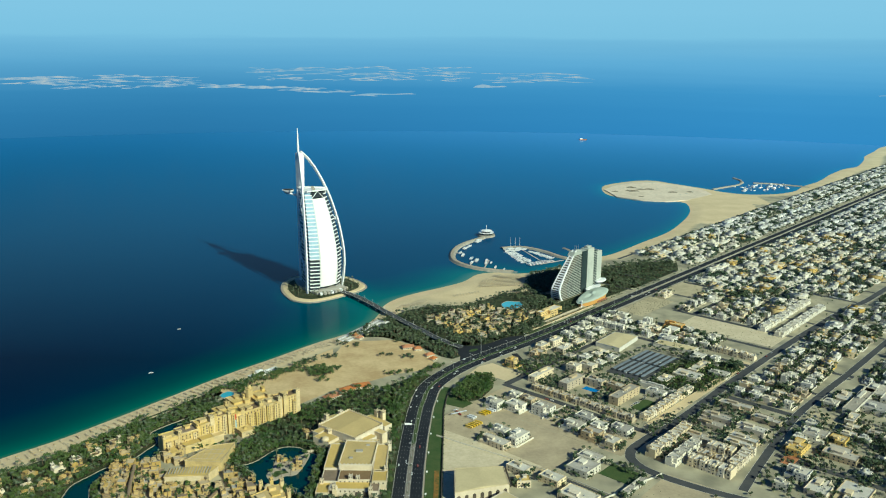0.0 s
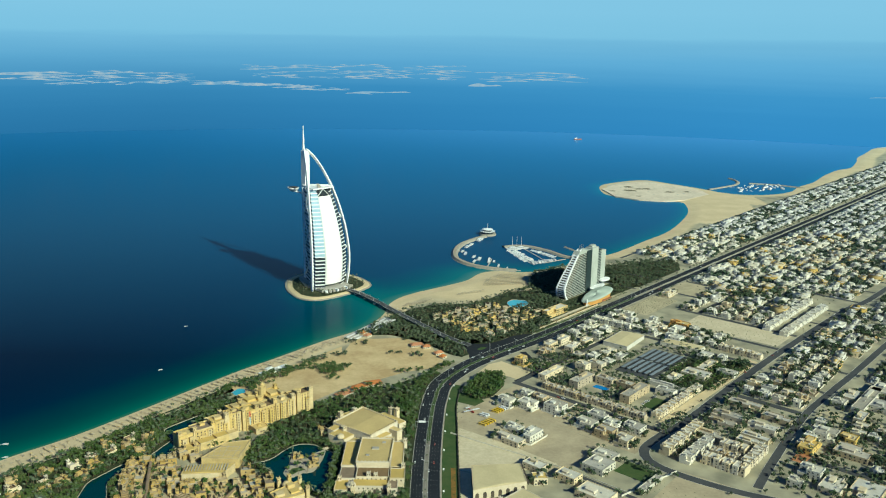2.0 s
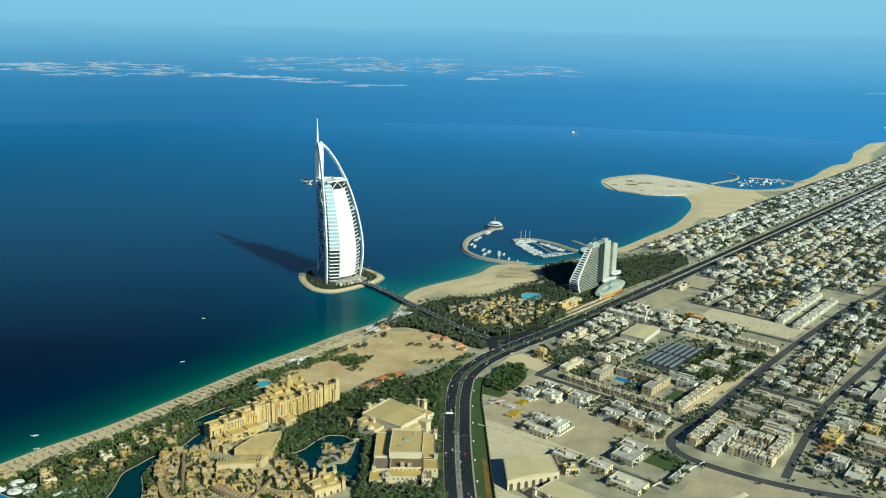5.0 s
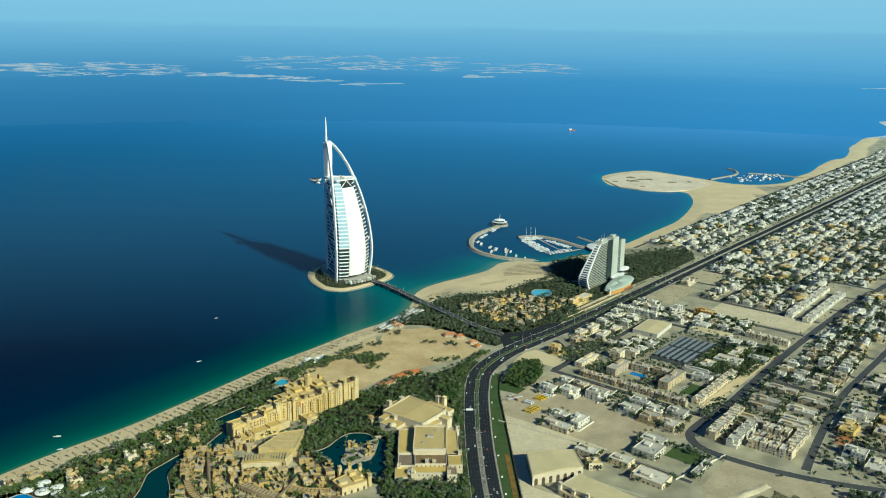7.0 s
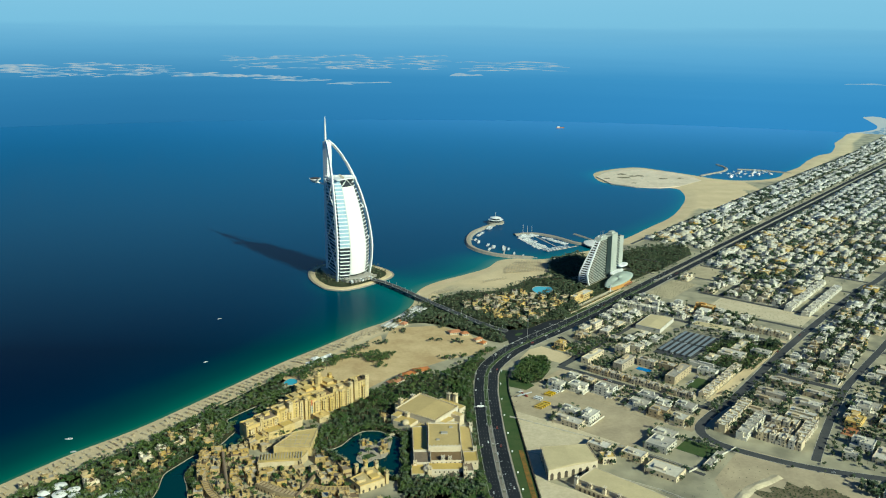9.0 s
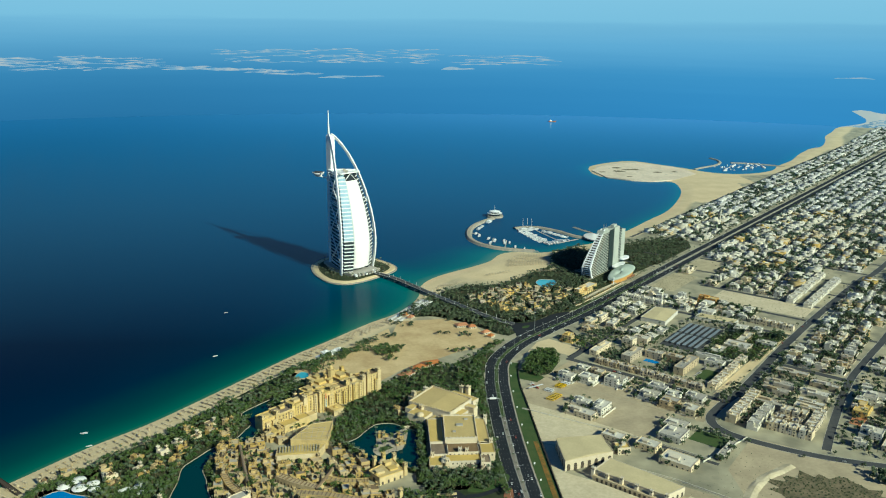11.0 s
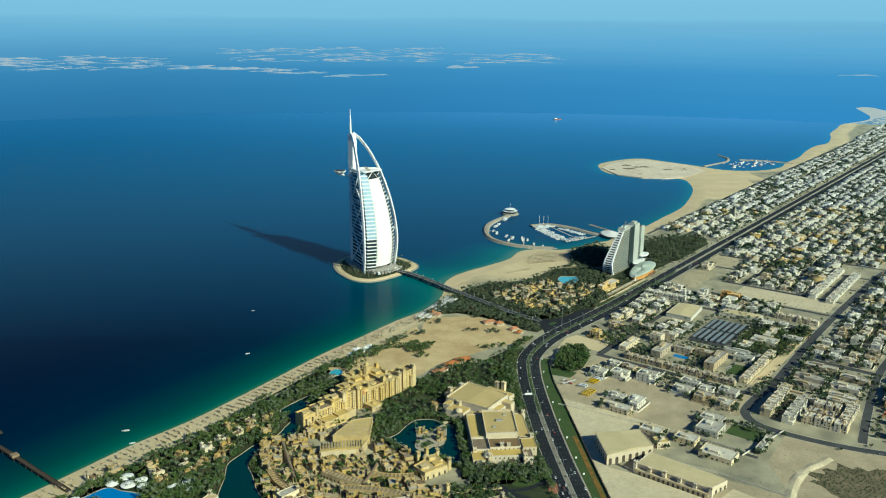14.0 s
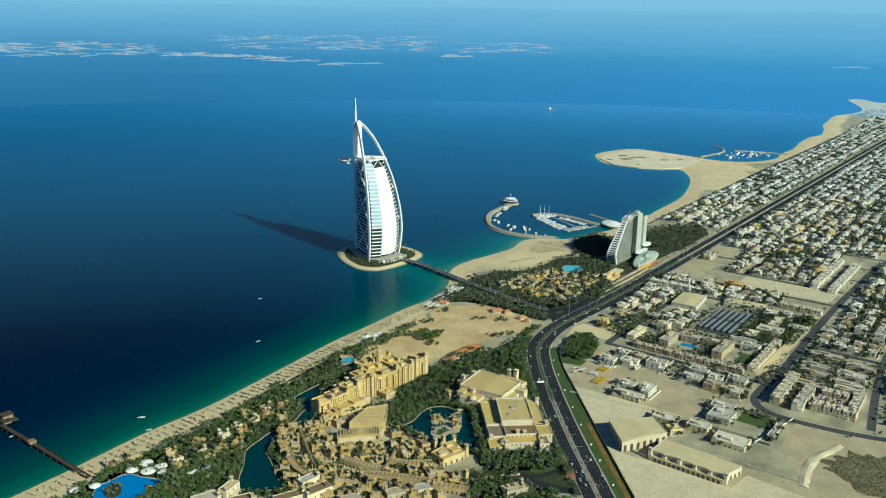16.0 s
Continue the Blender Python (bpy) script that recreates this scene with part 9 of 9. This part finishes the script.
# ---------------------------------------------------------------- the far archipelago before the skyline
FAR_SAND = bpy.data.materials.new("hazy_far_sand")      # emission with the haze painted in, toned like the backdrop
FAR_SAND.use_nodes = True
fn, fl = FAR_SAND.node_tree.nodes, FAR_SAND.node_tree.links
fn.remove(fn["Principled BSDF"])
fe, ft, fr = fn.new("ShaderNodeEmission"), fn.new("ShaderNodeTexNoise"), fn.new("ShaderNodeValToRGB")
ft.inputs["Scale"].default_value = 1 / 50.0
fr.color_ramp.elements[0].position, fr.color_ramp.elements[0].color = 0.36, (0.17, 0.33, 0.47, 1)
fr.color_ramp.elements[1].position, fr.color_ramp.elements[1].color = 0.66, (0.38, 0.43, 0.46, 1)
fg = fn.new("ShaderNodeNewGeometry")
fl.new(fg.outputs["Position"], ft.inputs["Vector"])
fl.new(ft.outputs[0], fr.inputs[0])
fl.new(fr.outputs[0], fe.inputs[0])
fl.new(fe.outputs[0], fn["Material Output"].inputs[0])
far = random.Random(13)
islands = Geo()


def far_island(bearing, z, width, thick):
    """A flat shape for a low sand bank, set on the backdrop to fit the camera's view: bearing in degrees, height of its
    foot up the backdrop, width in metres.
    """
    R = R_FAR - 35
    k = 12
    up, lo = [], []
    ph = far.uniform(0, 6)
    for i in range(k + 1):
        t = i / k
        a = radians(bearing) + (t - 0.5) * width / R
        h = thick * math.sin(math.pi * t) ** 0.6 * (0.65 + 0.35 * math.sin(ph + 7 * t))
        zz = z + 3.0 * math.sin(ph + 3 * t)
        up.append((C_FAR[0] + R * math.cos(a), C_FAR[1] + R * math.sin(a), zz + h))
        lo.append((C_FAR[0] + (R - 16) * math.cos(a), C_FAR[1] + (R - 16) * math.sin(a), zz))
    for i in range(k):
        islands.face([lo[i + 1], lo[i], up[i], up[i + 1]])


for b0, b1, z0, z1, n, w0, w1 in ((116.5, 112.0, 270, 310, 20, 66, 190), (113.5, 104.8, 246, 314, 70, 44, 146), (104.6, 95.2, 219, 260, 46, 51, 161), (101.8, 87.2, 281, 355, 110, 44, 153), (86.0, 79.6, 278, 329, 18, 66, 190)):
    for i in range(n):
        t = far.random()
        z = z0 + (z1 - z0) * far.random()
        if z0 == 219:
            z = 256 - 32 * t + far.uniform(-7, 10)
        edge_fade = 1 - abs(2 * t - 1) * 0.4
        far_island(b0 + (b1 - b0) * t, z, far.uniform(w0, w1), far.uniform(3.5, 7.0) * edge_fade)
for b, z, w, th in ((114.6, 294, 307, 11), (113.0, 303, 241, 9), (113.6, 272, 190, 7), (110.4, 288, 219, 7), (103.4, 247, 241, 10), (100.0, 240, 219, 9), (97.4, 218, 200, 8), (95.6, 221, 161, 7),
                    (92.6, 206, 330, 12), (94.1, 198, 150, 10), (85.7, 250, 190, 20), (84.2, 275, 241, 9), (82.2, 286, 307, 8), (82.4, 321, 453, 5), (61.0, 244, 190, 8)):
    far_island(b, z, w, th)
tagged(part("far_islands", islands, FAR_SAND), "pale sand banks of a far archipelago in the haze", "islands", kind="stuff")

# the farthest headland and town: flat shapes fitted to the camera's view, haze painted in
head = Geo()
far_point = lambda b, z, back=0: (C_FAR[0] + (R_FAR - 30 + back) * math.cos(radians(b)), C_FAR[1] + (R_FAR - 30 + back) * math.sin(radians(b)), z)
rim = smooth_line([(61.9, -8), (61.5, 0), (60.8, 11), (60.15, 26), (60.05, 41), (60.25, 54), (60.9, 82)], 4) + smooth_line([(60.9, 84), (60.4, 90), (59.9, 87), (59.3, 77), (58.4, 80), (57.0, 84), (55.0, 88)], 4)
foot_b = [61.9 + (55.0 - 61.9) * i / (len(rim) - 1) for i in range(len(rim))]
for i in range(len(rim) - 1):
    head.face([far_point(foot_b[i], -8), far_point(foot_b[i + 1], -8), far_point(rim[i + 1].x, rim[i + 1].y), far_point(rim[i].x, rim[i].y)][::-1])
town = Geo()
for _ in range(420):
    b = far.uniform(54.5, 60.6)
    z = far.uniform(-4, 12 + 56 * min(1.0, max(0.0, (60.2 - b) / 1.6)))
    w, h = far.uniform(0.06, 0.2), far.uniform(2, 4.5)
    town.face([far_point(b + w, z, -8), far_point(b, z, -8), far_point(b, z + h, -8), far_point(b + w, z + h, -8)])
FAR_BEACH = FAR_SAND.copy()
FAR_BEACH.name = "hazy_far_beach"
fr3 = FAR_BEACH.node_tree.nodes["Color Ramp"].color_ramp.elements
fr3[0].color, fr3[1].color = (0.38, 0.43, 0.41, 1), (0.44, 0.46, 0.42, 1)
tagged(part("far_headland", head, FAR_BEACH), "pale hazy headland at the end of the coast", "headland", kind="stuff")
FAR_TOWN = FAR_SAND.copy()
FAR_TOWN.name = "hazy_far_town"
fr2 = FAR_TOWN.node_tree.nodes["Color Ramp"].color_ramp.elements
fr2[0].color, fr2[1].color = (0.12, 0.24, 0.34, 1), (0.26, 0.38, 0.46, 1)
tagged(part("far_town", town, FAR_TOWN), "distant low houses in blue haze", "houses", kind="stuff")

# spoil heaps on the point
mound = [Geo().loft([[(s * 5 * math.cos(t) * k, s * 4 * math.sin(t) * k, z) for t in np.linspace(0, 2 * math.pi, 7, endpoint=False)] for k, z in ((1.0, -0.4), (0.7, 1.3), (0.2, 2.4))]) for s in (1.0, 1.6)]
mp = random.Random(44)
scattered("spoil_heaps", [(m,) for m in mound], [(x, y, LAND, mp.uniform(0, 360), mp.uniform(0.3, 0.8)) for x, y in spread_in([(575, 2760), (640, 2720), (735, 2690), (830, 2830), (730, 3010), (600, 2950)], 22, 260, seed=45)], [RUBBLE], "low heaps of pale spoil on the point", "heaps")
